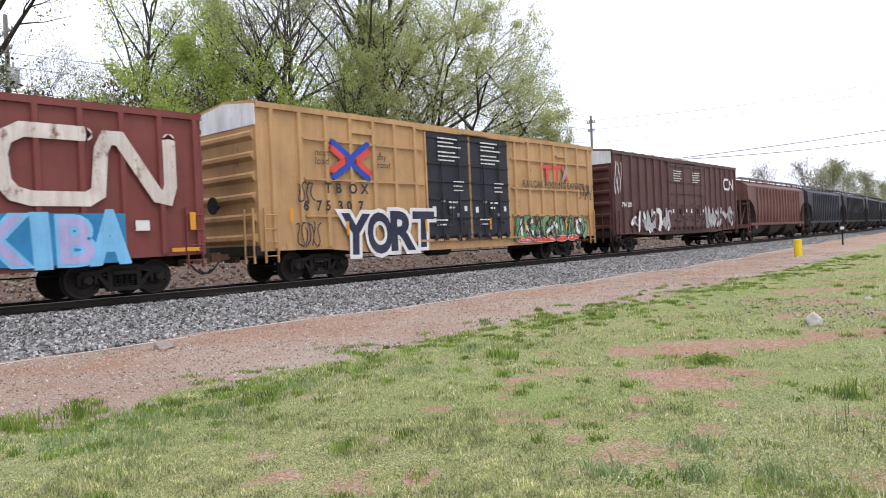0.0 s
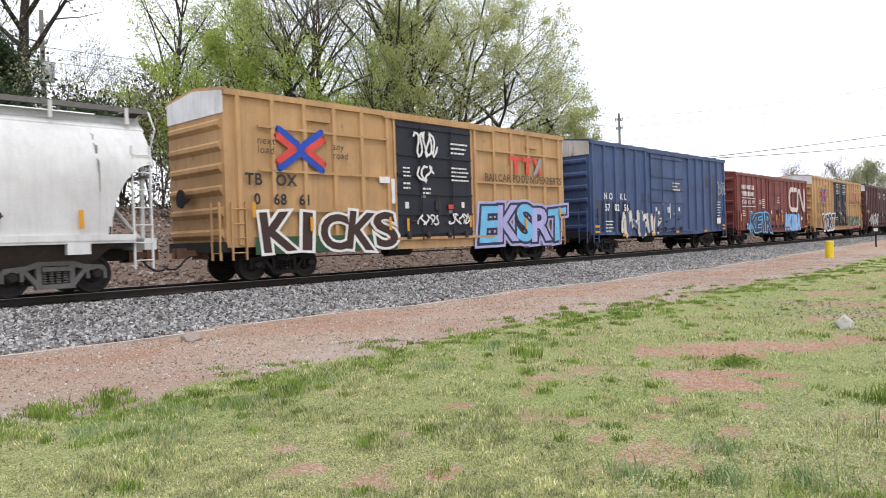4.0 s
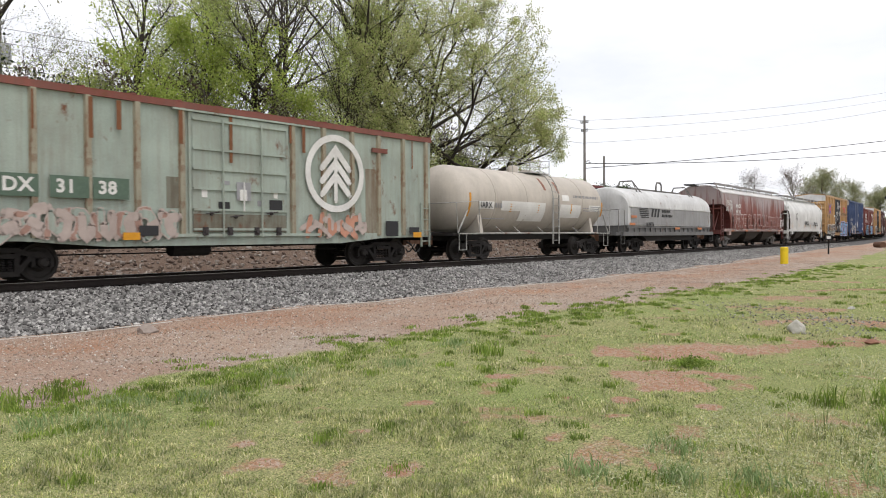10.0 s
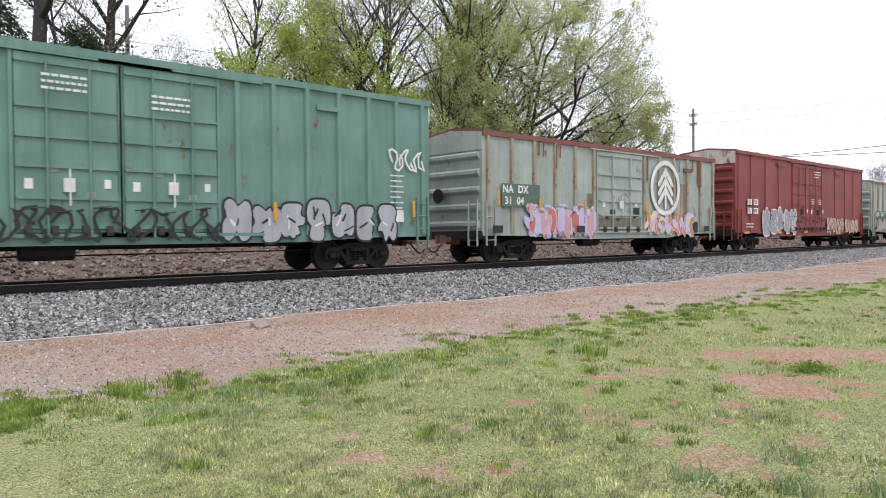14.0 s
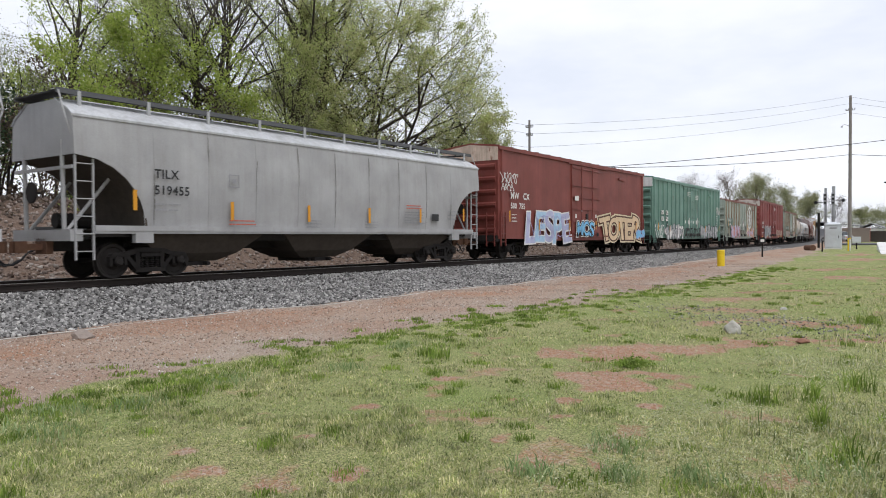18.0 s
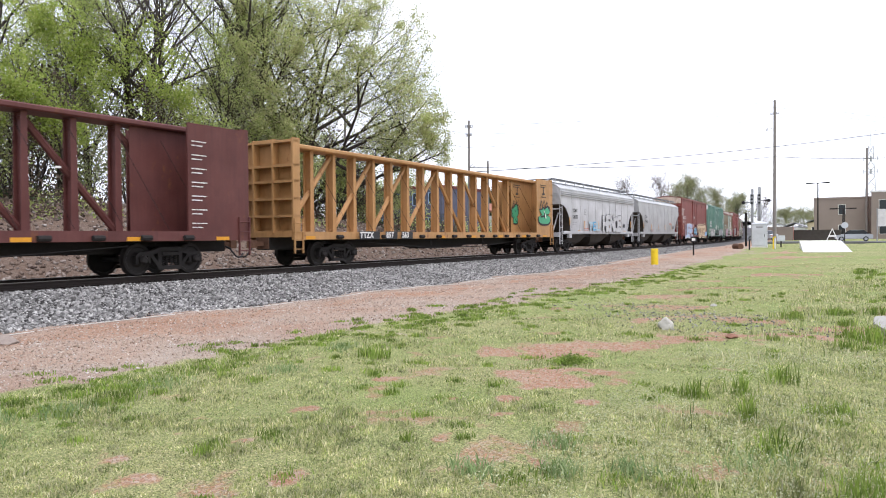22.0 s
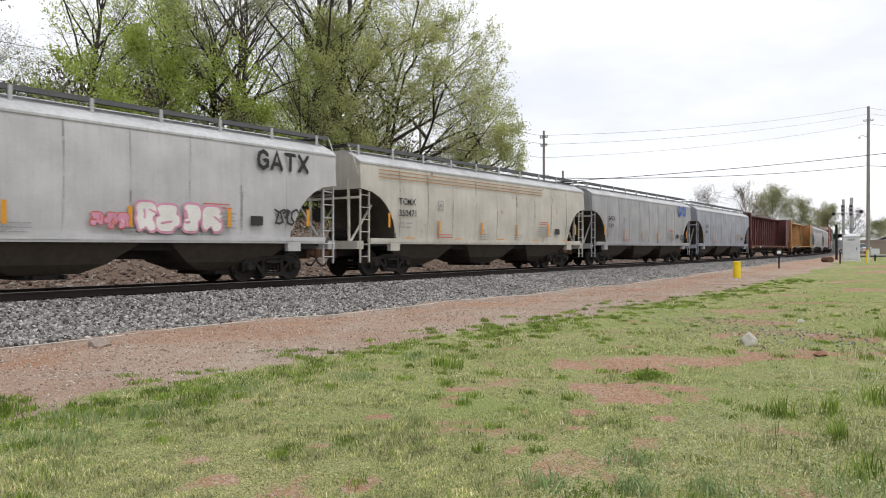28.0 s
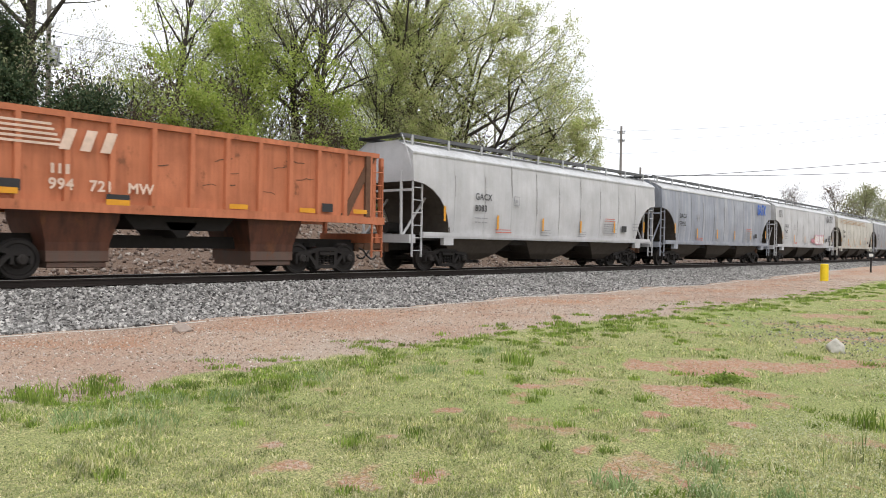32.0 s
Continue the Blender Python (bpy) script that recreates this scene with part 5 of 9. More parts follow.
def yellow_emblems(c, y, xe, marks, xm, number, xn, xt):
    """Crossed-bar emblem at xe with its motto, reporting mark at xm, number at xn and red block emblem at xt."""
    p = Shape()
    for s in (-1, 1):
        ribbon(p, [(xe - .74, 3.68 + s * .55), (xe - .12, 3.68 + s * .16), (xe, 3.68), (xe + .12, 3.68 + s * .16), (xe + .74, 3.68 + s * .55)], .10, y - .002)
    part("painted_emblem", p, BLUE, c, "blue crossed bars")
    q = Shape()
    for s in (-1, 1):
        ribbon(q, [(xe - .80, 3.68 + s * .36), (xe - .24, 3.68)], .10, y - .010)
        ribbon(q, [(xe + .80, 3.68 + s * .36), (xe + .24, 3.68)], .10, y - .010)
    part("painted_emblem", q, RED, c, "red chevrons between the crossed bars")
    for x, (u, w) in ((xe - 1.45, ("next", "load")), (xe + 1.15, ("any", "road"))):
        wording(u, .30, x, 3.86, y, BLACK, c, lean=.1)
        wording(w, .30, x, 3.60, y, BLACK, c, lean=.1)
    wording(marks, .44, xm, 2.78, y, BLACK, c, "reporting_mark", bold=.012)
    wording(number, .42, xn, 2.24, y, BLACK, c, "car_number", bold=.012)
    part("painted_emblem", Shape().box(xt, xt + .75, y - .006, y, 3.95, 4.12).box(xt + .27, xt + .47, y - .005, y, 3.45, 3.95).box(xt + .85, xt + 1.45, y - .006, y, 3.95, 4.12).box(xt + 1.05, xt + 1.25, y - .005, y, 3.45, 3.95), RED, c, "red block emblem")
    part("painted_emblem", Shape().extrude([(xt + 1.5, 4.12), (xt + 1.72, 4.12), (xt + 2.15, 3.45), (xt + 1.93, 3.45)], y - .006, y, "y"), RED, c, "red slanted block")
    part("painted_emblem", Shape().extrude([(xt + 1.95, 4.12), (xt + 2.15, 4.12), (xt + 1.72, 3.45), (xt + 1.5, 3.45)], y - .011, y - .007, "y"), GREYINK, c, "grey slanted block")
    wording("RAILCAR POOLING EXPERTS", .40, xt - 1.55, 3.24, y - .003, plain("brown_stencil", (.10, .07, .05), .6), c, bold=.006, squeeze=.92)


def yellow_bars(c, y, spans):
    for z in (4.25, 3.05, 1.95):
        for a, b in spans:
            part("side_bar", Shape().box(a, b, y, y + .05, z - .035, z + .035), ybx, c)


def yellow_long(front):
    d = [(-2.45, -.02), (.02, 2.5)]
    c, y = run(box_car("yellow box car with black double doors and sprayed graffiti", 19.0, 5.14, ybx, d, even(-9.0, 9.0, 19, d), 7.05, door_mat=blk, end_top=pale, belly=.12), front, 19.0, 7.05)
    yellow_bars(c, y, ((-7.9, -2.6), (2.7, 8.9)))
    yellow_emblems(c, y, -6.05, "T B  O X", -7.15, "6  7 5  3 0  7", -8.0, 5.0)
    for x in (-2.2, .3):
        bars(c, x + .3, 4.75, (1.1, .9, 1.3), .075, .07, y - .06, WHITE)
        bars(c, x + .3, 4.25, (1.0, 1.2, .9), .075, .07, y - .06, WHITE)
        bars(c, x + 1.1, 3.2, (.6, .5, .55), .06, .1, y - .06, WHITE)
        bars(c, x + .1, 1.8, (.6, .5), .07, .1, y - .06, WHITE)
        bars(c, x + .8, 2.45, (.5, .3), .09, .1, y - .06, WHITE)
    reflectors(c, [(-8.55, 1.75), (-6.4, 1.35), (-2.75, 1.35), (1.0, 1.4), (3.4, 1.3), (6.6, 1.3), (8.75, 1.75)], y - .07)
    lettered(c, "YORT", -6.5, -2.25, .78, 2.05, y - .002, DEEP, WHITE, None, 31, .07, lean=.05, wide=1.06)
    wild(c, 2.9, 8.4, .85, 1.95, y - .002, 26, 32, (GREEN, plain("sprayed_moss", (.20, .30, .16), .6), WHITE), BLACK)
    tagging(c, 3.0, 8.3, .9, 1.9, y - .024, 37, BLACK, 9, .03)
    graffiti(c, 3.0, 7.8, .8, 1.05, y - .016, 5, 33, RED, WHITE, None, .3)
    tagging(c, -8.3, -7.4, 1.0, 1.8, y, 34, BLACK, 3)
    tagging(c, -8.2, -7.6, 2.3, 3.0, y, 35, BLACK, 2)
    tagging(c, 8.0, 9.2, 2.6, 3.4, y, 36, BLACK, 3)
    part("roof_vent", Shape().box(-6.0, -5.0, y, y + .06, 4.55, 4.75), ybx, c)
    part("roof_vent", Shape().box(6.2, 6.9, y, y + .06, 4.5, 4.6), ybx, c)
    return c


def yellow_short(front):
    d = [(-1.85, 1.95)]
    c, y = run(box_car("yellow box car with one black door and sprayed graffiti", 16.0, 5.14, ybx, d, even(-7.6, 7.6, 15, d), 5.95, door_mat=blk, end_top=pale, belly=.12), front, 16.0, 5.95)
    yellow_bars(c, y, ((-7.0, -2.1), (2.2, 7.6)))
    yellow_emblems(c, y, -5.6, "TB   OX", -7.45, "0   68   61", -7.2, 4.2)
    bars(c, .75, 4.35, (.9, .8, .7), .09, .07, y - .06, WHITE)
    bars(c, .75, 3.5, (.8, .9, .85, .9), .08, .06, y - .06, WHITE)
    bars(c, -1.6, 3.4, (.35, .3, .35), .07, .06, y - .06, WHITE)
    bars(c, -1.6, 2.9, (.35, .3), .09, .06, y - .06, WHITE)
    bars(c, -.7, 2.75, (.4, .35), .09, .06, y - .06, WHITE)
    tagging(c, -1.0, -.05, 3.75, 4.65, y - .07, 44, WHITE, 3, .04)
    tagging(c, -.95, -.2, 2.95, 3.5, y - .07, 45, WHITE, 2, .04)
    tagging(c, -.95, 0, 1.5, 1.85, y - .07, 46, WHITE, 3, .03)
    tagging(c, .6, 1.6, 1.5, 1.9, y - .07, 47, WHITE, 3, .03)
    part("label_panel", slab(.55, .8, 2.05, 2.2, y - .06), RED, c, "small red label")
    part("label_panel", slab(-2.6, -2.15, 2.85, 3.05, y), WHITE, c, "small white label")
    part("label_panel", slab(-2.1, -1.95, 2.2, 3.0, y - .01), WHITE, c, "narrow white label")
    reflectors(c, [(-7.3, 1.75), (-5.4, 1.35), (-2.3, 1.35), (-1.5, 1.3), (1.65, 1.4), (5.0, 1.3), (7.4, 1.75)], y - .07)
    lettered(c, "EKSRT", 2.3, 7.85, .82, 2.2, y - .002, plain("sprayed_aqua", (.16, .44, .66), .6, scale=3, vary=.35), DEEP, LILAC, 41, .05, second=LILAC, lean=.2, wide=1.12)
    lettered(c, "KICKS", -7.0, -1.9, .78, 1.9, y - .010, plain("sprayed_umber", (.05, .026, .02), .6), WHITE, None, 42, .05, lean=.14, wide=1.05)
    part("graffiti_ground", slab(-7.2, -1.9, .74, 1.22, y - .002, .004), plain("sprayed_bottle_green", (.03, .075, .035), .6, scale=3, vary=.4), c, "dark green ground sprayed behind the letters")
    part("roof_vent", Shape().box(-5.4, -4.5, y, y + .06, 4.55, 4.75), ybx, c)
    part("roof_vent", Shape().box(5.3, 6.0, y, y + .06, 4.5, 4.6), ybx, c)
    return c


yellow_long(31.09)

# red-brown box car
D1 = [(-1.4, 1.8)]
mat = paint("red_brown_box_paint", (0.19, 0.047, 0.038), .3, .12, streak=(.09, .04, .035))
c, y = run(box_car("red-brown box car with a large white emblem and blue graffiti", 15.8, 4.58, mat, D1, even(-7.7, 7.7, 17, D1), 5.9, belly=.1), 10.39, 15.8, 5.9)
p = Shape()
ribbon(p, [(4.9, 3.85), (3.55, 3.85), (3.2, 3.65), (3.1, 3.3), (3.15, 2.7), (3.35, 2.45), (3.7, 2.35), (4.9, 2.35), (5.15, 2.5), (5.25, 3.5), (5.4, 3.8), (5.7, 3.8), (6.6, 2.45), (6.85, 2.4), (6.95, 2.7), (6.95, 3.85)], .17, y - .002, 8)
part("painted_emblem", p, paint("worn_white_emblem", (.70, .65, .58), .45, .35, streak=(.30, .16, .11)), c, "large white winding emblem, rust stained")
bars(c, -6.95, 3.86, (2.3,), .28, .1, y, WHITE, "painted_name", "white bars where a company name stands")
bars(c, -6.95, 3.44, (2.3,), .28, .1, y, WHITE, "painted_name", "white bars where a company name stands")
part("stencil_line", slab(-6.95, -4.4, 3.0, 3.04, y), WHITE, c)
wording("CNIS  413  397", .34, -6.9, 2.76, y, WHITE, c, "car_number", bold=.006)
part("stencil_line", slab(-6.95, -4.4, 2.46, 2.5, y), WHITE, c)
bars(c, -6.9, 2.2, (.6, .5, .6), .07, .07, y, WHITE)
bars(c, -5.6, 2.2, (.6, .5, .6, .5, .6), .07, .07, y, WHITE)
bars(c, -3.6, 2.95, (.4, .4, .4), .07, .05, y, WHITE)
bars(c, -3.0, 3.0, (.5, .55, .5, .55, .5), .07, .06, y, WHITE)
lettered(c, "KEIR", -5.3, -1.35, .82, 2.05, y - .004, DEEP, SKYF, DEEP, 51, .036, lean=.22, wide=1.22)
part("graffiti_ground", slab(1.95, 5.75, .86, 2.02, y - .001, .002), plain("sprayed_mid_blue", (.03, .20, .40), .6, scale=3, vary=.4), c, "blue ground sprayed behind the letters")
lettered(c, "AKIBA", 1.95, 5.75, .9, 1.98, y - .004, SKYF, SKYF, None, 52, .05, second=LILAC, lean=.06, wide=1.04)
graffiti(c, -6.2, -5.3, .95, 1.4, y - .004, 3, 53, SKYF, BLACK, None, .4)
reflectors(c, [(-7.45, 1.55), (-.3, 1.5), (1.0, 1.5), (7.4, 1.6)], y - .07, .16, .45)
reflectors(c, [(6.9, 1.05), (7.3, 1.05)], y - .02, .35, .1)
bars(c, 0, 3.2, (.5, .5, .5), .08, .1, y - .06, WHITE)
part("label_panel", slab(6.0, 6.35, 1.6, 1.85, y), WHITE, c)

# blue box car
mat = paint("blue_box_paint", (0.056, 0.092, 0.198), .5, .12, streak=(.028, .034, .06))
D1 = [(-1.95, 1.75)]
c, y = run(box_car("deep blue box car with cream graffiti and rusty pale end panel", 15.8, 5.2, mat, D1, even(-7.7, 7.7, 16, D1), 5.9, end_top=paint("rust_stained_white", (0.62, 0.56, 0.50), .4, .7), doorstyle="white"), -7.15, 15.8, 5.9)
patch = paint("blue_repaint_patch", (0.035, 0.05, 0.10), .4)
for x0, x1, z0, z1 in ((-7.45, -6.35, 1.75, 2.55), (-3.0, -2.1, 2.5, 3.0), (6.0, 6.75, 1.0, 4.3), (5.05, 5.75, 3.5, 4.1), (-4.6, -4.1, 1.6, 2.2)):
    part("repaint_patch", slab(x0, x1, z0, z1, y + .082), patch, c, "darker repainted patch")
for x0, x1 in ((-7.0, -6.25), (-5.95, -5.2), (-4.95, -4.2)):
    part("repaint_patch", slab(x0, x1, 1.05, 2.5, y + .08), paint("navy_repaint_patch", (.014, .017, .034), .3, streak=(.02, .02, .03)), c, "navy repainted patch behind the numbers")
wording("N O     K L", .42, -6.85, 2.72, y, WHITE, c, "reporting_mark", bold=.01)
wording("57   02   56", .44, -6.75, 2.2, y, WHITE, c, "car_number", bold=.012)
bars(c, -6.7, 1.6, (.7, .6, .7, .5), .07, .08, y, WHITE)
bars(c, -5.3, 1.6, (.5, .4, .5, .4), .07, .08, y, WHITE)
wild(c, -5.2, -1.2, .82, 2.1, y - .005, 22, 61, (WHITE, plain("sprayed_ivory", (.66, .60, .50), .6, scale=3, vary=.25), plain("sprayed_ivory", (.66, .60, .50), .6), mat), plain("sprayed_ash", (.25, .24, .25), .6))
reflectors(c, [(-7.75, 1.05), (-7.75, 1.3), (-5.2, .86), (-2.2, .86), (.6, .95), (4.4, .95), (7.1, 1.25), (7.1, 1.05)], y - .04, .4, .1)
part("label_panel", slab(6.4, 6.95, 1.4, 1.75, y), WHITE, c, "small white label panel")
bars(c, 6.4, 2.7, (.6, .5, .6, .5, .6, .4), .06, .1, y, WHITE)
bars(c, .3, 3.6, (.9, .6, .9), .1, .07, y - .06, CREAM)
tagging(c, 6.6, 7.7, 3.1, 3.9, y, 62, SILVER, 3, .03)

yellow_short(-25.07)

# white rounded hopper
wht = paint("chalky_white_paint", (0.68, 0.675, 0.65), .13, .0)
c, y = run(covered_hopper("off-white round-sided hopper car with black tags", 16.4, 4.0, wht, 6.05, bays=4, round_top=.8, seams=7, trucks=GREYTRUCK, cut=1.05), -43.02, 16.4, 6.05)
wording("UNTX", .34, -5.4, 2.75, y - .06, BLACK, c, "reporting_mark")
wording("5524", .36, -5.4, 2.38, y - .06, BLACK, c, "car_number")
tagging(c, -1.25, .3, 1.75, 2.15, y - .055, 71, BLACK, 5, .04)
tagging(c, 2.9, 4.8, 1.7, 2.1, y - .055, 72, BLACK, 5, .04)
tagging(c, .8, 2.8, 1.7, 2.1, y - .055, 73, GREYINK, 5, .015)
reflectors(c, [(-6.6, 1.5), (-4.0, 1.5), (-1.4, 1.45), (1.2, 1.45), (4, 1.45), (6.4, 1.5)], y - .03)

# red hopper, dusted white
mat = paint("dust_streaked_red_paint", (0.21, 0.046, 0.03), .3, .1, spill=3.05)
c, y = run(covered_hopper("red hopper car streaked with white dust, graffiti along the sill", 17.4, 3.98, mat, 6.5, roofmat=paint("dusty_white_roof", (.64, .62, .60), .2), cavmat=paint("maroon_end_paint", (.13, .032, .026), .3), endmat=paint("maroon_end_paint", (.13, .032, .026), .3), sillmat=paint("dusty_pink_sill", (.42, .30, .27), .4, .3), seams=9, trucks=GREYTRUCK, cut=2.1, walk_mat=plain("dusty_walkway", (.26, .25, .245), .8)), -60.83, 17.4, 6.5)
wording("MWCX", .4, -5.75, 3.0, y - .035, WHITE, c, "reporting_mark", bold=.01)
wording("481760", .36, -5.7, 2.58, y - .045, WHITE, c, "car_number", bold=.01)
lettered(c, "REARE CL", -6.2, -1.5, 1.34, 2.36, y - .05, mat, WHITE, None, 81, .02, lean=.14, wide=1.2, swell=.04)
lettered(c, "INCALN", -1.3, 2.5, 1.34, 2.42, y - .05, mat, WHITE, None, 84, .02, lean=.14, wide=1.2, swell=.04)
lettered(c, "ARTGAVE", 2.7, 7.2, 1.34, 2.30, y - .05, mat, WHITE, None, 85, .02, lean=.14, wide=1.2, swell=.04)
tagging(c, 6.9, 8.1, 1.6, 2.2, y - .066, 86, WHITE, 4, .018)
tagging(c, -8.0, -6.6, 2.5, 3.4, y - .05, 82, WHITE, 5, .02)
reflectors(c, [(-6.6, 1.16), (-3.2, 1.16), (0, 1.16), (3.2, 1.16), (6.4, 1.16)], y - .002, .6, .1, plain("orange_reflector", (.55, .2, .08), .5))

# coil car
grey = paint("coil_car_grey", (0.15, 0.148, 0.145), .4, .06, streak=(.07, .065, .06))
c, y = run(coil_car("grey coil car with a white rounded hood", 14.7, grey, paint("hood_white", (.64, .64, .63), .2, .02), 4.6), -79.53, 14.7, 4.6)
for i in range(6):
    part("painted_stripe", slab(-4.95 + .05 * i, -3.75 + .05 * i - (.1 if i > 3 else 0), 2.42 - .1 * i, 2.47 - .1 * i, y - .02), BLACK, c)
p = Shape()
for i in range(3):
    p.extrude([(-3.3 + .42 * i, 1.98), (-3.08 + .42 * i, 1.98), (-2.92 + .42 * i, 2.44), (-3.14 + .42 * i, 2.44)], y - .025, y - .02, "y")
part("painted_emblem", p, BLACK, c, "plain black painted emblem")
bars(c, -1.75, 2.4, (1.25,), .16, .1, y - .02, BLACK, "painted_name", "black bars where a company name stands")
bars(c, -1.75, 2.14, (1.55,), .16, .1, y - .02, BLACK, "painted_name", "black bars where a company name stands")
wording("163874", .36, -4.1, 1.52, y - .03, BLACK, c, "car_number", bold=.012)
reflectors(c, [(-6.0, 1.9), (-6.2, 1.5), (.2, 1.28), (4.0, 1.28)], y - .05, .7, .12, plain("orange_reflector", (.55, .2, .08), .5))

# tank car
c, y = run(tank_car("dirty white tank car with dark streaks and a railed platform", 12.9, paint("tank_white", (.52, .47, .405), .16, .0, streak=(.20, .17, .14)), 4.65), -95.07, 12.9, 4.65)
wpan = plain("white_panel", (.74, .73, .70), .5, scale=10, vary=.12)


def tank_patch(x0, x1, z0, z1, m, name, label=""):
    q = []
    for i in range(5):
        z = z0 + (z1 - z0) * i / 4
        q.append((-math.sqrt(1.37 ** 2 - (z - 2.46) ** 2) - .013, z))
    part(name, Shape().loft([[(x, a, z) for a, z in q] + [(x, a + .012, z) for a, z in q[::-1]] for x in (x0, x1)]), m, c, label)


tank_patch(-4.75, -3.72, 2.06, 2.36, wpan, "label_panel", "white panel behind the reporting mark")
wording("IARX", .33, -4.68, 2.20, -1.398, BLACK, c, "reporting_mark", bold=.006)
bars(c, -3.68, 2.32, (.46,), .2, .1, -1.39, GREYINK, "car_number", "grey bars where a number stands")
tank_patch(-3.2, .2, 2.02, 2.42, wpan, "painted_band", "broad white painted band")
tank_patch(-1.75, .2, 1.60, 2.02, wpan, "painted_band", "broad white painted band")
tank_patch(1.5, 3.42, 1.80, 2.40, wpan, "painted_band", "broad white painted band")
tank_patch(1.68, 2.3, 2.56, 2.84, wpan, "label_panel", "small white panel")
tank_patch(4.2, 5.3, 2.12, 2.42, wpan, "label_panel", "white panel of small print")
for x, z, h in ((-5.38, 1.74, .93), (-2.55, 1.98, .44), (-.40, 1.98, .44), (2.46, 2.0, .43), (5.5, 1.9, .7)):
    tank_patch(x, x + .11, z, z + h, YELLOW, "reflector", "yellow reflective strip")
bars(c, 2.75, 2.86, (2.4,), .18, .06, -1.335, GREYINK, "faded_name", "faded grey bars where a name stood")
bars(c, 3.6, 2.30, (.6, .6), .07, .06, -1.395, GREYINK)
bars(c, 4.3, 2.36, (.9, .9, .9), .05, .04, -1.405, GREYINK)
bars(c, -4.35, 1.70, (1.6,), .06, .1, -1.165, GREYINK)
wine = plain("red_product_stain", (.30, .14, .10), .8, scale=3, vary=.5)
for x, z0 in ((.25, 3.0), (1.35, 2.9)):
    tank_patch(x, x + .16, z0, z0 + .55, wine, "stain", "reddish spill stain")

# pale green box cars with an arrow roundel
pgm = paint("pale_grey_green_paint", (0.355, 0.415, 0.36), .26, .2, streak=(.17, .09, .05))
rroof = paint("rusty_red_roof", (.22, .07, .05), .3, .6)
GBACK = plain("green_backing", (.10, .15, .11), .6)


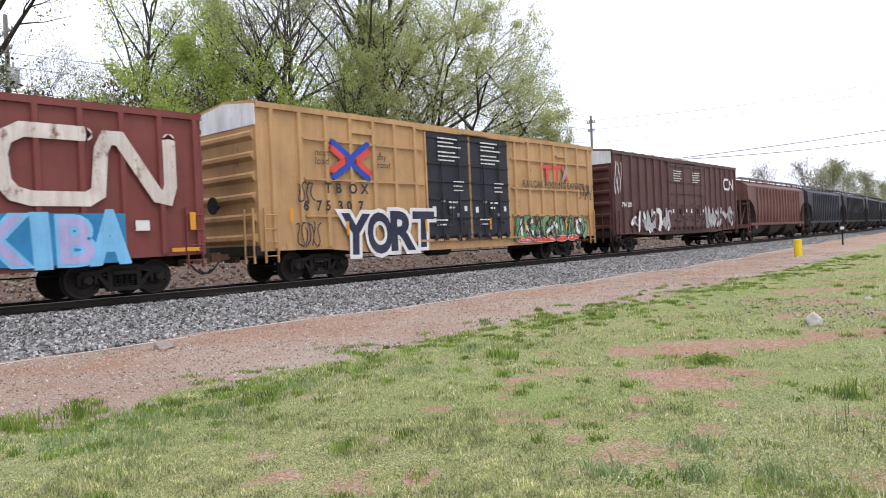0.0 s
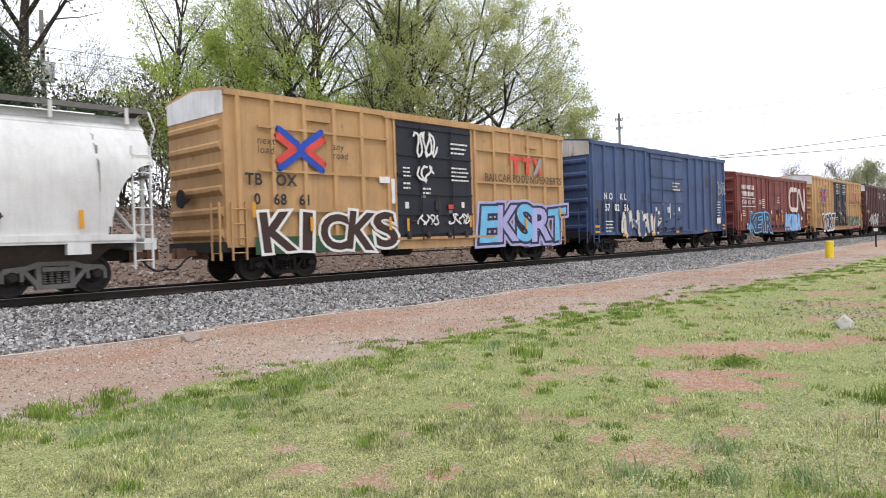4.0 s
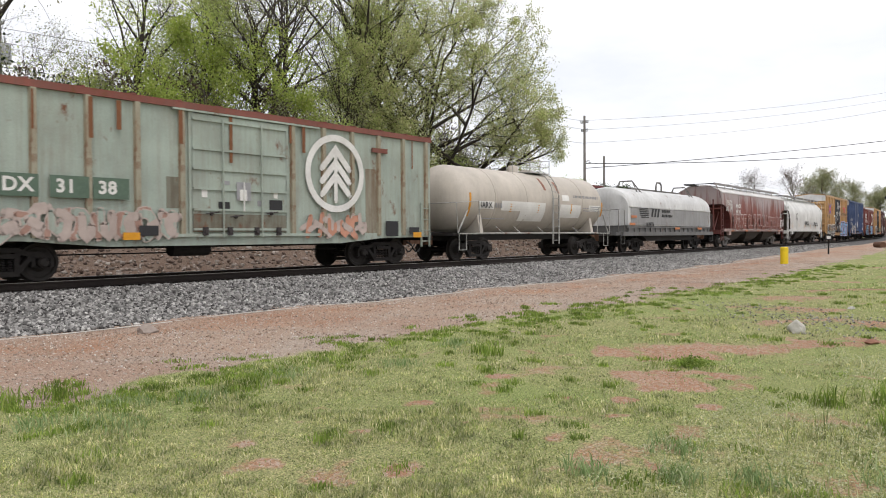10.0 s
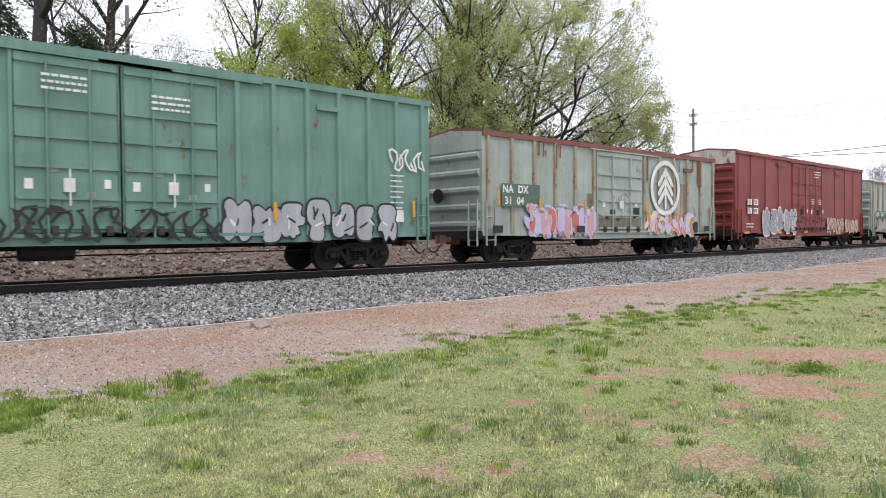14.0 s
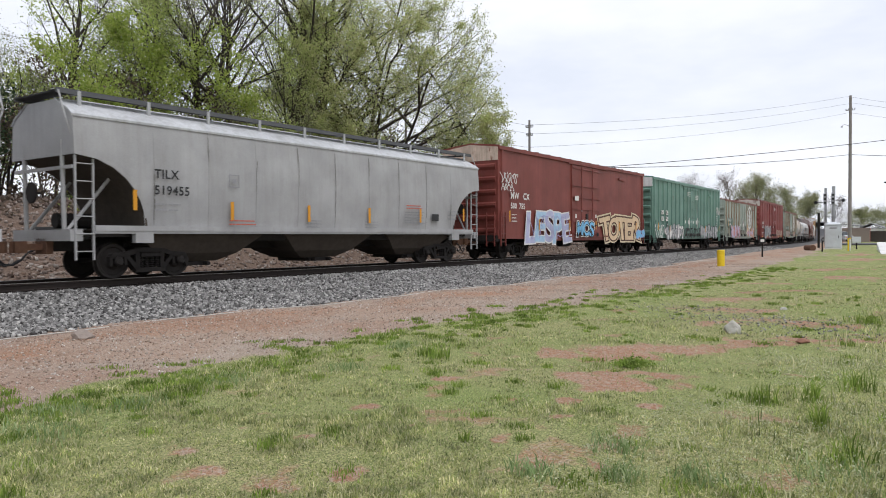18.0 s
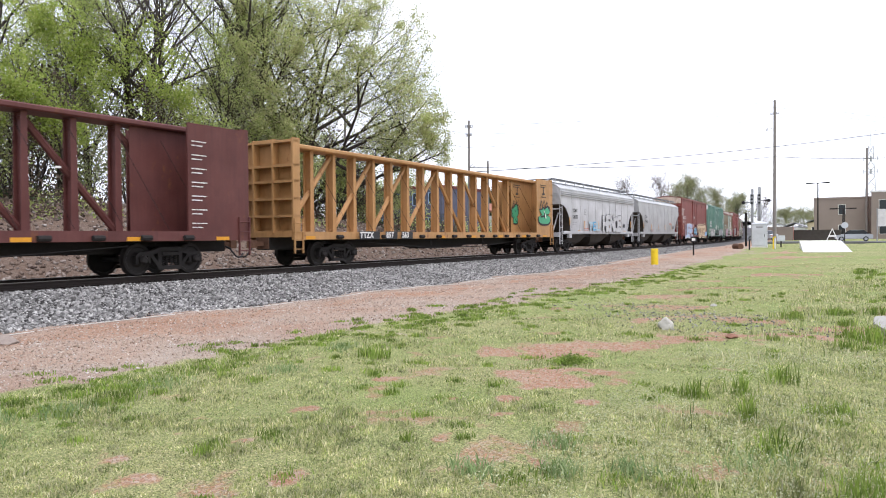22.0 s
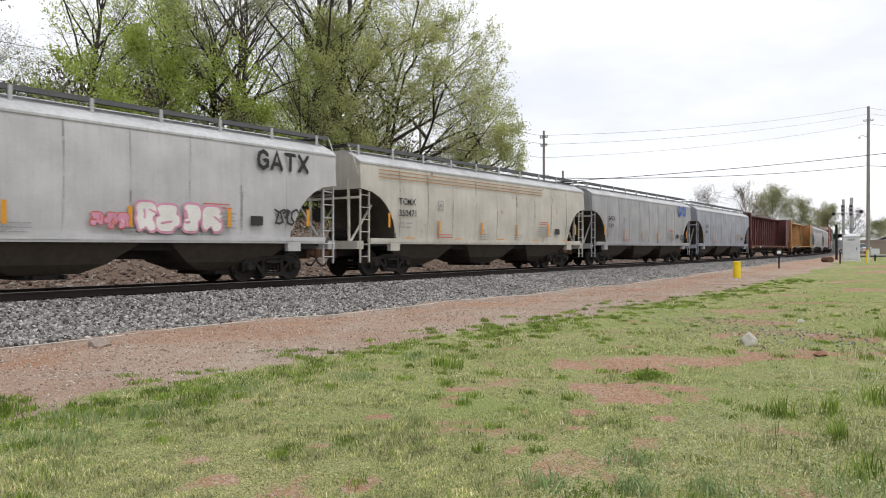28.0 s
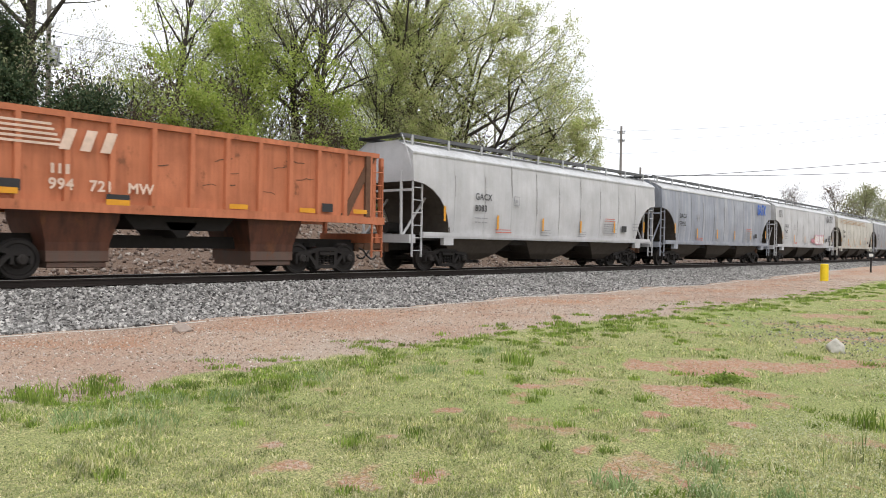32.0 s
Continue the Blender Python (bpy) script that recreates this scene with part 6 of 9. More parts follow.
def green_box(front, num):
    d = [(-1.55, 1.55)]
    c, y = run(box_car("pale grey-green box car with rust streaks and a white arrow roundel", 15.9, 4.46, pgm, d, even(-7.7, 7.7, 14, d), 5.9, roofmat=rroof, end_top=pgm, belly=.05, doorstyle="white", postmat=paint("rust_run_posts", (0.33, 0.31, 0.23), .8, .9, streak=(.22, .11, .05))), front, 15.9, 5.9)
    p = Shape()
    ang = [2 * math.pi * i / 36 for i in range(37)]
    p.loft([[(3.4 + k * math.cos(a), y - dy, 2.95 + k * math.sin(a)) for a in ang[:36]] for k, dy in ((1.0, 0), (1.0, .004), (1.2, .004), (1.2, 0), (1.0, 0))], caps=False)
    part("painted_emblem", p, WHITE, c, "white painted ring")
    p = Shape()
    ribbon(p, [(3.4, 2.1), (3.4, 3.75)], .07, y - .002)
    for z in (2.45, 2.85, 3.25):
        ribbon(p, [(2.85, z - .15), (3.4, z + .45), (3.95, z - .15)], .10, y - .005)
    part("painted_emblem", p, WHITE, c, "white feathered arrow in the ring")
    skirt = paint("rusted_door_skirt", (.20, .20, .155), .8, .9, streak=(.09, .05, .03))
    part("door_skirt", slab(-1.5, 1.5, 1.14, 1.62, y + .026), skirt, c, "rusted lower door sheet")
    part("rust_patch", slab(-2.2, -1.8, 1.75, 2.55, y + .086), skirt, c, "rusted repair plate")
    part("rust_patch", slab(4.75, 5.35, 1.1, 3.2, y + .086), paint("stained_green_sheet", (.27, .25, .19), .8, .6, streak=(.14, .08, .045)), c, "stained repair sheet")
    part("label_panel", slab(-.2, .25, 2.0, 2.5, y - .02), GREYINK, c, "pale locking plate")
    part("label_panel", slab(.9, 1.35, 1.75, 2.05, y + .01), BLACK, c, "dark label panel")
    part("label_panel", slab(-.75, -.4, 1.7, 1.95, y + .01), BLACK, c, "dark label panel")
    if num == "04":
        for x0, x1 in ((-7.1, -6.42), (-5.98, -5.45)):
            part("number_backing", slab(x0, x1 + .35, 1.95, 2.75, y), GBACK, c, "dark green square behind the numbers")
        wording("NA  DX", .36, -7.05, 2.55, y - .006, WHITE, c, "reporting_mark", bold=.012)
        wording("31  04", .36, -6.95, 2.15, y - .006, WHITE, c, "car_number", bold=.012)
        wild(c, -5.75, -1.8, .82, 2.1, y - .004, 34, 91, (plain("sprayed_dusty_lilac", (.50, .46, .64), .6, scale=3, vary=.3), plain("sprayed_dusty_pink", (.58, .34, .36), .6, scale=3, vary=.3), plain("sprayed_dusty_red", (.50, .17, .13), .6, scale=3, vary=.3)), plain("sprayed_pale_blue", (.55, .60, .72), .6))
        wild(c, 1.85, 5.7, .82, 1.9, y - .004, 26, 92, (CREAM, plain("sprayed_orange", (.52, .24, .12), .6, scale=3, vary=.3), plain("sprayed_dusty_red", (.50, .17, .13), .6, scale=3, vary=.3), plain("sprayed_dusty_lilac", (.50, .46, .64), .6, scale=3, vary=.3)), WHITE)
        reflectors(c, [(-7.35, 2.0), (-5.2, 1.8), (-2.5, 1.8), (1.9, 1.8), (4.6, 1.7), (7.3, 1.7)], y - .06, .09, .5)
    else:
        for x, txt in ((-7.1, "NA"), (-6.0, "DX"), (-4.9, "31"), (-3.95, "38")):
            part("number_backing", slab(x - .12, x + .74, 1.92, 2.42, y), GBACK, c, "dark green patch behind a number")
            wording(txt, .42, x, 2.17, y - .006, WHITE, c, "car_number", bold=.014)
        rp1, rp2 = plain("sprayed_rust_pink", (.36, .22, .175), .7, scale=3, vary=.5), plain("sprayed_pale_pink", (.46, .38, .34), .7, scale=3, vary=.3)
        wild(c, -6.9, -2.0, .92, 1.75, y - .002, 36, 93, (rp2, rp1, pgm, rp2), rp2)
        wild(c, 2.1, 4.6, .92, 1.75, y - .002, 16, 94, (rp2, plain("sprayed_salmon", (.50, .25, .17), .7, scale=3, vary=.3), rp2), None)
        reflectors(c, [(-7.3, .95), (-3.4, .95), (6.9, .95)], y - .05, .42, .18)
    rs = plain("rust_streak", (.20, .085, .04), .8, scale=5, vary=.4)
    r = random.Random(int(num))
    for i in range(9):
        x = r.uniform(-7.5, 7.5)
        h = r.uniform(.4, 1.3)
        part("rust_streak", slab(x, x + r.uniform(.05, .14), 4.28 - h, 4.28, y), rs, c, "run of brown rust")
    part("label_panel", slab(5.6, 6.2, 1.0, 1.5, y), BLACK, c, "small black label panel")
    for x in (-7.6, -3.0, 6.7):
        part("label_panel", slab(x, x + .5, 1.05, 1.3, y - .05), BLACK, c, "small black label panel")
    part("roof_vent", Shape().box(5.0, 5.7, y, y + .05, 3.75, 3.9), rroof, c)
    return c


green_box(-109.37, "38")

# brick red box car with twin doors
brick = paint("brick_red_paint", (0.25, 0.054, 0.046), .28, .06, streak=(.10, .035, .03))
D2 = [(-2.45, -.02), (.02, 2.45)]
c, y = run(box_car("brick red box car with silver graffiti and twin doors", 19.1, 5.1, brick, D2, [], 7.05, end_top=paint("rust_stained_white", (0.62, 0.56, 0.50), .4, .7), belly=.1), -127.27, 19.1, 7.05)
for x in (-9.3, -7.9, -6.1, -4.4, 4.2, 6.0, 7.6, 9.3):
    part("side_post", Shape().box(x - .02, x + .02, y + .03, y + .06, 1.0, 4.95), brick, c)
for x0, w in ((-8.35, .5), (-7.65, .55)):
    for z in (2.55, 2.1):
        part("number_panel", slab(x0, x0 + w, z - .15, z + .15, y), wpan, c, "white panel behind a number")
for txt, x, z in (("CI", -8.26, 2.55), ("BX", -7.58, 2.55), ("172", -8.34, 2.1), ("998", -7.64, 2.1)):
    wording(txt, .27, x, z, y - .008, BLACK, c, "car_number", bold=.006, squeeze=.92)
bars(c, -8.5, 1.45, (.9, .8), .08, .08, y, WHITE)
graffiti(c, -6.5, -2.0, .82, 2.35, y - .004, 5, 101, SILVER, WHITE, None, .3)
tagging(c, -6.3, -2.1, .95, 2.2, y - .024, 103, GREYINK, 5, .045)
graffiti(c, 2.75, 5.6, .86, 1.85, y - .004, 6, 102, plain("sprayed_buff", (.5, .38, .30), .7, scale=3, vary=.4), WHITE, None, .2)
graffiti(c, 5.9, 8.3, .86, 1.75, y - .004, 4, 104, plain("sprayed_buff", (.5, .38, .30), .7, scale=3, vary=.4), CREAM, None, .2)
tagging(c, 2.8, 8.2, .95, 1.75, y - .024, 105, brick, 9, .03)
bars(c, .5, 4.55, (1.0, 1.0, .8), .09, .06, y - .06, WHITE)
bars(c, .1, 2.9, (.4, .4, .4), .07, .05, y - .06, WHITE)
bars(c, 1.2, 2.9, (.4, .4, .4), .07, .05, y - .06, WHITE)
reflectors(c, [(-8.8, .92), (-5.0, .92), (-1, .92), (4.5, .92), (7.0, .92)], y - .03, .6, .11, YELLOW)
for x, z in ((-4.6, 4.6), (4.2, 4.55)):
    part("roof_vent", Shape().box(x, x + 1.0, y - .01, y + .05, z, z + .15), brick, c)

green_box(-148.54, "04")

# green box car with twin doors
gmat = paint("sea_green_paint", (0.155, 0.275, 0.22), .3, .04, streak=(.06, .12, .10))
D2 = [(-1.95, .2), (.25, 2.55)]
c, y = run(box_car("sea green box car with silver graffiti along the bottom", 19.0, 5.12, gmat, D2, even(-9.2, 9.2, 19, D2), 7.05, end_top=pale, doorstyle="white"), -166.77, 19.0, 7.05)
wild(c, -7.0, -2.5, .8, 2.0, y - .004, 26, 111, (SILVER, WHITE, SILVERY), BLACK)
graffiti(c, 2.6, 8.2, .8, 2.0, y - .004, 7, 112, SILVER, BLACK, None, .3)
tagging(c, -2.4, 2.5, .9, 1.7, y - .07, 113, BLACK, 8, .035)
tagging(c, 7.9, 9.2, 2.9, 3.6, y, 114, WHITE, 3, .03)
bars(c, 7.9, 2.8, (.5, .45, .5, .5, .4, .5, .45, .5), .06, .1, y, WHITE)
part("label_panel", slab(7.85, 8.4, 1.4, 1.75, y), WHITE, c)
for x0, w in ((-7.75, .5), (-6.75, .55)):
    for z in (2.75, 2.3):
        part("number_panel", slab(x0, x0 + w, z - .15, z + .15, y), wpan, c, "white panel behind a number")
for txt, x, z in (("CI", -7.66, 2.75), ("BX", -6.68, 2.75), ("172", -7.74, 2.3), ("973", -6.74, 2.3)):
    wording(txt, .27, x, z, y - .008, BLACK, c, "car_number", bold=.006, squeeze=.92)
tagging(c, -9.2, -7.2, .9, 1.9, y, 115, WHITE, 4, .035)
bars(c, -1.4, 4.5, (.9, .9, .9), .08, .06, y - .06, WHITE)
bars(c, .9, 4.3, (.9, .9, .9), .08, .06, y - .06, WHITE)
reflectors(c, [(-8.7, 1.5), (-6, 1.35), (4.0, 1.4), (8.7, 1.55)], y - .06, .1, .5)
for x in (-6.2, 5.4):
    part("roof_vent", Shape().box(x, x + .8, y, y + .05, 4.45, 4.6), gmat, c)

# red-brown box car with long graffiti
mat = paint("rust_red_paint", (0.215, 0.052, 0.040), .32, .05, streak=(.09, .03, .025))
D1 = [(-1.75, 1.95)]
c, y = run(box_car("rust red box car covered low down in blue and cream graffiti", 19.0, 5.15, mat, D1, [-9.2, 9.2], 7.05, end_top=paint("rust_stained_cream", (0.64, 0.50, 0.40), .4, .5)), -187.61, 19.0, 7.05)
wording("MW   CX", .42, -8.5, 2.95, y, WHITE, c, "reporting_mark", bold=.012)
wording("500  755", .36, -8.5, 2.48, y, WHITE, c, "car_number", bold=.01)
lettered(c, "LESPE", -7.0, -2.1, .78, 2.3, y - .004, plain("sprayed_pale_lilac", (.46, .48, .66), .6, scale=2.5, vary=.35), WHITE, None, 121, .032, second=plain("sprayed_pale_sky", (.40, .58, .76), .6, scale=2.5, vary=.35), lean=.2, wide=1.2)
tagging(c, -6.9, -2.2, .9, 2.2, y - .03, 126, LILAC, 6, .018)
lettered(c, "MCS", -1.3, 1.0, 1.1, 1.85, y - .06, SKYF, BLACK, WHITE, 122, .045, lean=.2)
lettered(c, "TOTER", 2.2, 8.5, .85, 2.25, y - .004, plain("sprayed_buff_cream", (.66, .50, .32), .6, scale=2.5, vary=.25), plain("sprayed_brown", (.10, .045, .03), .7), CREAM, 123, .045, lean=.26, wide=1.3)
graffiti(c, 7.8, 9.4, .9, 1.5, y - .02, 3, 124, SKYF, LILAC, None, .4)
tagging(c, -9.4, -7.9, 3.5, 4.0, y, 125, WHITE, 5, .022)
tagging(c, -9.3, -8.2, 3.15, 3.5, y, 127, WHITE, 4, .022)
bars(c, -8.4, 2.1, (.5, .4, .5), .07, .08, y, WHITE)
reflectors(c, [(-8.75, 1.75), (-5.8, 1.4), (-2.3, 1.4), (1.2, 1.45), (4.8, 1.4), (7.7, 1.4)], y - .06, .1, .5)
part("label_panel", slab(-1.6, -1.1, 3.0, 3.25, y - .06), WHITE, c)
part("roof_vent", Shape().box(5.0, 5.9, y, y + .05, 4.5, 4.65), mat, c)

# grey covered hoppers
hop = paint("hopper_grey_paint", (0.40, 0.40, 0.40), .24, .0, streak=(.24, .225, .205))
hop2 = paint("hopper_pale_paint", (0.51, 0.51, 0.52), .22, .0, streak=(.28, .265, .24))
blu = paint("hopper_blue_grey_paint", (0.29, 0.31, 0.36), .4, .0, chalk=.35, streak=(.16, .17, .19))
roof_g = paint("galvanised_roof", (0.52, 0.53, 0.54), .3)
walk_g = plain("dull_grating_edge", (0.11, 0.113, 0.12), .75, .1)


def grey_hopper(label, front, mat, mark, num, H=4.08, inkmat=BLACK, L=17.6, bays=3, sill=None, at=-6.75):
    c, y = run(covered_hopper(label, L, H, mat, 6.55, roofmat=roof_g, seams=9, walk_mat=walk_g, bays=bays, sillmat=sill), front, L, 6.55)
    wording(mark, .33, at, 2.70, y - .045, inkmat, c, "reporting_mark", bold=.006)
    wording(num, .33, at, 2.28, y - .04, inkmat, c, "car_number", bold=.006)
    bars(c, at, 1.95, (.35, .35), .06, .09, y - .03, GREYINK)
    bars(c, at + .42, 1.95, (.35, .3), .06, .09, y - .03, GREYINK)
    a = at + 2.35
    part("stencil_frame", Shape().box(a, a + .36, y - .05, y - .046, 2.82, 2.85).box(a, a + .36, y - .05, y - .046, 2.48, 2.51).box(a, a + .03, y - .05, y - .046, 2.51, 2.82).box(a + .33, a + .36, y - .05, y - .046, 2.51, 2.82).box(a + .11, a + .25, y - .05, y - .046, 2.6, 2.72), GREYINK, c, "small stencilled square")
    for x in (-4.4, 3.7):
        bars(c, x, 2.25 if x > 0 else 1.55, (.9, .95), .05, .05, y - .04, REDINK)
    bars(c, 3.6, 2.0, (1.2, 1.1, 1.2, 1.0, 1.2), .05, .05, y - .035, GREYINK)
    bars(c, -1.4, 1.6, (.7, .7, .6), .05, .05, y - .02, GREYINK)
    bars(c, 1.4, 1.6, (.7, .7, .6), .05, .05, y - .02, GREYINK)
    part("label_panel", slab(5.3, 5.75, 1.68, 1.95, y - .03), BLACK, c, "small black label panel")
    bars(c, 6.4, 2.1, (.6, .5, .6), .07, .08, y - .02, GREYINK)
    reflectors(c, [(-7.35, 1.75), (-4.35, 1.55), (-1.35, 1.55), (1.55, 1.55), (4.5, 1.6), (7.45, 1.7)], y - .04, .11, .52)
    return c, y


c, y = grey_hopper("light grey covered hopper with galvanised roof walkway", -208.30, hop, "TILX", "519455")
c, y = grey_hopper("pale grey covered hopper with yellow sill strips and dark graffiti", -227.51, hop2, "TCMX", "350507", 4.15)
lettered(c, "HENCE", -.1, 4.5, 1.36, 2.5, y - .05, hop2, BLACK, None, 131, .017, lean=.16, wide=1.12, swell=.055)
lettered(c, "TEL", -3.4, -.9, 1.4, 2.0, y - .045, plain("faded_sky_spray", (.36, .50, .58), .7, scale=3, vary=.3), hop2, None, 132, .04, second=plain("faded_deep_spray", (.14, .36, .55), .7, scale=3, vary=.3))
for z in (3.62, 3.74, 3.86):
    part("eave_ridge", Shape().box(-8.7, 8.7, y - .035, y + .03, z, z + .05), hop2, c, "pressed ridge under the eave")
reflectors(c, [(-5.5, 1.32), (-1.6, 1.32), (2.2, 1.32), (5.6, 1.32)], y + .02, .5, .08)

# centre-beam cars
cby = paint("lumber_car_yellow", (0.46, 0.25, 0.095), .3, .06, streak=(.15, .09, .04))
c, y = run(centerbeam_car("empty yellow centre-beam lumber car with end bulkheads", 23.5, 4.48, cby, 8.9, cby, 2.1), -246.17, 23.5, 8.9)
for k, (a, b2, yy) in enumerate(((9.5, 11.25, y - .005), (8.4, 9.3, -.22))):
    graffiti(c, a, b2, 1.7, 3.0, yy, 1, 141 + k, paint("sprayed_bright_green", (.06, .36, .18), .2), BLACK, None, .4)
    p = Shape()
    ribbon(p, [(a + (b2 - a) * u, w) for u, w in ((.1, 2.7), (.2, 3.15), (.32, 2.8), (.45, 3.2), (.58, 2.8), (.7, 3.1), (.9, 2.6))], .04, yy - .02)
    part("graffiti", p, BLACK, c, "black sprayed crown of spikes")
    bars(c, a + .2, 4.1, (1.0, .8), .06, .06, yy + .002, BLACK)
    bars(c, a + .3, 3.4, (.8,), .07, .06, yy + .002, BLACK)
    p = Shape()
    ribbon(p, [(a + .75, 3.6), (a + .8, 3.9)], .05, yy + .002)
    ribbon(p, [(a + .6, 3.55), (a + .9, 3.57)], .05, yy)
    part("painted_mark", p, BLACK, c)
for txt, x, w in (("TTZX", -8.2, 1.3), ("857", -6.45, .8), ("563", -5.3, .8)):
    part("number_backing", slab(x - .06, x + w, .96, 1.27, y - .135, .004), BLACK, c, "black patch behind a number")
    wording(txt, .32, x, 1.115, y - .142, WHITE, c, "car_number", bold=.012)
cbr = paint("lumber_car_maroon", (0.118, 0.036, 0.030), .35, .12, streak=(.05, .02, .02))
c, y = run(centerbeam_car("empty maroon centre-beam lumber car with end bulkheads", 23.3, 4.46, cbr, 8.9, cbr, 2.0), -271.68, 23.3, 8.9)
for i in range(7):
    bars(c, 9.4, 3.9 - .4 * i, (.55, .4), .05, .07, y - .003, WHITE)
wording("TTZX 2806", .26, -7.2, 1.06, y - .003, WHITE, c, "car_number", bold=.008)
for i, x in enumerate((-4, 1.5, 3, 6)):
    part("paint_fleck", slab(x, x + .16, 2.3 + .2 * i, 2.36 + .2 * i, -.29), WHITE, c)

c, y = grey_hopper("dull blue-grey covered hopper streaked with dust", -296.35, blu, "GACX", "7606", 4.02)
p = Shape()
ribbon(p, [(6.0, 3.55), (6.3, 3.75), (6.7, 3.6), (6.5, 3.35), (6.1, 3.4)], .03, y - .02)
part("painted_mark", p, GREYINK, c)
BLUEINK = plain("blue_stencil", (.03, .12, .50), .6)


def owner_mark(c, y, x0, x1, z, h, m):
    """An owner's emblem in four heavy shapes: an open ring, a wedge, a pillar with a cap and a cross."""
    w, k = (x1 - x0) / 4, h / 2
    t = h * .105
    rows = [[[(.92, .55), (.55, .92), (.2, .6), (.12, 0), (.2, -.6), (.55, -.92), (.9, -.6), (.9, -.05), (.6, -.05)]],
            [[(.05, -.9), (.5, .9), (.95, -.9)], [(.28, -.35), (.72, -.35)]],
            [[(.05, .85), (.95, .85)], [(.5, .85), (.5, -.9)]],
            [[(.08, .9), (.92, -.9)], [(.92, .9), (.08, -.9)]]]
    for i, strokes in enumerate(rows):
        p = Shape()
        for j, pts in enumerate(strokes):
            ribbon(p, [(x0 + w * (i + .06 + .82 * u), z + k * v) for u, v in pts], t, y - .006 * j, 3)
        part("painted_emblem", p, m, c, "heavy painted shape of an owner's emblem")


c, y = grey_hopper("grey covered hopper with a faded blue emblem", -315.54, paint("hopper_dull_grey_paint", (0.34, 0.345, 0.36), .36, .0, chalk=.2, streak=(.2, .2, .2)), "GACX", "5 3 9", 4.08)
owner_mark(c, y - .03, 5.75, 7.45, 3.60, .66, BLUEINK)
tagging(c, 6.2, 7.5, 1.55, 1.95, y - .02, 151, BLACK, 4, .025)
tcm = paint("hopper_cream_paint", (0.54, 0.52, 0.465), .24, .03, streak=(.28, .22, .15))
c, y = grey_hopper("cream-white covered hopper with rusty top streaks and yellow sill strips", -334.15, tcm, "TCMX", "350471", 4.06, L=17.4)
for z in (3.75, 3.62, 3.5):
    part("rust_streak", slab(-7.8, 4.0, z, z + .035, y - .005), plain("rust_streak_pale", (.42, .25, .12), .8, scale=3, vary=.5), c, "long pale rust stain")
reflectors(c, [(-6.3, 1.32), (-3.2, 1.32), (0, 1.32), (3.2, 1.32), (6.2, 1.32)], y + .02, .5, .08)
c, y = grey_hopper("off-white covered hopper with a black emblem and pink graffiti", -352.70, hop2, "GACX", "7467", 4.14)
owner_mark(c, y - .03, 5.5, 7.6, 3.62, .55, BLACK)
graffiti(c, 1.7, 4.3, 1.42, 2.2, y - .045, 4, 161, WHITE, PINK, None, .5)
graffiti(c, .6, 1.6, 1.5, 1.9, y - .045, 3, 162, PINK, REDINK, None, .3)
tagging(c, -8.3, -7.4, 3.3, 3.8, y - .03, 163, BLACK, 3, .02)
tagging(c, 6.2, 7.0, 1.7, 2.2, y - .03, 164, BLACK, 2, .03)
c, y = grey_hopper("blue-grey covered hopper with a blue emblem and white streaks", -371.42, blu, "GACX", "53925", 4.16)
owner_mark(c, y - .03, 5.8, 7.45, 3.60, .66, BLUEINK)
c, y = grey_hopper("pale grey covered hopper with dark lettering", -389.84, hop2, "GACX", "8083", 4.1, at=-5.65)

# orange open hopper
org = paint("faded_orange_paint", (0.50, 0.165, 0.075), .4, .2, streak=(.16, .05, .025))
c, y = run(open_hopper("faded orange open-top hopper car with rust streaks", 13.2, 3.66, org, 4.65), -408.69, 13.2, 4.65)
FADED = plain("faded_white_stencil", (.66, .50, .40), .7, scale=6, vary=.3)
for i in range(5):
    part("painted_stripe", slab(-4.75 + .06 * i, -3.35 + .06 * i, 3.42 - .11 * i, 3.475 - .11 * i, y - .09), FADED, c)
p = Shape()
for i in range(3):
    p.extrude([(-3.2 + .45 * i, 2.92), (-2.97 + .45 * i, 2.92), (-2.81 + .45 * i, 3.4), (-3.04 + .45 * i, 3.4)], y - .095, y - .09, "y")
part("painted_emblem", p, FADED, c, "plain white painted emblem")
bars(c, -3.35, 2.60, (.5,), .22, .1, y - .09, FADED, "painted_name", "white bars where a company mark stands")
wording("994   721   MW", .34, -3.4, 2.14, y - .09, FADED, c, "car_number", bold=.01)
reflectors(c, [(-4.55, 1.88), (-2.15, 1.74), (1.05, 1.8), (3.3, 1.8), (5.3, 1.85)], y - .09, .55, .13)
part("label_panel", slab(-4.5, -3.95, 1.95, 2.2, y - .09), BLACK, c, "black label panel")
part("label_panel", slab(-2.15, -1.6, 1.74, 1.99, y - .09), BLACK, c, "black label panel")
part("label_panel", slab(4.1, 4.5, 1.85, 2.1, y - .09), BLACK, c, "black label panel")
rnd = random.Random(7)
for i in range(9):
    p, x, z = Shape(), rnd.uniform(-1.0, 5.2), rnd.uniform(2.3, 3.3)
    k = rnd.uniform(-1, 1)
    ribbon(p, [(x + .12 * j, z - .04 * j * k + rnd.uniform(-.03, .03)) for j in range(rnd.randint(3, 6))], rnd.uniform(.008, .016), y - .0005)
    part("rust_scratch", p, RUSTY, c, "dark rusty scratch")


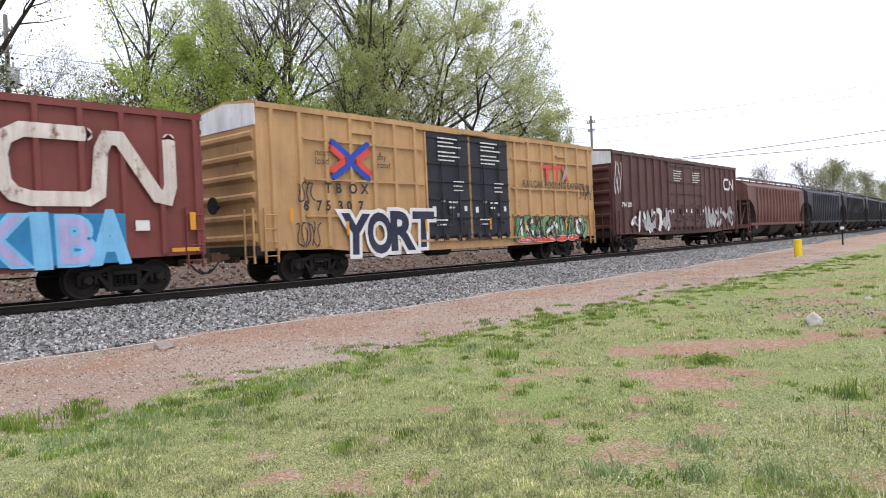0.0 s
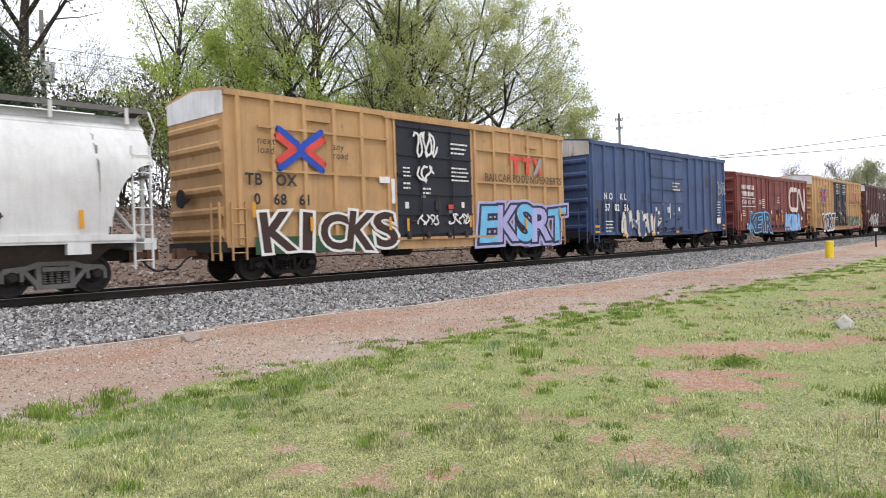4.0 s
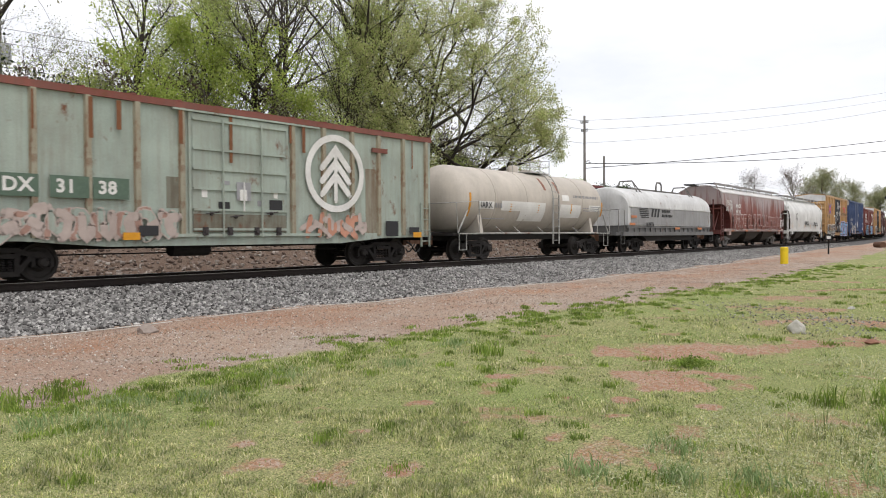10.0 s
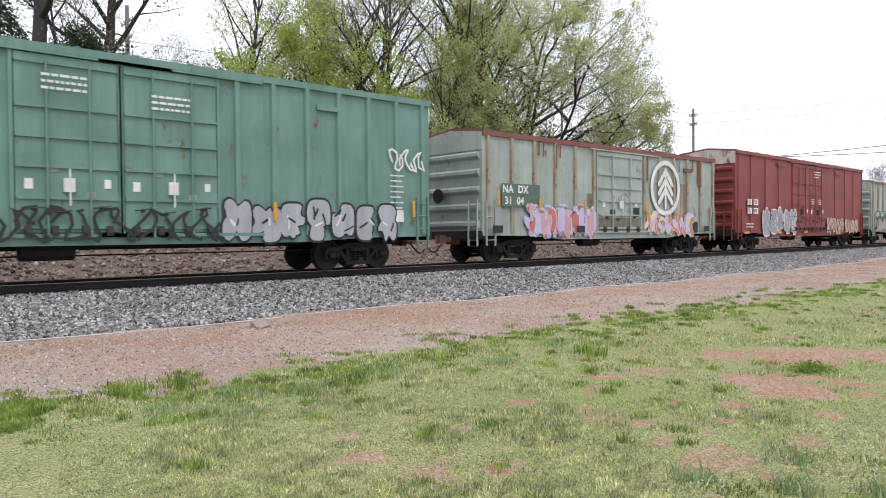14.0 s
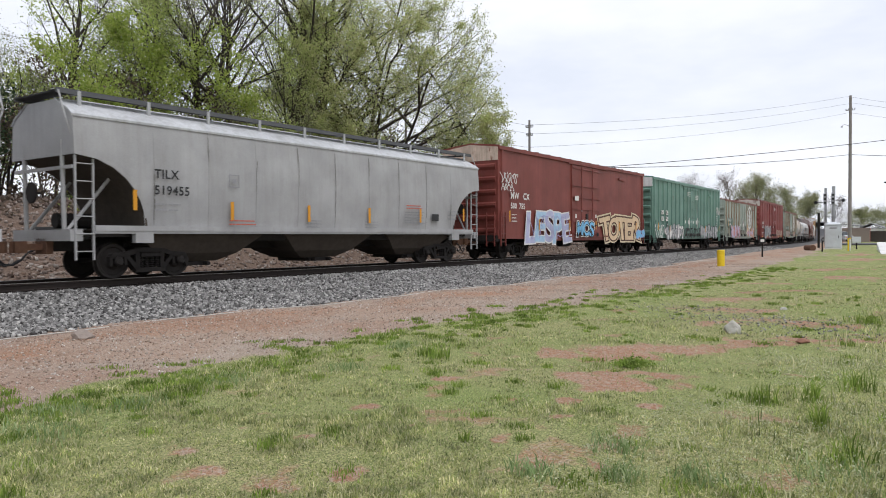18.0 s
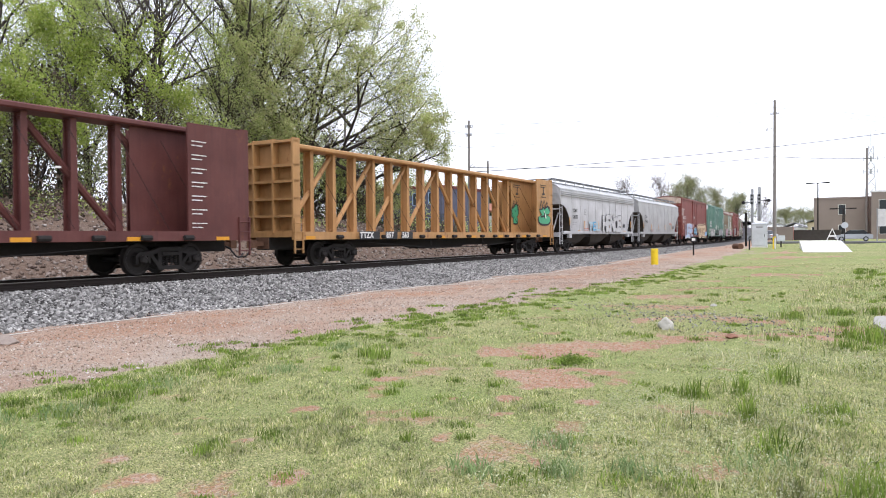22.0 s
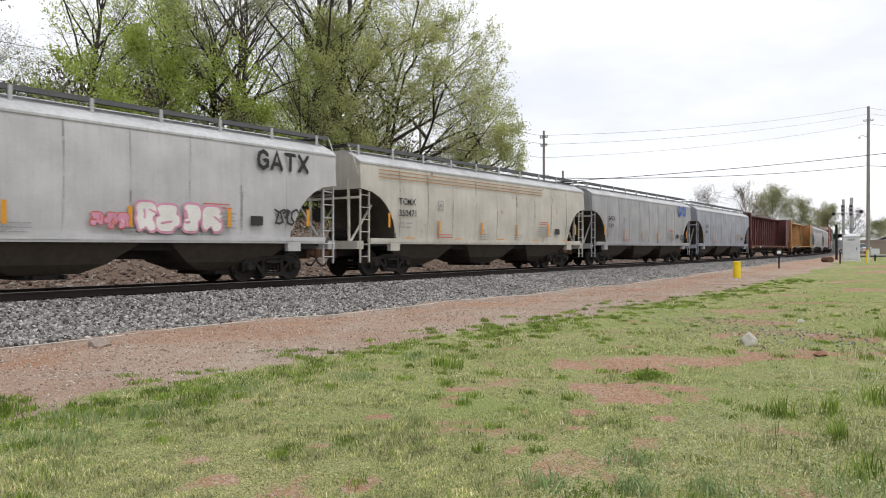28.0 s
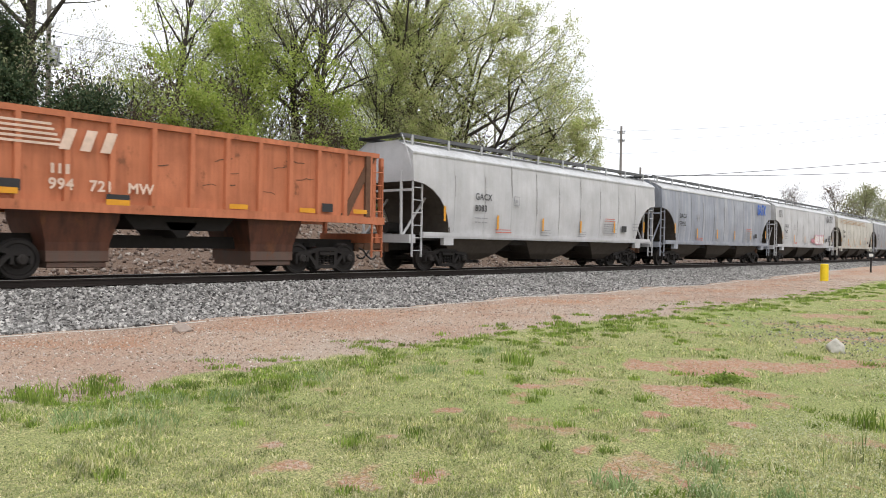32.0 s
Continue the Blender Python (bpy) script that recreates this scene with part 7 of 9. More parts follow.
# ---- trees and shrubs ----
BARK = plain("dark_bark", (0.062, 0.052, 0.045), 0.95, scale=5, vary=.4, bump=.5)
TWIG = plain("grey_bark", (0.105, 0.09, 0.078), 0.95, scale=6, vary=.35, bump=.3)
OLIVE = varied("olive_spring_leaves", [(0.45, 0.55, 0.16), (0.57, 0.64, 0.24), (0.34, 0.43, 0.12), (0.62, 0.63, 0.30), (0.50, 0.59, 0.18)], .7, .55)
TANNED = varied("pale_olive_spring_leaves", [(0.50, 0.55, 0.22), (0.42, 0.50, 0.17), (0.58, 0.54, 0.29), (0.46, 0.54, 0.19), (0.63, 0.60, 0.34)], .7, .55)
LIME = varied("fresh_green_leaves", [(0.37, 0.46, 0.09), (0.45, 0.53, 0.13), (0.27, 0.37, 0.075), (0.50, 0.55, 0.18)], .7, .55)
SAGE = varied("grey_green_leaves", [(0.31, 0.34, 0.18), (0.38, 0.39, 0.23), (0.25, 0.28, 0.13), (0.39, 0.36, 0.24)], .7, .5)
PINE = varied("dark_evergreen_leaves", [(0.037, 0.061, 0.031), (0.060, 0.093, 0.043), (0.085, 0.102, 0.051)], .7, .1)
DEAD = varied("brown_dry_leaves", [(0.13, 0.095, 0.07), (0.19, 0.145, 0.105), (0.10, 0.08, 0.062)], .8, .2)


def tubes(name, segs, material):
    """Tapered limbs from rows of x, y, z, x, y, z, r, r; thin twigs have three sides, thick limbs seven."""
    s = np.asarray(segs, float)
    VV, FF, base = [], [], 0
    for k, pick in ((3, s[:, 6] < .035), (7, s[:, 6] >= .035)):
        q = s[pick]
        if not len(q):
            continue
        a0, b0, ra, rb = q[:, :3], q[:, 3:6], q[:, 6], q[:, 7]
        d = b0 - a0
        d /= np.linalg.norm(d, axis=1, keepdims=True) + 1e-9
        u = np.cross(d, np.where(np.abs(d[:, 2:3]) > .9, [[1.0, 0, 0]], [[0, 0, 1.0]]))
        u /= np.linalg.norm(u, axis=1, keepdims=True) + 1e-9
        w = np.cross(d, u)
        t = 2 * np.pi * np.arange(k) / k
        ring = u[:, None] * np.cos(t)[None, :, None] + w[:, None] * np.sin(t)[None, :, None]
        V = np.concatenate([a0[:, None] + ring * ra[:, None, None], b0[:, None] + ring * rb[:, None, None]], 1)
        i = np.arange(k)
        F = np.stack([i, (i + 1) % k, (i + 1) % k + k, i + k], -1)[None] + (np.arange(len(q)) * 2 * k)[:, None, None] + base
        VV.append(V.reshape(-1, 3))
        FF.append(F.reshape(-1, 4))
        base += len(q) * 2 * k
    return raw_mesh(name, np.concatenate(VV), np.concatenate(FF), material, True)


def leaf_mass(name, pts, size, material, seed):
    """Small two-sided leaves, each a folded pair of blades, at the points given."""
    r = np.random.RandomState(seed)
    n = len(pts)
    a = r.randn(n, 3)
    a /= np.linalg.norm(a, axis=1, keepdims=True)
    b = np.cross(a, r.randn(n, 3))
    b /= np.linalg.norm(b, axis=1, keepdims=True)
    s = (size * r.uniform(.6, 1.3, n))[:, None]
    V = np.stack([pts - a * s, pts + b * s * .55, pts + a * s, pts - b * s * .55], 1)
    F = np.arange(n * 4).reshape(n, 4)
    return raw_mesh(name, V.reshape(-1, 3), F, material)


def grow(seed, h, r, stems=1, lean=(0, 0), limbs=15, low=.3, rise=.55, sub=(6, 5), thick=.022, droop=0.0):
    """The limbs of a tree, as tube rows, and the ends of its twigs."""
    rnd = random.Random(seed)
    segs, tips = [], []

    def line(p, d, length, rad, n, wander, up, end=.35):
        pts = [p]
        for i in range(n):
            d = (d + Vector((rnd.gauss(0, wander), rnd.gauss(0, wander), rnd.gauss(0, wander) + up))).normalized()
            q = p + d * (length / n)
            a, b = rad * (1 - (1 - end) * i / n), rad * (1 - (1 - end) * (i + 1) / n)
            segs.append((*p, *q, a, b))
            p = q
            pts.append(p)
        return pts, d

    for k in range(stems):
        ang = 2 * math.pi * k / stems + rnd.random()
        d0 = Vector((lean[0] + (.28 * math.cos(ang) if stems > 1 else 0), lean[1] + (.28 * math.sin(ang) if stems > 1 else 0), 1)).normalized()
        tr, _ = line(Vector((0, 0, -.3)), d0, h * rnd.uniform(.86, .95), h * thick / math.sqrt(stems) ** .7, 9, .05, .04, .16)
        for j in range(limbs // stems):
            f = low + (1 - low) * (j + rnd.random()) / (limbs // stems)
            i = min(8, int(f * 9))
            p = tr[i].lerp(tr[i + 1], f * 9 - i)
            g = (f - low) / (1 - low)
            reach = r * (.55 + .6 * math.sin(math.pi * min(1, .18 + .78 * g))) * (1.0 - .35 * g) * rnd.uniform(.75, 1.12)
            az = rnd.uniform(0, 2 * math.pi)
            d = Vector((math.cos(az), math.sin(az), rise + .55 * g)).normalized()
            lp, dl = line(p, d, reach, h * thick * .36 * (1.1 - .6 * g), 6, .10, .05 - droop, .22)
            for m in range(sub[0]):
                f2 = .22 + .78 * (m + rnd.random()) / sub[0]
                ii = min(5, int(f2 * 6))
                pb = lp[ii].lerp(lp[ii + 1], f2 * 6 - ii)
                db = (dl + Vector((rnd.gauss(0, .65), rnd.gauss(0, .65), rnd.gauss(.1, .45)))).normalized()
                bp, dd = line(pb, db, reach * .42 * rnd.uniform(.6, 1.1), h * thick * .10, 4, .14, .04, .3)
                for w in range(sub[1]):
                    f3 = .25 + .75 * (w + rnd.random()) / sub[1]
                    i3 = min(3, int(f3 * 4))
                    pc = bp[i3].lerp(bp[i3 + 1], f3 * 4 - i3)
                    dc = (dd + Vector((rnd.gauss(0, .7), rnd.gauss(0, .7), rnd.gauss(.1, .6)))).normalized()
                    tp, _ = line(pc, dc, reach * .2 * rnd.uniform(.6, 1.2), h * thick * .032, 3, .2, .05, .4)
                    tips += tp[1:]
    return segs, np.array([tuple(t) for t in tips])


def tree(name, label, at, seed, h, r, leaf, per_tip, size, bark=BARK, spread=.32, **kw):
    segs, tips = grow(seed, h, r, **kw)
    ob = thing(name, label, "tree" if "shrub" not in name else "shrub", at)
    part("trunk", tubes("trunk", segs, bark), bark, ob, "trunk and branching limbs")
    rnd = np.random.RandomState(seed)
    if per_tip > 0:
        keep = noise2(tips[:, 0] * 1.3 + tips[:, 2], tips[:, 1] * 1.3 + tips[:, 2], 1.4, seed % 50) > .24
        t = np.repeat(tips[keep], per_tip, 0)
        t = t + rnd.randn(*t.shape) * spread
        part("crown", leaf_mass("crown", t, size, leaf, seed), leaf, ob, "young spring leaves")
    return ob


def at_ground(x, y, rz=0):
    return pose(x, y, gz(x, y), 0, 0, rz)


def unit(v):
    return v / (np.linalg.norm(v, axis=-1, keepdims=True) + 1e-9)


def fan_tree(label, at, seed, h, r, base, leaf, leaves, size=.075, bark=BARK, counts=(14, 90, 700), stems=1, off=(0, 0), spread=.3, thick=.02, lump=.22, gaps=.42, mid=.42, fork=None, open_=.5, tip=.8, bend=.012):
    """A tree that branches four times, always forwards: stems, limbs, branches and twigs that end at a lumpy dome, with leaves on the twigs."""
    g = np.random.RandomState(seed)
    c = np.array([off[0], off[1], base + mid * (h - base)])
    up, dn = h - c[2], c[2] - base
    rows, rad = [], h * thick
    fork = base * .55 if fork is None else fork

    def room(p, d):
        """How far the dome lets a limb go from p along d."""
        R = np.stack([np.full(len(p), r), np.full(len(p), r), np.where((p[:, 2] - c[2]) + d[:, 2] * r * .6 > 0, up, dn)], -1)
        q, e = (p - c) / R, d / R
        b, a2, k = (q * e).sum(1), (e * e).sum(1), (q * q).sum(1) - 1
        t = (-b + np.sqrt(np.maximum(0, b * b - a2 * k))) / a2
        w = p + d * t[:, None]
        return np.maximum(.05, t) * (1 + lump * 2 * (noise2(w[:, 0] + w[:, 2] + 90, w[:, 1] - w[:, 2] * .7 + 90, 2.3, seed % 60) - .5))

    def limbs(p, d, L, ra, rb, k, bend, wob):
        pts = [p]
        for i in range(k):
            d = unit(d + g.randn(len(p), 3) * wob + np.array([0, 0, bend]))
            q = pts[-1] + d * (L / k)[:, None]
            rows.append(np.concatenate([pts[-1], q, (ra + (rb - ra) * i / k)[:, None], (ra + (rb - ra) * (i + 1) / k)[:, None]], 1))
            pts.append(q)
        return np.stack(pts, 1)

    def sprout(pts, per, f0):
        n, k = pts.shape[0], pts.shape[1] - 1
        f = np.clip(f0 + (1 - f0) * (np.arange(per)[None] + g.rand(n, per)) / per, 0, .999)
        i = (f * k).astype(int)
        who = np.repeat(np.arange(n), per)
        a, b = pts[who, i.ravel()], pts[who, i.ravel() + 1]
        return a + (b - a) * (f * k - i).ravel()[:, None], unit(b - a), f.ravel(), who

    def aside(T, lo, hi):
        ang = np.radians(g.uniform(lo, hi, len(T)))[:, None]
        return unit(T * np.cos(ang) + unit(np.cross(T, g.randn(len(T), 3))) * np.sin(ang))

    az = 2 * np.pi * (np.arange(stems) + g.rand(stems) * .5) / stems
    if stems > 1:
        root = np.stack([.22 * np.cos(az), .22 * np.sin(az), np.full(stems, -.3)], -1)
        el = np.radians((88 - 66 * open_ + (66 * open_ - 4) * np.linspace(0, 1, stems) ** 1.35)[g.permutation(stems)])
        d = np.stack([np.cos(az) * np.cos(el), np.sin(az) * np.cos(el), np.sin(el)], -1)
    else:
        root, d = np.array([[0, 0, -.3]]), np.array([[.02, .0, 1.0]])
    one = np.ones(stems)
    tr = limbs(root, unit(d + np.array([0, 0, 1.2])), one * (fork + .3), one * rad / stems ** .4, one * rad * .85 / stems ** .4, 3, 0, .02)
    st = limbs(tr[:, -1], d, room(tr[:, -1], d) * tip, one * rad * .85 / stems ** .4, one * rad * .12, 9, .03, .045)
    per = max(2, round(counts[0] / stems))
    p, T, f, who = sprout(st, per, .06)
    gold = 2.4 * np.arange(len(p)) + seed
    low = np.radians((28 if stems == 1 else 30 - 34 * open_) + 38 * f + g.uniform(-10, 10, len(p)))
    d = np.stack([np.cos(gold) * np.cos(low), np.sin(gold) * np.cos(low), np.sin(low) * .8], -1)
    d = unit(d + T * (.35 if stems == 1 else .5))
    L1 = room(p, d) * g.uniform(.72, .95, len(p))
    lb = limbs(p, d, L1, rad * (.40 - .24 * f), np.full(len(p), rad * .04), 7, bend, .07)
    k2 = max(2, round(counts[1] / counts[0]))
    p, T, f, who = sprout(lb, k2, .16)
    d = aside(T, 25, 55)
    L2 = np.minimum(L1[who] * (.62 - .34 * f), room(p, d) * .98)
    b2 = limbs(p, d, L2, rad * (.10 - .06 * f), np.full(len(p), rad * .014), 5, .02, .09)
    k3 = max(2, round(counts[2] / counts[1]))
    p, T, f, who = sprout(b2, k3, .12)
    d = aside(T, 25, 60)
    L3 = np.minimum(L2[who] * (.62 - .28 * f) + .12, room(p, d) * 1.05)
    b3 = limbs(p, d, L3, np.full(len(p), rad * .019), np.full(len(p), rad * .007), 3, .02, .12)
    ob = thing("tree", label, "tree", at)
    part("trunk", tubes("trunk", np.concatenate(rows), bark), bark, ob, "trunk and branching limbs")
    if leaves:
        t = np.repeat(b3[:, 1:].reshape(-1, 3), leaves, 0)
        t = t + g.randn(*t.shape) * spread
        t = t[noise2(t[:, 0] + t[:, 2] * .6, t[:, 1] - t[:, 2] * .6, 1.3, seed % 50) > gaps]
        part("crown", leaf_mass("crown", t, size, leaf, seed), leaf, ob, "young spring leaves")
    return ob


def rooted(x, y):
    return pose(x, y, gz(x, y)), gz(x, y)


def wood(label, x, y, top, r, base, leaf, leaves, seed, **kw):
    """Top and crown base are heights over the rail's foot."""
    at, g0 = rooted(x, y)
    return fan_tree(label, at, seed, top - g0, r, base - g0, leaf, leaves, **kw)


wood("wide domed tree with fine pale olive spring leaves", 36.5, 33.0, 21.0, 9.0, 2.6, TANNED, 11, 5, counts=(55, 500, 5500), stems=11, off=(1.0, -1.1), spread=.14, size=.062, lump=.10, gaps=.2, mid=.33, fork=1.2, open_=1.0, tip=.9, thick=.025, bend=-.004)
wood("tall dark-trunked tree with green spring leaves", 31.3, 33.6, 24.5, 5.2, 10.5, OLIVE, 5, 7, gaps=.54, counts=(22, 130, 900), spread=.15, size=.07, thick=.021)
wood("tall tree with a forked crown of olive leaves", 34.0, 34.6, 24.5, 5.0, 11.5, OLIVE, 5, 8, gaps=.54, counts=(22, 130, 900), stems=2, spread=.15, size=.075, fork=5, thick=.022)
wood("tall open tree with dark limbs and few leaves", 24.8, 33.8, 19.5, 5.6, 6.0, SAGE, 2, 9, gaps=.45, counts=(26, 190, 1300), spread=.2, size=.06, thick=.021, stems=2, fork=5)
wood("leaning tree among others on the bank", 28.0, 36.0, 20, 4.6, 8.0, OLIVE, 3, 10, gaps=.45, counts=(22, 140, 1000), spread=.24, size=.08)
wood("olive-green tree at the edge of the wood", 28.6, 31.6, 14.3, 3.2, 5.5, OLIVE, 5, 11, gaps=.46, counts=(16, 90, 560), spread=.18, size=.058, thick=.016)
wood("fresh green young tree at the wood's edge", 23.0, 31.4, 12.6, 3.4, 4.6, LIME, 7, 12, bark=TWIG, gaps=.42, counts=(16, 90, 560), spread=.2, size=.074, thick=.012, stems=3, fork=2)
wood("slender upright tree with thin grey-green leaves", 20.6, 33.2, 16.5, 2.0, 6.5, OLIVE, 5, 13, bark=TWIG, counts=(18, 100, 560), spread=.18, size=.065, thick=.010)
wood("slender upright tree with thin olive leaves", 22.0, 35.5, 17.5, 2.4, 6.5, OLIVE, 6, 14, counts=(18, 100, 560), spread=.2, size=.075, thick=.010)
wood("bright green young tree with dense leaves", 17.2, 32.0, 12.9, 2.9, 4.2, LIME, 9, 15, bark=TWIG, gaps=.40, counts=(16, 90, 600), spread=.2, size=.074, thick=.012, stems=3, fork=2)
wood("bright green low tree with dense leaves", 15.5, 31.8, 10.2, 2.0, 3.8, LIME, 8, 16, bark=TWIG, gaps=.40, counts=(14, 80, 520), spread=.18, size=.068, thick=.012, stems=3, fork=1.5)
wood("fresh green young tree at the wood's edge", 19.4, 31.4, 12.2, 2.6, 4.6, LIME, 7, 17, bark=TWIG, gaps=.42, counts=(16, 84, 520), spread=.2, size=.074, thick=.012, stems=2, fork=2)
wood("small nearly bare tree with fine grey twigs", 13.7, 32.0, 11.7, 2.0, 3.8, SAGE, 2, 18, gaps=.25, counts=(22, 170, 1300), spread=.12, size=.035, thick=.014, stems=4, fork=1.2)
wood("small nearly bare tree with fine dark twigs", 11.4, 33.2, 12.4, 2.2, 4.2, SAGE, 2, 25, gaps=.25, counts=(22, 160, 1200), spread=.12, size=.035, thick=.014, stems=4, fork=1.2)
wood("tall nearly bare tree with fine dark twigs", 9.6, 35.4, 16.5, 3.0, 6, SAGE, 1, 26, counts=(22, 150, 1100), spread=.15, size=.045, thick=.014, stems=2, fork=3)
wood("olive-green low tree in the undergrowth", 25.8, 31.2, 9.8, 2.6, 4.2, OLIVE, 2, 19, bark=TWIG, counts=(14, 70, 420), spread=.2, size=.07, thick=.012, stems=3, fork=1.5)
wood("olive-green low tree in the undergrowth", 31.6, 31.4, 9.0, 2.2, 4.2, OLIVE, 2, 24, bark=TWIG, counts=(14, 70, 420), spread=.2, size=.07, thick=.011, stems=3, fork=1.5)
wood("tall leafy tree at the back of the wood", 19.0, 37.0, 18, 3.6, 6.0, OLIVE, 5, 27, gaps=.4, counts=(18, 110, 700), spread=.22, size=.065)
wood("tall leafy tree at the back of the wood", 23.5, 38.5, 19, 3.8, 7.0, OLIVE, 5, 28, gaps=.42, counts=(18, 110, 700), spread=.22, size=.065)
wood("thin-leaved tree at the back of the wood", 26.0, 40.0, 17, 4.5, 6.0, OLIVE, 3, 23, counts=(18, 110, 760), spread=.28, size=.085)
tree("tree", "tall straight trunk with a thin high crown", at_ground(12.3, 38.0), 18, 19, 5.5, SAGE, 3, .08, BARK, limbs=16, low=.4, sub=(6, 5), rise=.5, thick=.020)
tree("tree", "tall straight trunk with a thin high crown", at_ground(8.2, 35.0), 19, 20, 5.5, SAGE, 3, .08, BARK, limbs=16, low=.4, sub=(6, 5), rise=.5, thick=.022)
wood("dark evergreen tree on the bank", 8.9, 33.0, 10.9, 1.5, 5.0, PINE, 20, 20, counts=(14, 70, 420), spread=.22, size=.06, thick=.014)
wood("dark evergreen tree on the bank", 5.4, 32.6, 11.5, 2.4, 4.5, PINE, 20, 21, counts=(14, 80, 520), spread=.25, size=.065, thick=.014)
for i, (x, y) in enumerate([(11.2, 30.2), (14.2, 30.0), (17.2, 31.0), (20.3, 30.2), (23.6, 31.0), (27.6, 31.6), (30.2, 30.8), (33.0, 31.6), (36.2, 31.4), (40.0, 32.5), (43.5, 34.0), (8.3, 30.6), (25.0, 34), (29.5, 35.5), (35, 38), (41, 38)]):
    m = PINE if x < 12 else (SAGE, DEAD, OLIVE)[i % 3]
    tree("shrub", "tangled undergrowth shrub on the bank" if m is not PINE else "dark evergreen shrub on the bank", at_ground(x, y), 40 + i, 3.4 + .7 * (i % 3), 2.0, m, 3 if m is not PINE else 12, .075, TWIG, limbs=12, stems=3, low=.05, rise=.7, sub=(5, 5), thick=.012)
for i in range(26):
    x = 6.5 + 1.55 * i + .5 * math.sin(i * 2.3)
    y = 31.6 + 1.5 * math.sin(i * 1.7) + .06 * max(0, x - 25)
    m = PINE if x < 12.5 and i % 2 else (DEAD, OLIVE, SAGE, DEAD)[i % 4]
    tree("shrub", "tall tangled thicket of dark bare stems on the bank" if m is not PINE else "tall dark evergreen shrub on the bank", at_ground(x, y), 140 + i, 4.2 + 1.1 * (i % 3), 1.8, m, 2 if m is not PINE else 10, .07, BARK, limbs=15, stems=5, low=.06, rise=1.4, sub=(4, 4), thick=.014)
for i in range(17):
    x, y = 4.5 + 2.7 * i, 36.0 + 2.2 * math.sin(i * 2.1)
    m = PINE if x < 12 else (DEAD, SAGE, DEAD)[i % 3]
    tree("shrub", "brown leafless thicket deep in the wood" if m is not PINE else "dark evergreen shrub deep in the wood", at_ground(x, y), 180 + i, 5.0 + .9 * (i % 3), 2.6, m, 3, .10, BARK, limbs=15, stems=4, low=.05, rise=1.0, sub=(5, 4), thick=.014, spread=.4)


def undergrowth(name, label, n, seed, material, low):
    """Leafy scrub and brambles in clumps along the top of the bank."""
    q = np.random.RandomState(seed)
    x = 3 + 62 * q.rand(n) ** 1.15
    y = 27.6 + 9.5 * q.rand(n) + .0004 * np.maximum(0, x - X0) ** 2
    k = noise2(x, y, 1.9, seed) * .65 + noise2(x, y, .7, seed + 1) * .35
    ok = k > low
    x, y, k = x[ok], y[ok], k[ok]
    tall = np.clip((k - low) * 7, .15, 2.6) * np.clip((y - 27.2) / 3, .25, 1)
    pts = np.stack([x, y, ground_z(x, y) + q.rand(len(x)) ** .8 * tall], -1)
    ob = new(name, leaf_mass(name, pts, .085, material, seed))
    tagged(ob, label, "undergrowth", kind="stuff")


undergrowth("bank_scrub", "low green scrub and ivy along the top of the bank", 26000, 61, OLIVE, .56)
undergrowth("bank_brambles", "dark brown brambles and dead leaves on the bank", 36000, 63, DEAD, .50)
undergrowth("bank_evergreens", "dark evergreen scrub in clumps on the bank", 26000, 66, PINE, .66)
# far trees past the bend
far = [(145, 37, 12.0, 5, DEAD, 1), (150, 33.5, 11, 5.2, SAGE, 2), (158, 36, 11, 5, SAGE, 2), (163, 31, 10, 4.5, SAGE, 2), (217, 34.5, 12, 6, SAGE, 5), (224, 30, 11, 5, DEAD, 1), (295, 31, 8, 7, SAGE, 4),
       (300, 24, 9, 7, SAGE, 4), (310, 19, 7, 7, SAGE, 5), (136, 41, 10.5, 5, DEAD, 1), (118, 60, 7, 5, PINE, 9), (112, 64, 7, 5, OLIVE, 9), (104, 66, 7, 5, OLIVE, 9), (340, 12, 8, 8, SAGE, 4), (98, 70, 7, 5, OLIVE, 9)]
for i, (x, y, h, r, m, k) in enumerate(far):
    tree("tree", "distant tree past the bend of the line" if m is not DEAD else "distant bare tree past the bend of the line", at_ground(x, y), 70 + i, h, r, m, round(k * 2.6) if m is not DEAD else 2, .13 if m is not DEAD else .10, TWIG, limbs=18, low=.12, sub=(6, 5), spread=.42, rise=.6, thick=.016)

# ---- grass ----
# dark to pale blade tones also stand in for the turf's self-shadowing
BLADE = varied("grass_blades", [(0.325, 0.385, 0.13), (0.56, 0.56, 0.265), (0.17, 0.225, 0.07), (0.70, 0.64, 0.40), (0.42, 0.465, 0.185), (0.77, 0.715, 0.50), (0.24, 0.305, 0.105)], .7, .45, 5.0)
LUSH = varied("lush_grass_blades", [(0.21, 0.32, 0.06), (0.31, 0.42, 0.085), (0.135, 0.21, 0.04), (0.42, 0.49, 0.14), (0.18, 0.27, 0.055)], .65, .45, 3.0)
BLUISH = varied("bluish_weed_blades", [(0.23, 0.33, 0.13), (0.33, 0.42, 0.19), (0.155, 0.24, 0.085), (0.43, 0.50, 0.26)], .65, .45)
BLOOM = varied("pale_weed_blooms", [(0.52, 0.54, 0.34), (0.60, 0.60, 0.42), (0.44, 0.48, 0.28)], .8, .3)


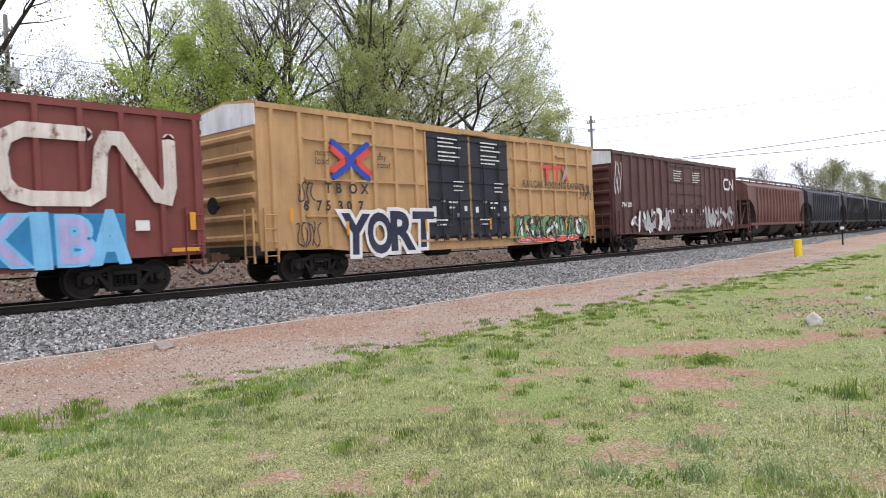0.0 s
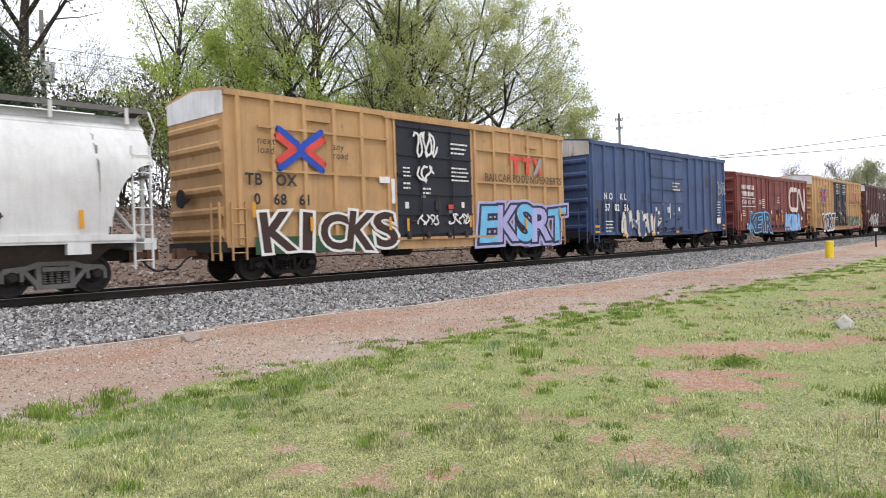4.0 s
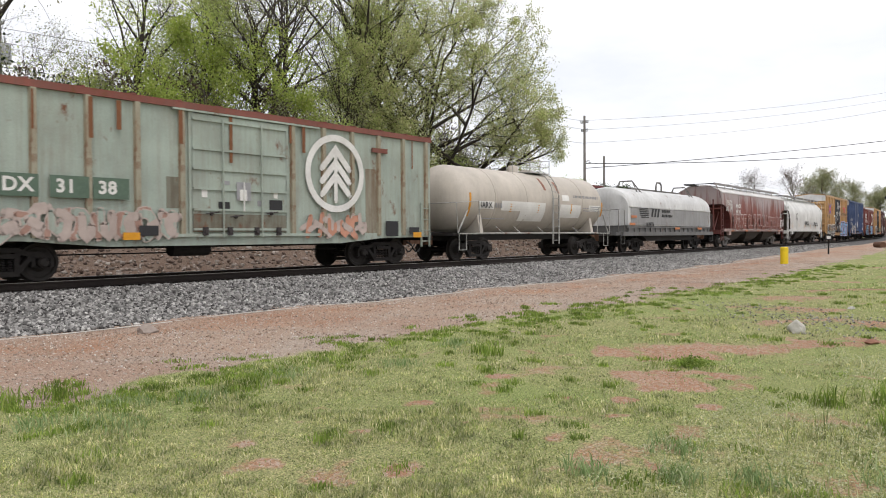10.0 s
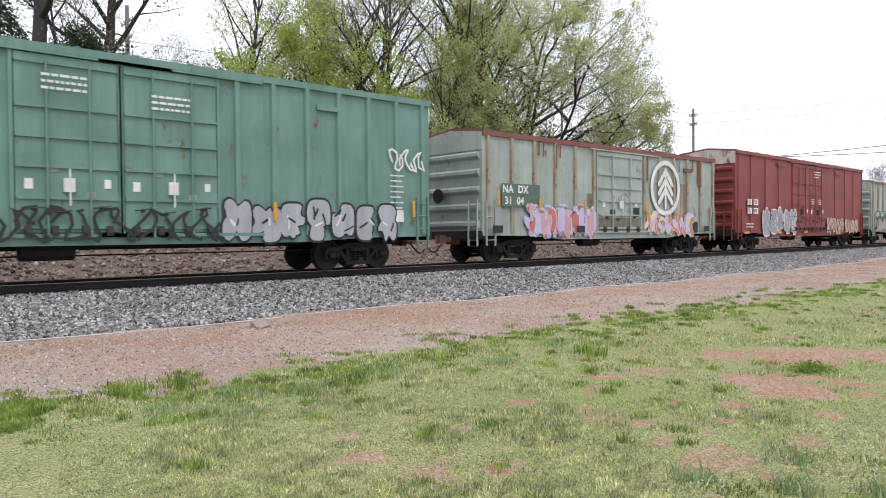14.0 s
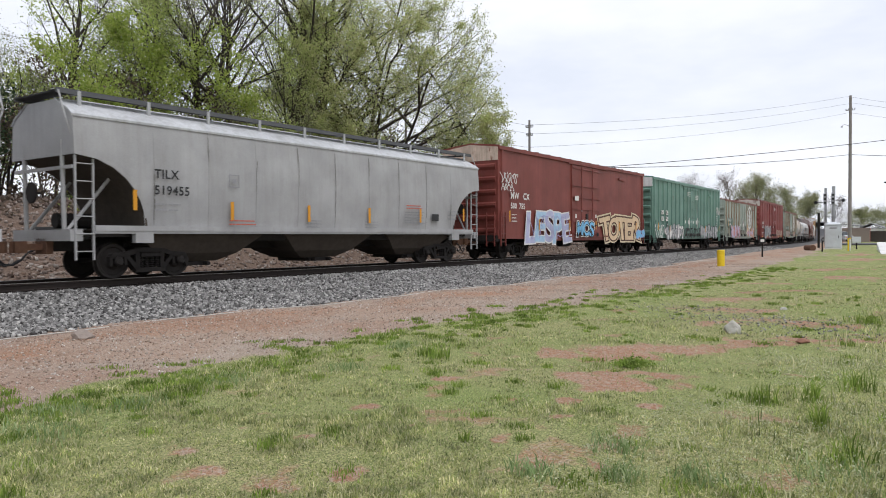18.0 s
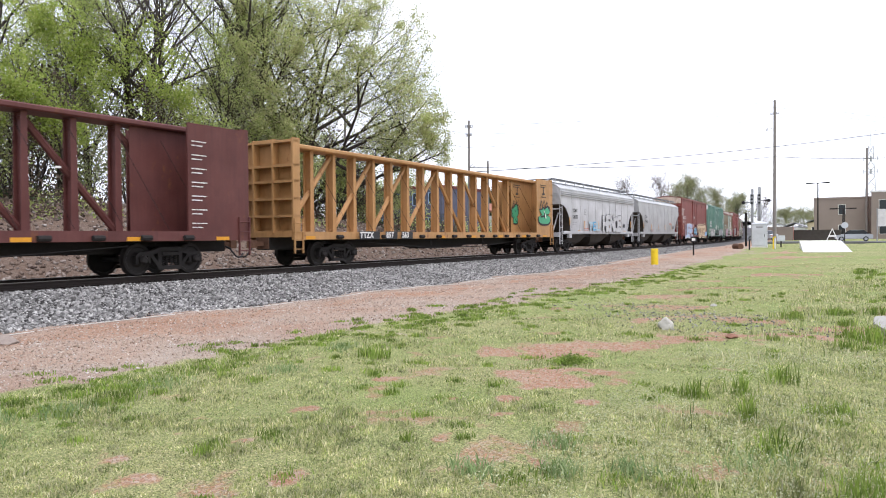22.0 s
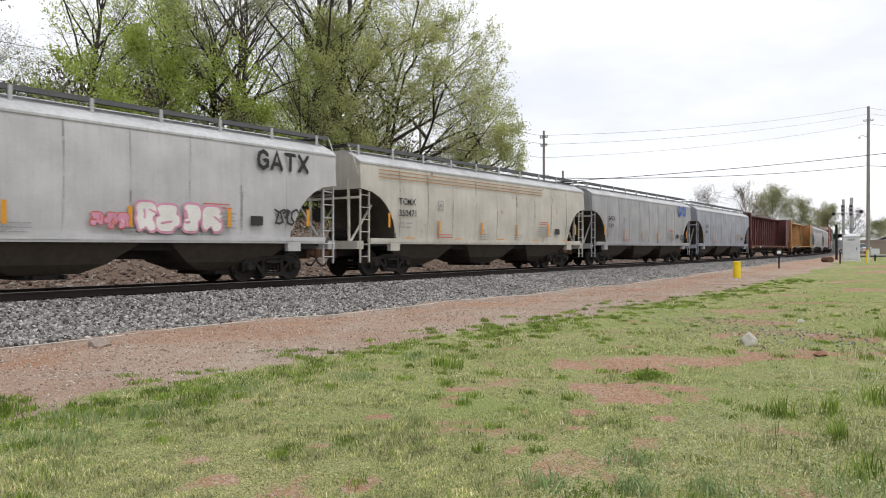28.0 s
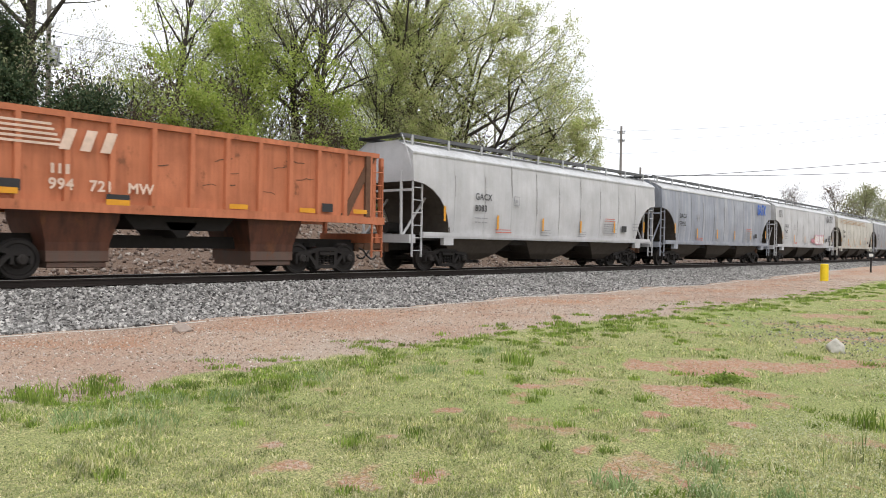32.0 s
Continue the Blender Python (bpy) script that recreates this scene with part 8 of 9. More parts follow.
def blades(name, label, x, y, h, w, material, seed, lean=.5, category="grass"):
    """Grass blades, each bent once, joined as one mass."""
    r = np.random.RandomState(seed)
    n = len(x)
    z = ground_z(x, y)
    a, l = r.uniform(0, 2 * np.pi, n), lean * r.uniform(.2, 1.2, n)
    ex, ey = np.cos(a), np.sin(a)
    f = r.uniform(0, 2 * np.pi, n)
    px, py = np.cos(f) * w * .5, np.sin(f) * w * .5
    base = np.stack([x, y, z - .008], -1)
    side = np.stack([px, py, 0 * px], -1)
    m = base + np.stack([ex * h * l * .35, ey * h * l * .35, h * .6], -1)
    t = base + np.stack([ex * h * l, ey * h * l, h * (1 - .25 * l)], -1)
    V = np.stack([base - side, base + side, m + side * .8, m - side * .8, t], 1).reshape(-1, 3)
    k = (np.arange(n) * 5)[:, None]
    F = np.concatenate([k + [0, 1, 2], k + [0, 2, 3], k + [3, 2, 4]], 1).reshape(-1, 3)
    ob = new(name, raw_mesh(name, V, F, material))
    return tagged(ob, label, category, kind="stuff")


def lawn():
    r = np.random.RandomState(77)
    n = 300000
    d = 4.3 * np.exp(r.rand(n) ** 1.25 * np.log(45 / 4.3))
    a = np.radians(r.uniform(-4, 76, n))
    x, y = d * np.cos(a), d * np.sin(a)
    m = 60000
    a2 = r.uniform(0, 2 * np.pi, m)
    d2 = .5 + 15 * r.rand(m) ** .62
    out = (d2 < 4.3) | (np.cos(a2 - np.radians(36)) < np.cos(np.radians(40)))
    x, y, d = (np.concatenate([u, w[out]]) for u, w in ((x, d2 * np.cos(a2)), (y, d2 * np.sin(a2)), (d, d2)))
    ok = (bareness(x, y) + r.rand(len(x)) * .5 < .52) & (y < 9.3 + .02 * x)
    x, y, d = x[ok], y[ok], d[ok]
    tall = .55 + .9 * noise2(x, y, 1.1, 31) * noise2(x, y, .4, 32) * 2
    tall *= 1 + .9 * np.clip((1.6 - y) / 3, 0, 1.3) + .35 * np.clip((y - 7) / 1.5, 0, 1)
    tall *= .72 + .6 * (noise2(x, y, .55, 36) > .55)
    blades("lawn_grass", "short patchy spring grass, yellow-green, thin in places", x, y, .032 * tall * r.uniform(.5, 1.5, len(x)), .0052 * (1 + d / 7), BLADE, 78, .8)
    m = 60000
    u, w = 3 + 24 * r.rand(m) ** 1.3, r.uniform(-1, 8.6, m)
    k = bareness(u, w)
    ok = (k > .12) & (k < .86) & (r.rand(m) < .75)
    u, w = u[ok], w[ok]
    blades("dry_grass", "thin straw-coloured dry grass round the bare earth patches", u, w, .022 * r.uniform(.5, 1.6, len(u)), .006 * (1 + u / 8), varied("straw_blades", [(0.50, 0.44, 0.29), (0.40, 0.33, 0.20), (0.58, 0.52, 0.37), (0.34, 0.38, 0.17)], .8, .4, 5.0), 90, .9)
    # lush fringe beside the path and scattered tufts
    xs, ys, hs, rs = [], [], [], []
    q = np.random.RandomState(79)
    spots = [(8.35, 6.1, .17, .16), (2.76, 8.0, .22, .25), (9.34, 3.6, .12, .12), (8.4, 6.36, .17, .16), (3.3, 8.1, .2, .2), (12.9, 8.4, .15, .2), (4.9, 7.2, .12, .3), (6.6, 7.6, .12, .3)]
    for i in range(460):
        x0 = 1.4 + 40 * q.rand() ** 1.7
        spots.append((x0, 7.75 + q.randn() * .52 - .25 * (noise2(x0, 0, 2.2, 37) > .6) + .02 * max(0, x0 - 30), q.uniform(.035, .085), q.uniform(.05, .20)))
    for i in range(240):
        rr, aa = q.uniform(4.8, 24), math.radians(q.uniform(0, 70))
        spots.append((rr * math.cos(aa), rr * math.sin(aa), q.uniform(.045, .09), q.uniform(.06, .2)))
    spots += [(6.19, .73, .24, .17), (7.97, 1.73, .22, .16), (7.0, 1.05, .30, .07), (8.3, 1.3, .26, .12), (9.06, .97, .26, .16), (13.3, .13, .34, .35), (5.3, .1, .26, .2), (5.0, -.3, .32, .25), (16.1, 1.57, .18, .3)]
    for i in range(170):
        spots.append((q.uniform(4.5, 40), q.uniform(-6, .9), q.uniform(.08, .22), q.uniform(.1, .25)))
    for x0, y0, h, s in spots:
        if y0 > 9.3 + .02 * x0:
            continue
        k = int(30 + 300 * s)
        xs.append(x0 + q.randn(k) * s * .5)
        ys.append(y0 + q.randn(k) * s * .5)
        hs.append(h * q.uniform(.5, 1.25, k))
        rs.append(np.full(k, math.hypot(x0, y0)))
    x, y, h, d = (np.concatenate(v) for v in (xs, ys, hs, rs))
    blades("grass_tufts", "lush taller green grass in tufts beside the path", x, y, h, .006 * (1 + d / 9), LUSH, 80, .55)
    k = 16000
    x, y = q.uniform(4, 30, k), q.uniform(-9, 1.9, k)
    ok = noise2(x, y, .9, 33) > .42
    x, y = x[ok], y[ok]
    blades("meadow_grass", "longer loose grass at the edge of the lawn", x, y, q.uniform(.07, .2, len(x)), .007 * (1 + x / 12), BLADE, 81, .6)
    xs, ys = [], []
    for x0, y0, s in [(4.58, 2.51, .2), (5.42, 2.25, .22), (4.9, 2.0, .15), (5.2, 1.55, .2), (4.3, 7.0, .35), (3.6, 7.3, .4), (5.6, 7.2, .35), (6.9, 6.6, .3), (3.0, 6.4, .35), (8.6, 7.0, .3), (5.8, .75, .35), (2.6, 6.9, .35)]:
        k = 120
        xs.append(x0 + q.randn(k) * s * .5)
        ys.append(y0 + q.randn(k) * s * .5)
    x, y = np.concatenate(xs), np.concatenate(ys)
    blades("weed_clumps", "bluish low weeds spreading in the lawn", x, y, q.uniform(.06, .16, len(x)), .011, BLUISH, 82, .9, "weeds")
    k = 34000
    x, y = q.uniform(4.2, 12, k), q.uniform(-3.2, 2.4, k)
    ok = noise2(x, y, .7, 34) * .6 + noise2(x, y, .25, 35) * .4 > .5
    x, y = x[ok], y[ok]
    pts = np.stack([x, y, ground_z(x, y) + q.uniform(.04, .11, len(x))], -1)
    ob = new("weed_blooms", leaf_mass("weed_blooms", pts, .0095, BLOOM, 83))
    tagged(ob, "tiny pale blooms among the longer grass", "weeds", kind="stuff")
    pts = np.array([(9.34 + .12 * q.randn(), 3.62 + .11 * q.randn(), 0) for _ in range(1500)])
    pts[:, 2] = ground_z(pts[:, 0], pts[:, 1]) + np.abs(q.randn(1500)) * .045 + .015
    ob = new("low_weed_bush", leaf_mass("low_weed_bush", pts, .019, LUSH, 84))
    tagged(ob, "small leafy weed clump growing by bare earth", "weeds")
    # straw and dry leaf scraps on the path
    k = 2600
    x = 1.5 + 26 * q.rand(k) ** 1.6
    y = 8.6 + 4.6 * q.rand(k)
    pts = np.stack([x, y, ground_z(x, y) + .012], -1)
    ob = new("dry_scraps", leaf_mass("dry_scraps", pts, .022, varied("dry_scraps_mat", [(.50, .42, .34), (.34, .25, .18), (.60, .54, .46)], .9), 85))
    tagged(ob, "dry leaf scraps strewn on the path", "leaf litter", kind="stuff")


lawn()


# ---- beside the line: posts, cabinet, poles and wires ----
POLEWOOD = plain("weathered_pole_wood", (0.25, 0.23, 0.215), 0.9, scale=6, vary=.3, bump=.3)
CABLE = plain("cable_black", (0.03, 0.03, 0.032), 0.6)
GALV = plain("galvanised_steel", (0.42, 0.43, 0.44), 0.5, .5, 10, .2)
YPAINT = plain("yellow_post_paint", (0.80, 0.58, 0.02), 0.45, scale=14, vary=.12)
CABINET = plain("cabinet_grey_white", (0.60, 0.62, 0.65), 0.45, scale=8, vary=.08)
CONC = plain("pale_concrete", (0.72, 0.71, 0.69), 0.85, scale=12, vary=.08)
GLASSY = plain("dark_window_glass", (0.03, 0.035, 0.04), 0.15, 0, 6, .2)


def marker_post():
    x, y = 41.3, 11.0
    m = thing("marker_post", "squat yellow plastic marker post beside the track", "marker post", at_ground(x, y, 20))
    part("shaft", Shape().lathe([(-.05, .20), (.86, .20), (.90, .17), (.905, .0)], 18, "z"), YPAINT, m, "", None, True)
    part("band", Shape().lathe([(.70, .204), (.70, .208), (.76, .208), (.76, .204)], 18, "z"), YPAINT, m)
    x, y = 54.9, 11.8
    m = thing("track_sign", "dark steel post with a small round-topped sign", "sign", at_ground(x, y, -75))
    part("post", Shape().box(-.05, .05, -.05, .05, -.2, 1.35), IRON, m)
    part("plate", Shape().extrude([(-.22, .95), (.22, .95), (.22, 1.22), (.12, 1.36), (-.12, 1.36), (-.22, 1.22)], -.075, -.055, "y"), BLACK, m, "dark plate with a pale mark")
    part("mark", Shape().box(-.12, .12, -.082, -.076, 1.05, 1.24), WHITE, m)
    x, y = 84.1, 12.6
    m = thing("dark_post", "tall thin dark post beside the track", "post", at_ground(x, y))
    part("shaft", Shape().rod((0, 0, -.2), (0, 0, 3.5), .12, 10), IRON, m)
    part("cap", Shape().rod((0, 0, 3.5), (0, 0, 3.6), .15, 10), IRON, m)


def cabinet():
    x, y = 76.3, 10.2
    m = thing("signal_cabinet", "pale grey steel signal cabinet with a hipped lid", "cabinet", pose(x, y, gz(x, y), 0, 0, -84))
    part("plinth", Shape().box(-.72, .72, -.62, .62, -.2, .10), CONC, m)
    part("housing", Shape().chamfered(-.68, .68, -.58, .58, .10, 2.2, .03), CABINET, m)
    k = [(-.74, -.64), (.74, -.64), (.74, .64), (-.74, .64)]
    part("lid", Shape().loft([[(a, b, 2.2) for a, b in k], [(a, b, 2.28) for a, b in k], [(a * .25, b * .25, 2.5) for a, b in k]]), CABINET, m, "hipped steel lid")
    d = part("door", Shape().box(-.60, .60, -.61, -.58, .2, 2.1), CABINET, m)
    part("handle", Shape().box(.42, .47, -.65, -.61, 1.0, 1.25), IRON, d)
    part("vent", Shape().box(-.3, .3, -.62, -.61, 1.85, 2.0), GREYINK, d)
    x, y = 78, 8.5
    m = thing("meter_box", "small white utility box on a post", "utility box", at_ground(x, y, 10))
    part("post", Shape().box(-.06, .06, -.06, .06, -.2, .8), IRON, m)
    part("box", Shape().chamfered(-.25, .25, -.35, .35, .6, 1.15, .03), CABINET, m)
    for x, y, h, mat in ((70.5, 8.3, .95, YPAINT), (71.2, 8.25, .95, WHITE), (66.5, 9.7, .7, IRON)):
        m = thing("marker_stake", "thin upright marker stake in the grass", "stake", at_ground(x, y), group="marker stakes")
        part("shaft", Shape().rod((0, 0, -.2), (.05 if mat is IRON else 0, 0, h), .06, 8), mat, m)
        part("tip", Shape().rod((.05 if mat is IRON else 0, 0, h), (.05 if mat is IRON else 0, 0, h + .12), .065, 8), mat if mat is IRON else YPAINT, m)
    b = thing("pipe_section", "short rusty pipe end lying on the earth", "pipe", pose(70.1, 11.2, gz(70.1, 11.2) + .22, 0, 0, 30))
    part("pipe", Shape().lathe([(-.7, .19), (-.7, .26), (.7, .26), (.7, .19), (-.69, .19)], 14, "x"), RUSTY, b, "", None, True)


def pole(name, label, x, y, h, r, arms, lamp=None, transformer=False, lean=0.0, arm_dir=90):
    m = thing(name, label, "utility pole", pose(x, y, gz(x, y), 0, lean, 0))
    part("shaft", Shape().rod((0, 0, -.3), (0, 0, h), r, 10, r * .68), POLEWOOD, m, "", None, True)
    c, s = math.cos(radians(arm_dir)), math.sin(radians(arm_dir))
    for z, w in arms:
        a = part("crossarm", Shape().rod((-c * w, -s * w, z), (c * w, s * w, z), .04, 4), POLEWOOD, m)
        for q in (-.92, -.45, .45, .92):
            part("insulator", Shape().lathe([(z + .05, .03), (z + .1, .06), (z + .2, .05), (z + .22, .0)], 8, "z", (c * w * q, s * w * q, 0)), GALV, a)
    if lamp:
        z, d = lamp
        l = part("street_light", Shape().pipe([(0, 0, z), (0, d * .6, z + .25), (0, d, z + .2)], .035), GALV, m)
        part("lamp_head", Shape().lathe([(z - .05, .12), (z + .07, .11), (z + .12, .05), (z + .13, .0)], 10, "z", (0, d, 0)), GALV, l)
    if transformer:
        t = part("transformer", Shape().lathe([(h - 4.2, .01), (h - 4.2, .32), (h - 3.2, .32), (h - 3.1, .25), (h - 3.05, .0)], 14, "z", (.1, -.55, 0)), GALV, m, "grey can transformer", None, True)
        part("bushing", Shape().rod((.1, -.55, h - 3.05), (.1, -.55, h - 2.75), .05, 6), GALV, t)
    return m


def wire(name, pts, sag, r=.018):
    """Cables between poles, sagging between each two points."""
    out = []
    for (a, b) in zip(pts, pts[1:]):
        for i in range(13):
            t = i / 12
            if out and i == 0:
                continue
            out.append((a[0] + (b[0] - a[0]) * t, a[1] + (b[1] - a[1]) * t, a[2] + (b[2] - a[2]) * t - sag * 4 * t * (1 - t)))
    m = thing(name, "thin black overhead cable between poles", "cable", Matrix(), Shape().pipe(out, r * .7, 4), CABLE, group="overhead cables")
    return m


marker_post()
cabinet()
pole("utility_pole", "weathered wooden pole with short arms beside the wood", 54.3, 30.1, 11.57 - gz(54.3, 30.1), .13, [(9.0, .35), (8.3, .3)], (5.6, -.5))
pole("utility_pole", "short leafless wooden pole stub", 58.5, 30.5, 8.57 - gz(58.5, 30.5), .13, [])
pole("utility_pole", "tall leaning wooden pole with a street light", 97.2, 11.3, 17.6, .22, [(15.9, .5)], (14.0, .9), lean=.9)
pole("utility_pole", "tall wooden pole with several crossarms and a lamp", 90.0, -1.7, 16.9, .22, [(15.6, .9), (14.6, .8), (13.4, .8)], (12.4, -.8))
pole("utility_pole", "wooden pole with a can transformer beside the wood", 15.5, 45.4, 15.6 - gz(15.5, 45.4), .17, [(11.2, 1.0), (10.2, .8)], None, True)
pole("utility_pole", "thin wooden pole beyond the trees", 45.0, 36.0, 11.0, .12, [])
for dz, yo in ((0, .3), (-.8, -.2), (-1.9, .1)):
    wire("overhead_cable", [(-40, 48 + yo, 13.5 + dz), (54.3, 30.1 + yo, 11.2 + dz), (97.2, 11.3 + yo, 18.0 + dz), (90.0 + 60, -1.7 - 20 + yo, 18 + dz)], .6)
wire("overhead_cable", [(54.3, 30.1, 7.6), (97.2, 11.3, 11.2), (130, -8, 13.5)], .5, .05)
wire("overhead_cable", [(54.3, 30.1, 7.2), (90.0, -1.7, 12.4), (120, -30, 14)], .4, .045)

# ---- signal mast ----
m = thing("signal_mast", "railway signal mast with hooded lamp heads", "signal", at_ground(104, 13.9))
part("mast", Shape().rod((0, 0, -.2), (0, 0, 7.4), .2, 8).rod((0, .9, -.2), (0, .9, 7.2), .16, 8), GALV, m)
part("ladder", ladder_shape(6.5, 16, .4).mesh("ladder"), GALV, m, at=pose(.2, -.1, 0, 0, 0, 90))
part("platform", Shape().box(-.4, .4, -.5, 1.3, 3.5, 3.56).pipe([(-.4, -.5, 3.6), (-.4, -.5, 4.5), (-.4, 1.3, 4.5), (-.4, 1.3, 3.6)], .03), GALV, m)
for y in (0, .9):
    h = part("signal_head", Shape().chamfered(-.35, -.21, y - .22, y + .22, 5.1, 6.5, .05), GALV, m, "grey hooded signal head")
    for z in (5.3, 5.8, 6.3):
        part("hood", Shape().lathe([(-.55, .13), (-.36, .13), (-.36, .11), (-.54, .11)], 10, "x", (0, y, z)), BLACK, h)
part("side_lamp", Shape().lathe([(-.15, .01), (-.15, .22), (.15, .22), (.15, .01)], 10, "x", (0, -1.1, 5.6)).rod((0, 0, 5.6), (0, -1.0, 5.6), .04).lathe([(-.15, .01), (-.15, .22), (.15, .22), (.15, .01)], 10, "x", (0, 2.0, 5.4)).rod((0, .9, 5.4), (0, 1.9, 5.4), .04), BLACK, m)

# ---- ramp, street and buildings in the distance ----
rz0, rz1 = gz(62, 4) + .02, 1.12
thing("concrete_ramp", "broad white concrete ramp rising from the grass", "ramp", Matrix(), Shape().loft([[(62, 5.2, -.1), (62, 1.9, -.1), (62, 1.9, rz0), (62, 5.2, rz0)], [(75, 6.6, -.1), (75, 3.2, -.1), (75, 3.2, rz1), (75, 6.6, rz1)]]), CONC)
road = plain("far_asphalt", (0.11, 0.11, 0.112), .9, scale=5)
thing("street", "grey asphalt street beyond the grass", "road", Matrix(), Shape().box(100, 128, -60, 14, .5, gz(110, 4) + .06), road, kind="structure")
m = thing("barricade", "white folding A-frame barricade on the ramp", "barricade", pose(74.6, 3.9, 1.1, 0, 0, 90))
for s in (-1, 1):
    part("leg", Shape().rod((s * .45, 0, 0), (0, 0, 1.1), .05, 4), WHITE, m)
part("rail", Shape().box(-.32, .32, -.03, .03, .35, .5), WHITE, m)


def brick_wall(name, col):
    if name in MATS:
        return MATS[name]
    mt, n, l, b = nodes_of(name, .9)
    v = n.new("ShaderNodeTexCoord").outputs["Object"]
    br = n.new("ShaderNodeTexBrick")
    br.inputs["Scale"].default_value, br.inputs["Mortar Size"].default_value = 4.0, .012
    br.inputs["Color1"].default_value, br.inputs["Color2"].default_value, br.inputs["Mortar"].default_value = (*[c * .85 for c in col], 1), (*[c * 1.12 for c in col], 1), (.27, .22, .19, 1)
    mp2 = n.new("ShaderNodeMapping")
    mp2.inputs["Rotation"].default_value = (radians(90), 0, radians(90))
    l.new(v, mp2.inputs["Vector"])
    l.new(mp2.outputs["Vector"], br.inputs["Vector"])
    big = noise_node(n, l, v, .3, 4)
    l.new(mixed(n, l, .4, br.outputs["Color"], ramp(n, l, big, [(.3, (.65, .65, .65)), (.7, (1, 1, 1))]), "MULTIPLY"), b.inputs["Base Color"])
    MATS[name] = mt
    return mt


def building(label, x0, x1, y0, y1, h, mat, floors, front, roof=None, side=(), gable=False, z=None, trim=WHITE):
    """A block with inset windows; front: windows along the wall at x0, side: along the wall at y1."""
    z = gz(x0, (y0 + y1) / 2) if z is None else z
    m = thing("building", label, "building", pose(x0, y0, z))
    W, D = y1 - y0, x1 - x0
    rise = min(W * .22, 1.7)
    part("wall", Shape().box(0, D, 0, W, -.6, h), mat, m)
    if gable:
        part("roof", Shape().extrude([(-.4, h - .1), (W / 2, h + rise), (W + .4, h - .1), (W + .4, h + .05), (W / 2, h + rise + .15), (-.4, h + .05)], -.4, D + .4), roof, m)
    else:
        part("parapet", Shape().box(-.06, D + .06, -.06, W + .06, h, h + .3), roof or mat, m, "coping round a flat roof")
    fh = h / floors
    for f in range(floors):
        for i in range(front):
            y = W * (i + .5) / front
            w = part("window", Shape().box(-.04, .02, y - .55, y + .55, f * fh + .9, f * fh + .9 + fh * .45), GLASSY, m)
            part("window_frame", Shape().box(-.07, -.03, y - .62, y - .53, f * fh + .85, f * fh + .95 + fh * .45).box(-.07, -.03, y + .53, y + .62, f * fh + .85, f * fh + .95 + fh * .45).box(-.07, -.03, y - .62, y + .62, f * fh + .82, f * fh + .9).box(-.07, -.03, y - .62, y + .62, f * fh + .9 + fh * .45, f * fh + .98 + fh * .45), trim, w)
        for x in side:
            w = part("window", Shape().box(x - .4, x + .4, W - .02, W + .04, f * fh + .7, f * fh + .8 + fh * .55), GLASSY, m)
            part("window_sill", Shape().box(x - .5, x + .5, W, W + .1, f * fh + .6, f * fh + .7), trim, w)
    return m


tan = brick_wall("tan_brick", (.25, .155, .12))
redb = brick_wall("red_brick", (.36, .11, .08))
building("two-storey tan brick building with a flat roof", 150, 172, 1.8, 10.8, 7.3, tan, 2, 1, side=(1.6, 4.2, 6.8, 9.4))
building("long red brick building with a flat roof", 147, 180, -40, 1.7, 8.1, redb, 2, 12, roof=CONC)
building("pale grey shop building with a porch", 135, 146, -32, -12, 4.4, plain("pale_siding", (.55, .53, .5), .8), 1, 6)
building("long low grey warehouse", 215, 250, 18, 46, 3.6, plain("grey_siding", (.33, .34, .36), .8), 1, 8, gable=True, roof=plain("grey_shingle", (.22, .22, .23), .9))
building("small white house with a pitched roof", 205, 214, 16.5, 22, 2.6, plain("white_siding", (.62, .62, .6), .8), 1, 2, gable=True, roof=plain("grey_shingle", (.22, .22, .23), .9))
building("small cream house with a pitched roof", 190, 197, 12.2, 15, 3.6, plain("cream_siding", (.6, .52, .36), .8), 1, 1, gable=True, roof=plain("grey_shingle", (.22, .22, .23), .9))
building("two-storey dark painted building with blue trim", 62, 72, 37.5, 47, 5.0, plain("slate_siding", (.10, .105, .15), .8), 2, 5, side=(2, 4, 6, 8), roof=plain("maroon_trim", (.16, .05, .05), .8), z=1.6, trim=plain("pale_blue_trim", (.25, .36, .55), .7))
building("white gabled house behind the line", 84, 93, 42, 50, 3.4, plain("white_siding", (.62, .62, .6), .8), 1, 2, gable=True, roof=plain("rust_roof", (.34, .15, .1), .9), z=1.0)
building("long low dark fence wall beside the street", 128, 128.6, 5.5, 17, 1.3, plain("dark_fence", (.07, .06, .055), .9), 1, 0, z=.8)
building("low brick planter wall beside the street", 126, 126.8, 12, 17, 2.0, redb, 1, 0, z=.6)


